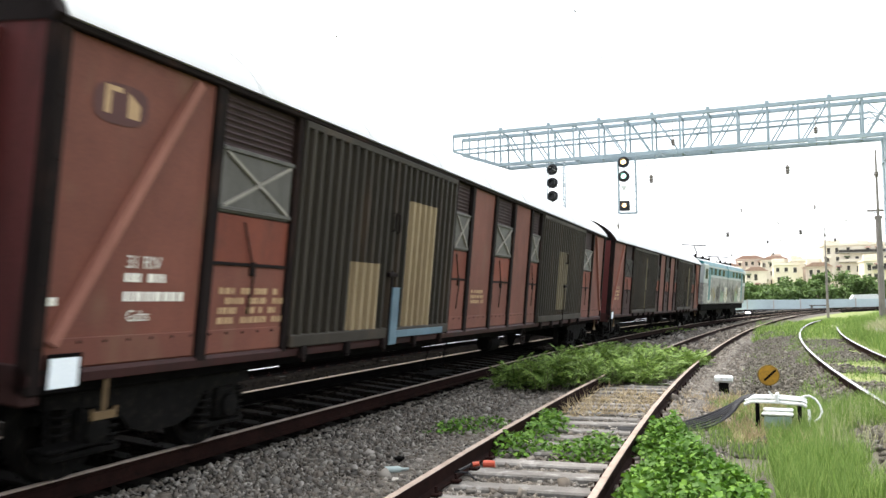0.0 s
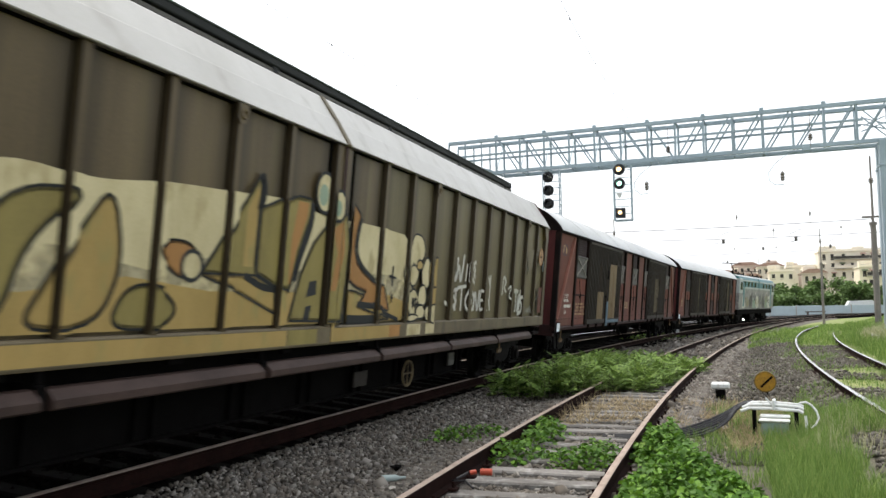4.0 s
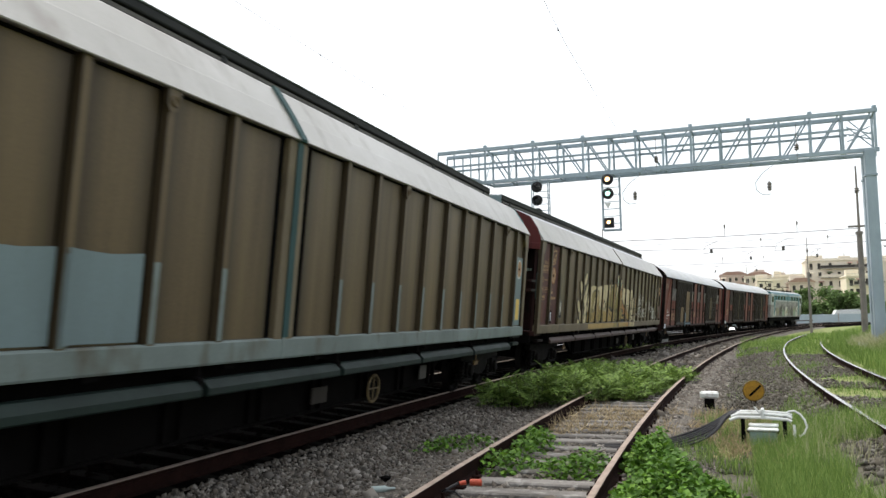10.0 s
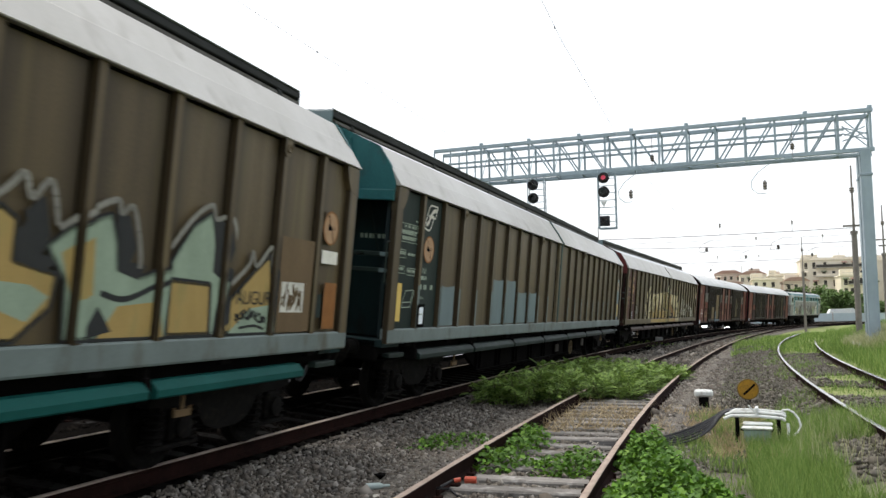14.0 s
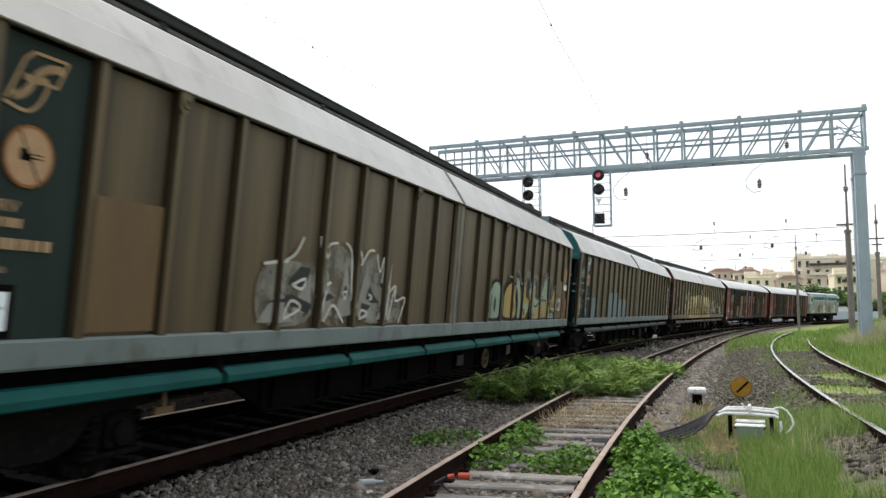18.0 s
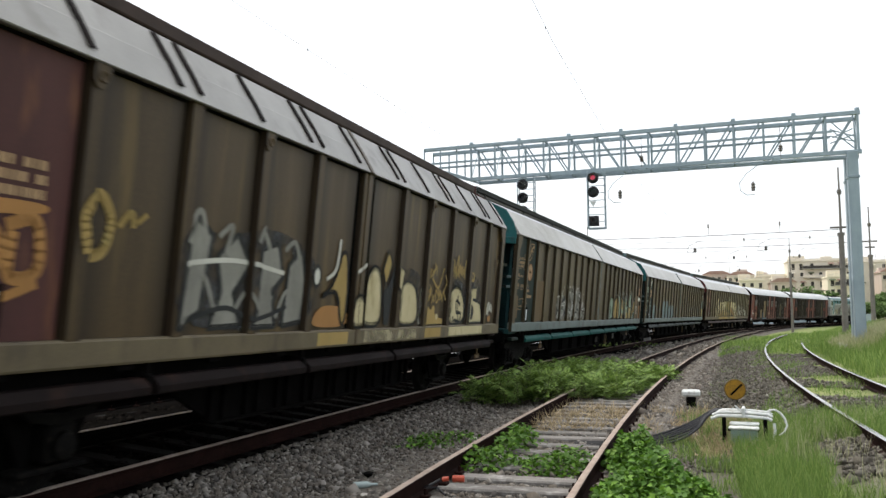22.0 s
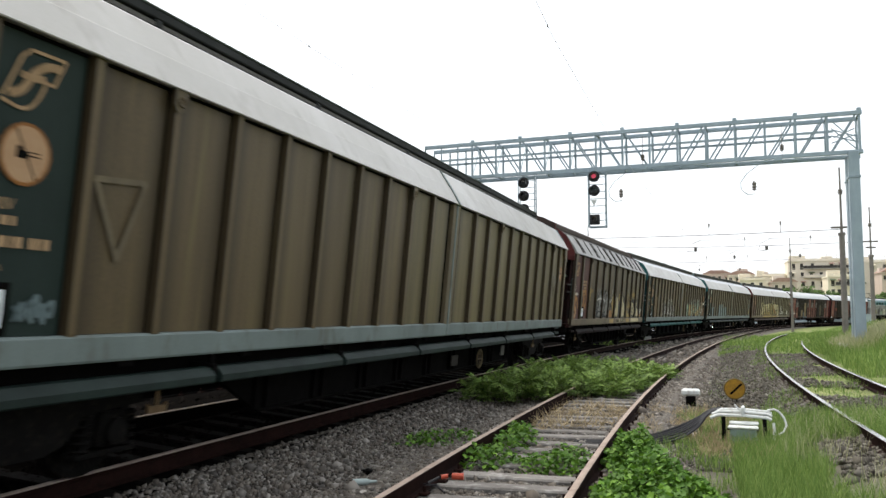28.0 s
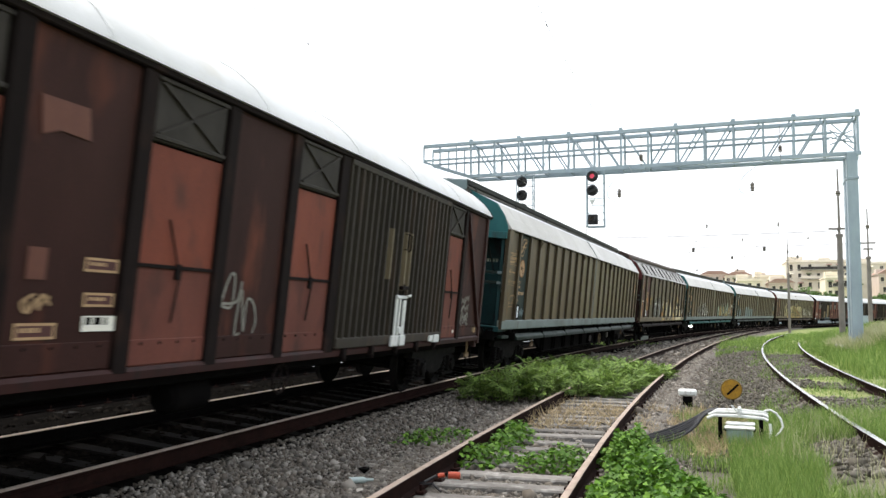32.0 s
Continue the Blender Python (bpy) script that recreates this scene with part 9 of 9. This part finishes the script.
part("plate", Shape().lathe((0, 0, 0), [(-0.015, 0.0), (-0.015, 0.195), (0.0, 0.20), (0.015, 0.195), (0.015, 0.0)], "y", 28), DISC_YELLOW, disc, "yellow enamel disc")
part("rim", Shape().ring((0, -0.004, 0), 0.196, 0.014, "y", 28, 6), mat("dark_ochre_rim", (0.16, 0.10, 0.02), (0.1, 0.06, 0.015), 0.6), disc)
part("slash", Shape().prism([(-0.10, -0.09), (-0.07, -0.12), (0.15, 0.09), (0.12, 0.12)], -0.022, -0.016, "y"), BLACK_IRON, disc, "black slash")
part("post", Shape().soft(-0.05, 0.05, 0.03, 0.1, -0.55, 0.1, 0.01), BLACK_IRON, disc)
mk = thing("marker_post", "short dark post with a white-painted cap", "marker post", pose(-0.12, 16.4, -0.3))
part("stub", Shape().soft(-0.09, 0.09, -0.09, 0.09, -0.1, 0.26, 0.02), BLACK_IRON, mk)
part("cap", Shape().soft(-0.17, 0.17, -0.13, 0.13, 0.26, 0.38, 0.03), WHITE_PAINT, mk, "white cap")
solo("red_plug", Shape().tube((-2.26, 7.62, -0.04), (-2.15, 7.635, -0.04), 0.032, 10).tube((-2.36, 7.6, -0.05), (-2.3, 7.62, -0.04), 0.022, 8), RED_PLASTIC, "red plastic connector lying by the rail", "connector", smooth=True)
solo("bond_cable", Shape().pipe([(-2.38, 7.6, -0.05), (-2.46, 7.5, -0.09), (-2.52, 7.55, -0.12), (-2.44, 7.7, -0.15), (-2.3, 7.5, -0.17)], 0.012, 6), CABLE, "black bonding cable curled beside the rail", "cable")
for x, y, r_, ml, lb in ((-2.93, 10.8, 0.075, CONCRETE, "pale stone lying by the siding rail"), (-3.35, 8.15, 0.07, BLACK_IRON, "dark lump of coal on the ballast"), (-3.0, 7.2, 0.05, CONCRETE, "pale stone on the ballast"), (-6.9, 9.0, 0.09, CONCRETE, "stone between the main rails")):
    v = [(a * r_ * random.uniform(0.6, 1.1), b * r_ * random.uniform(0.6, 1.1), c * r_ * random.uniform(0.4, 0.8)) for a, b, c in ((1, 0, 0), (0, 1, 0), (-1, 0, 0), (0, -1, 0), (0, 0, 1), (0, 0, -1), (0.7, 0.7, 0.5), (-0.7, 0.6, 0.5), (0.6, -0.7, 0.5), (-0.7, -0.7, 0.4))]
    bm = bmesh.new()
    for p in v:
        bm.verts.new(p)
    bmesh.ops.convex_hull(bm, input=bm.verts)
    me = bpy.data.meshes.new("stone")
    bm.to_mesh(me)
    bm.free()
    me.materials.append(ml)
    ob = new("stone", me)
    ob.matrix_basis = pose(x, y, -0.15 if x > -5 else -0.02)
    tagged(ob, lb, "stone")
solo("glass_bottle", Shape().lathe((0, 0, 0), [(-0.12, 0.0), (-0.12, 0.034), (0.02, 0.034), (0.06, 0.014), (0.12, 0.014), (0.12, 0.0)], "x", 12), mat("pale_bottle", (0.35, 0.42, 0.40), (0.25, 0.3, 0.29), 0.2), "pale empty bottle lying on the ballast", "bottle", smooth=True, at=pose(-3.15, 7.6, -0.14, 0, 0, 30))
for i, (x, y) in enumerate(((-2.75, 50.0),)):
    dw = thing("dwarf_signal", "small pale dwarf signal beside the siding", "railway signal", pose(x, y, -0.3), "dwarf signals")
    part("stand", Shape().soft(-0.12, 0.12, -0.1, 0.1, -0.1, 0.25, 0.02), CONCRETE, dw)
    part("head", Shape().soft(-0.2, 0.2, -0.14, 0.14, 0.25, 0.52, 0.03), WHITE_PAINT, dw, "white lamp head")
lampglow = flat("white_lamp_glow", (1.0, 0.98, 0.92), 0.3, 0, 5.0)
for x, y, up in ((1.8, 85.0, -0.35), (-0.33, 98.0, -0.35)):
    dw = thing("dwarf_signal", "low ground signal with a bright white lamp", "railway signal", pose(x, y, up), "ground signals")
    part("stand", Shape().soft(-0.12, 0.12, -0.1, 0.1, -0.4, 0.20, 0.02), CONCRETE, dw)
    part("head", Shape().soft(-0.3, 0.3, -0.1, 0.12, 0.2, 0.62, 0.03), BLACK_IRON, dw)
    # Orange point machine next to the lamp, not a support of it.
    part("base", Shape().soft(0.4, 1.0, -0.3, 0.3, -0.2, 0.3, 0.04), OXIDE_BRIGHT, dw, "rusty orange point machine beside the lamp")
    part("lamp", Shape().lathe((0, -0.1, 0.41), [(-0.03, 0.0), (-0.03, 0.27), (0.0, 0.29), (0.0, 0.0)], "y", 18), lampglow, dw, "glowing white lamp")


# ---- the distance: wall, shed, trees, houses ----
WALL_BLUE = mat("pale_blue_grey_wall", (0.42, 0.50, 0.52), (0.33, 0.39, 0.40), 0.8, 0, 0.6, 20, 0.1)
STUCCO = mat("cream_stucco", (0.72, 0.66, 0.56), (0.54, 0.485, 0.40), 0.85, 0, 0.35, 12, 0.1, 2, 0.05)
STUCCO_PALE = mat("pale_yellow_stucco", (0.74, 0.68, 0.54), (0.62, 0.55, 0.43), 0.85, 0, 0.35, 12, 0.1, 2)
STUCCO_PINK = mat("dusty_pink_stucco", (0.56, 0.47, 0.40), (0.44, 0.36, 0.31), 0.85, 0, 0.35, 12, 0.1, 2)
ROOF_TILE = mat("terracotta_roof", (0.36, 0.24, 0.19), (0.26, 0.17, 0.135), 0.85, 0, 1.2, 25, 0.3)
DARK_OPENING = mat("shaded_window", (0.05, 0.045, 0.04), (0.03, 0.028, 0.025), 0.4, 0, 2, 20, 0.0)
HEDGE_Z = -0.4
AWNING = mat("faded_green_awning", (0.16, 0.18, 0.11), (0.10, 0.12, 0.07), 0.8, 0, 2, 20, 0.1)

wall = thing("yard_wall", "long pale blue-grey boundary wall", "wall")
for i in range(7):
    x = -1.0 + i * 4.2
    part("wall_panel", Shape().soft(x, x + 4.1, 150, 150.25, -0.6, 1.45 + 0.05 * (i % 2), 0.02), WALL_BLUE, wall, "concrete wall panel")
    part("wall_post", Shape().soft(x - 0.15, x + 0.02, 149.9, 150.3, -0.6, 1.6, 0.02), CONCRETE, wall)
shed = thing("low_shed", "low white-roofed shed behind the tracks", "shed", pose(22.5, 158, -0.4))
part("walls", Shape().soft(-2.2, 2.2, -1.5, 1.5, -0.2, 1.7, 0.03), WALL_BLUE, shed)
part("roof", Shape().prism([(-2.4, 1.7), (-1.9, 2.6), (1.6, 2.7), (2.4, 1.7)], -1.7, 1.7, "y"), WHITE_PAINT, shed, "white sheet roof")
bench = thing("loading_bench", "small weathered wooden platform by the wall", "platform", pose(13.5, 140, -0.4))
part("top", Shape().soft(-1.4, 1.4, -0.5, 0.5, 0.85, 1.0, 0.02), BARK, bench)
for x in (-1.1, 1.1):
    part("leg", Shape().soft(x - 0.12, x + 0.12, -0.4, 0.4, -0.2, 0.85, 0.02), BARK, bench)


def tree(x, y, h, w, seed, label):
    r = random.Random(seed)
    t = thing("tree", label, "tree", pose(x, y, HEDGE_Z), "trees behind the wall")
    sh = Shape().tube((0, 0, -0.3), (0.1, 0, h * 0.4), 0.22, 8, 0.14)
    for i in range(6):
        a = i * 1.05
        sh.tube((0.1, 0, h * 0.36), (math.cos(a) * w * 0.35, math.sin(a) * w * 0.35, h * r.uniform(0.55, 0.8)), 0.09, 6, 0.03)
    part("trunk", sh, BARK, t, "grey trunk and limbs")
    n = 1500
    k = rng.integers(0, 9, n)
    cx = np.array([r.uniform(-0.36, 0.36) * w for _ in range(9)])
    cy = np.array([r.uniform(-0.3, 0.3) * w for _ in range(9)])
    cz = np.array([h * r.uniform(0.28, 0.84) for _ in range(9)])
    p = rng.normal(0, 1, (n, 3))
    p /= np.linalg.norm(p, axis=1)[:, None]
    p *= (rng.random(n) ** 0.4)[:, None] * np.array([w * 0.24, w * 0.24, h * 0.17])
    p += np.stack([cx[k], cy[k], cz[k]], 1)
    part("crown", many("crown", LEAF_V, LEAF_F, turns_of(n, 60), np.repeat(rng.uniform(0.35, 0.7, (n, 1)), 3, 1), p, TREE_LEAF), None, t, "dark green leafy crown")


for i, (x, h, w) in enumerate(((2.5, 5.6, 4.5), (5.2, 5.9, 5), (8.5, 6.3, 5.5), (11.8, 6.6, 5.0), (14.8, 6.0, 5), (18.2, 7.6, 5.5), (21.5, 8.6, 6), (25.2, 6.6, 5), (29.0, 6.0, 6), (33.5, 5.6, 6), (-2.5, 5.0, 5), (38, 6.5, 7), (44, 7, 7))):
    tree(x * 1.02 + 1.5, 169 + (i % 2) * 4, h * 0.72, w * 1.1, 200 + i, "dark green broad-leaved tree behind the wall")
    tree(x * 1.02, 176 + (i % 3) * 5, h, w, 100 + i, "dark green broad-leaved tree behind the wall")


def house(x0, x1, y, z1, storeys, stucco, label, roof_kind="flat", cols=6, balcony=(), depth=12.0, skip=()):
    """A town house seen from afar, with its windows as recessed openings."""
    rh = random.Random(int(x0 * 10) + 7)
    h = thing("town_house", label, "house", pose((x0 + x1) / 2, y, -0.5), "houses on the skyline")
    w = (x1 - x0) / 2
    top = z1 + 0.5
    part("wall", Shape().box(-w, w, 0, depth, 0, top), stucco, h, "sun-faded stucco wall")
    part("cornice", Shape().soft(-w - 0.25, w + 0.25, -0.3, depth + 0.2, top - 0.1, top + 0.3, 0.05), stucco, h)
    if roof_kind == "tile":
        part("roof", Shape().prism([(-w - 0.4, top + 0.3), (w + 0.4, top + 0.3), (w * 0.5, top + 1.6), (-w * 0.5, top + 1.6)], -0.4, depth, "y"), ROOF_TILE, h, "terracotta tiled roof")
    else:
        part("parapet", Shape().soft(-w, w, -0.05, 0.2, top + 0.3, top + 0.8, 0.04), stucco, h)
        part("roof_hut", Shape().soft(-w * 0.95, -w * 0.45, 2, 5, top + 0.3, top + 2.1, 0.05), stucco, h)
        part("roof_rail", Shape().soft(-w * 0.9, w * 0.9, 0.3, 0.36, top + 0.9, top + 1.0, 0.01), CONCRETE, h)
    for k in range(4):
        x = rh.uniform(-w, w) * 0.9
        part("roof_aerial", Shape().tube((x, 3, top), (x, 3, top + rh.uniform(2.2, 4.2)), 0.05, 5).tube((x - 0.5, 3, top + 2.1), (x + 0.5, 3, top + 2.1), 0.03, 4), CONCRETE, h, "thin roof aerial")
    x = rh.uniform(-0.6, 0.5) * w
    part("roof_room", Shape().soft(x - 1.8, x + 1.8, 2.5, 6, top + 0.1, top + rh.uniform(1.6, 2.6), 0.05), rh.choice((STUCCO_PALE, STUCCO_PINK, STUCCO)), h, "small room on the roof")
    sh = 3.1
    for s in range(storeys):
        z = top - 0.75 - s * sh
        for c in range(cols):
            if (s, c) in skip or rh.random() < 0.16:
                continue
            x = -w + (c + 0.5) * 2 * w / cols + rh.uniform(-0.35, 0.35)
            win = part("window", Shape().soft(x - 0.5, x + 0.5, -0.02, 0.06, z - rh.choice((1.3, 1.55, 2.1)), z, 0.02), DARK_OPENING, h, "shaded window")
            if rh.random() < 0.3:
                part("awning", Shape().prism([(-0.05, z + 0.2), (-0.9, z - 0.25), (-0.9, z - 0.35), (-0.05, z + 0.1)], x - 0.9, x + 0.9, "x"), rh.choice((AWNING, ROOF_TILE, STUCCO_PALE)), h, "sun awning over a window")
            part("window_frame", Shape().soft(x - 0.62, x + 0.62, -0.06, -0.02, z, z + 0.14, 0.01).soft(x - 0.62, x - 0.5, -0.06, 0.0, z - 1.6, z, 0.01).soft(x + 0.5, x + 0.62, -0.06, 0.0, z - 1.6, z, 0.01), STUCCO_PALE, win)
            part("window_sill", Shape().soft(x - 0.7, x + 0.7, -0.16, 0.0, z - 1.72, z - 1.58, 0.01), CONCRETE, win)
        if s in balcony:
            b = part("balcony", Shape().soft(-w * 0.55, w * 0.85, -1.2, 0, z - 2.0, z - 1.75, 0.03), CONCRETE, h, "long balcony")
            part("balcony_rail", Shape().soft(-w * 0.55, w * 0.85, -1.2, -1.12, z - 1.75, z - 0.85, 0.02), DARK_OPENING if s == 0 else stucco, b)
    return h


house(31.2, 52.0, 305, 19.6, 4, STUCCO, "large cream stucco house with balconies", "flat", 7, (0, 1))
house(54.0, 74.0, 312, 19.2, 4, STUCCO, "cream apartment house with rows of windows", "flat", 6, (1,))
house(21.2, 31.0, 310, 14.8, 3, STUCCO_PALE, "pale yellow stucco house", "flat", 3, ())
house(12.0, 21.0, 318, 15.6, 3, STUCCO, "cream stucco house with a tiled roof", "tile", 4, ())
house(3.5, 13.5, 335, 16.9, 4, STUCCO_PINK, "dusty pink house with a terracotta roof", "tile", 4, ())
house(-8.0, 5.5, 328, 13.8, 3, STUCCO_PALE, "low pale house with a tiled roof", "tile", 5, ())
house(24.0, 31.5, 285, 11.6, 2, STUCCO_PINK, "low dusty pink house among the trees", "tile", 3, ())
house(14.5, 22.0, 288, 12.6, 2, STUCCO_PALE, "low pale stucco house among the trees", "flat", 3, ())
house(40.0, 49.0, 280, 13.0, 3, STUCCO_PALE, "pale stucco house in front of a larger one", "flat", 4, (0,))
house(56.0, 63.5, 284, 14.2, 3, STUCCO_PINK, "dusty pink house with a tiled roof", "tile", 3, ())
house(6.0, 12.5, 292, 10.8, 2, STUCCO, "low cream house with a tiled roof", "tile", 3, ())
house(76.0, 98.0, 320, 17.0, 4, STUCCO_PINK, "dusty pink apartment house", "flat", 6, (0,))
house(-30.0, -10.0, 340, 12.0, 3, STUCCO, "cream house far behind the line", "tile", 5, ())


# ---- what moves ----
def motions():
    times = [i * 0.5 for i in range(65)]
    for w, u, pivot in VANS:
        walk(w, [(t, rail_pose(u + run(t), pivot)) for t in times])
    spins = [i * 0.16 for i in range(201)]
    far = [run(t) for t in spins]
    for k, (w, at) in enumerate(TURNING):
        walk(w, [(t, Matrix.Translation(at) @ Euler((-(d - far[0]) / 0.46 + k, 0, 0)).to_matrix().to_4x4()) for t, d in zip(spins, far)])
    for v, at in VANES:
        walk(v, [(t, Matrix.Translation(at) @ pose(0, 0, 0, 0, 0, a)) for t, a in ((0, 0), (12.6, 0), (12.7, 60), (12.8, 120), (12.9, 180), (32, 180))])


motions()
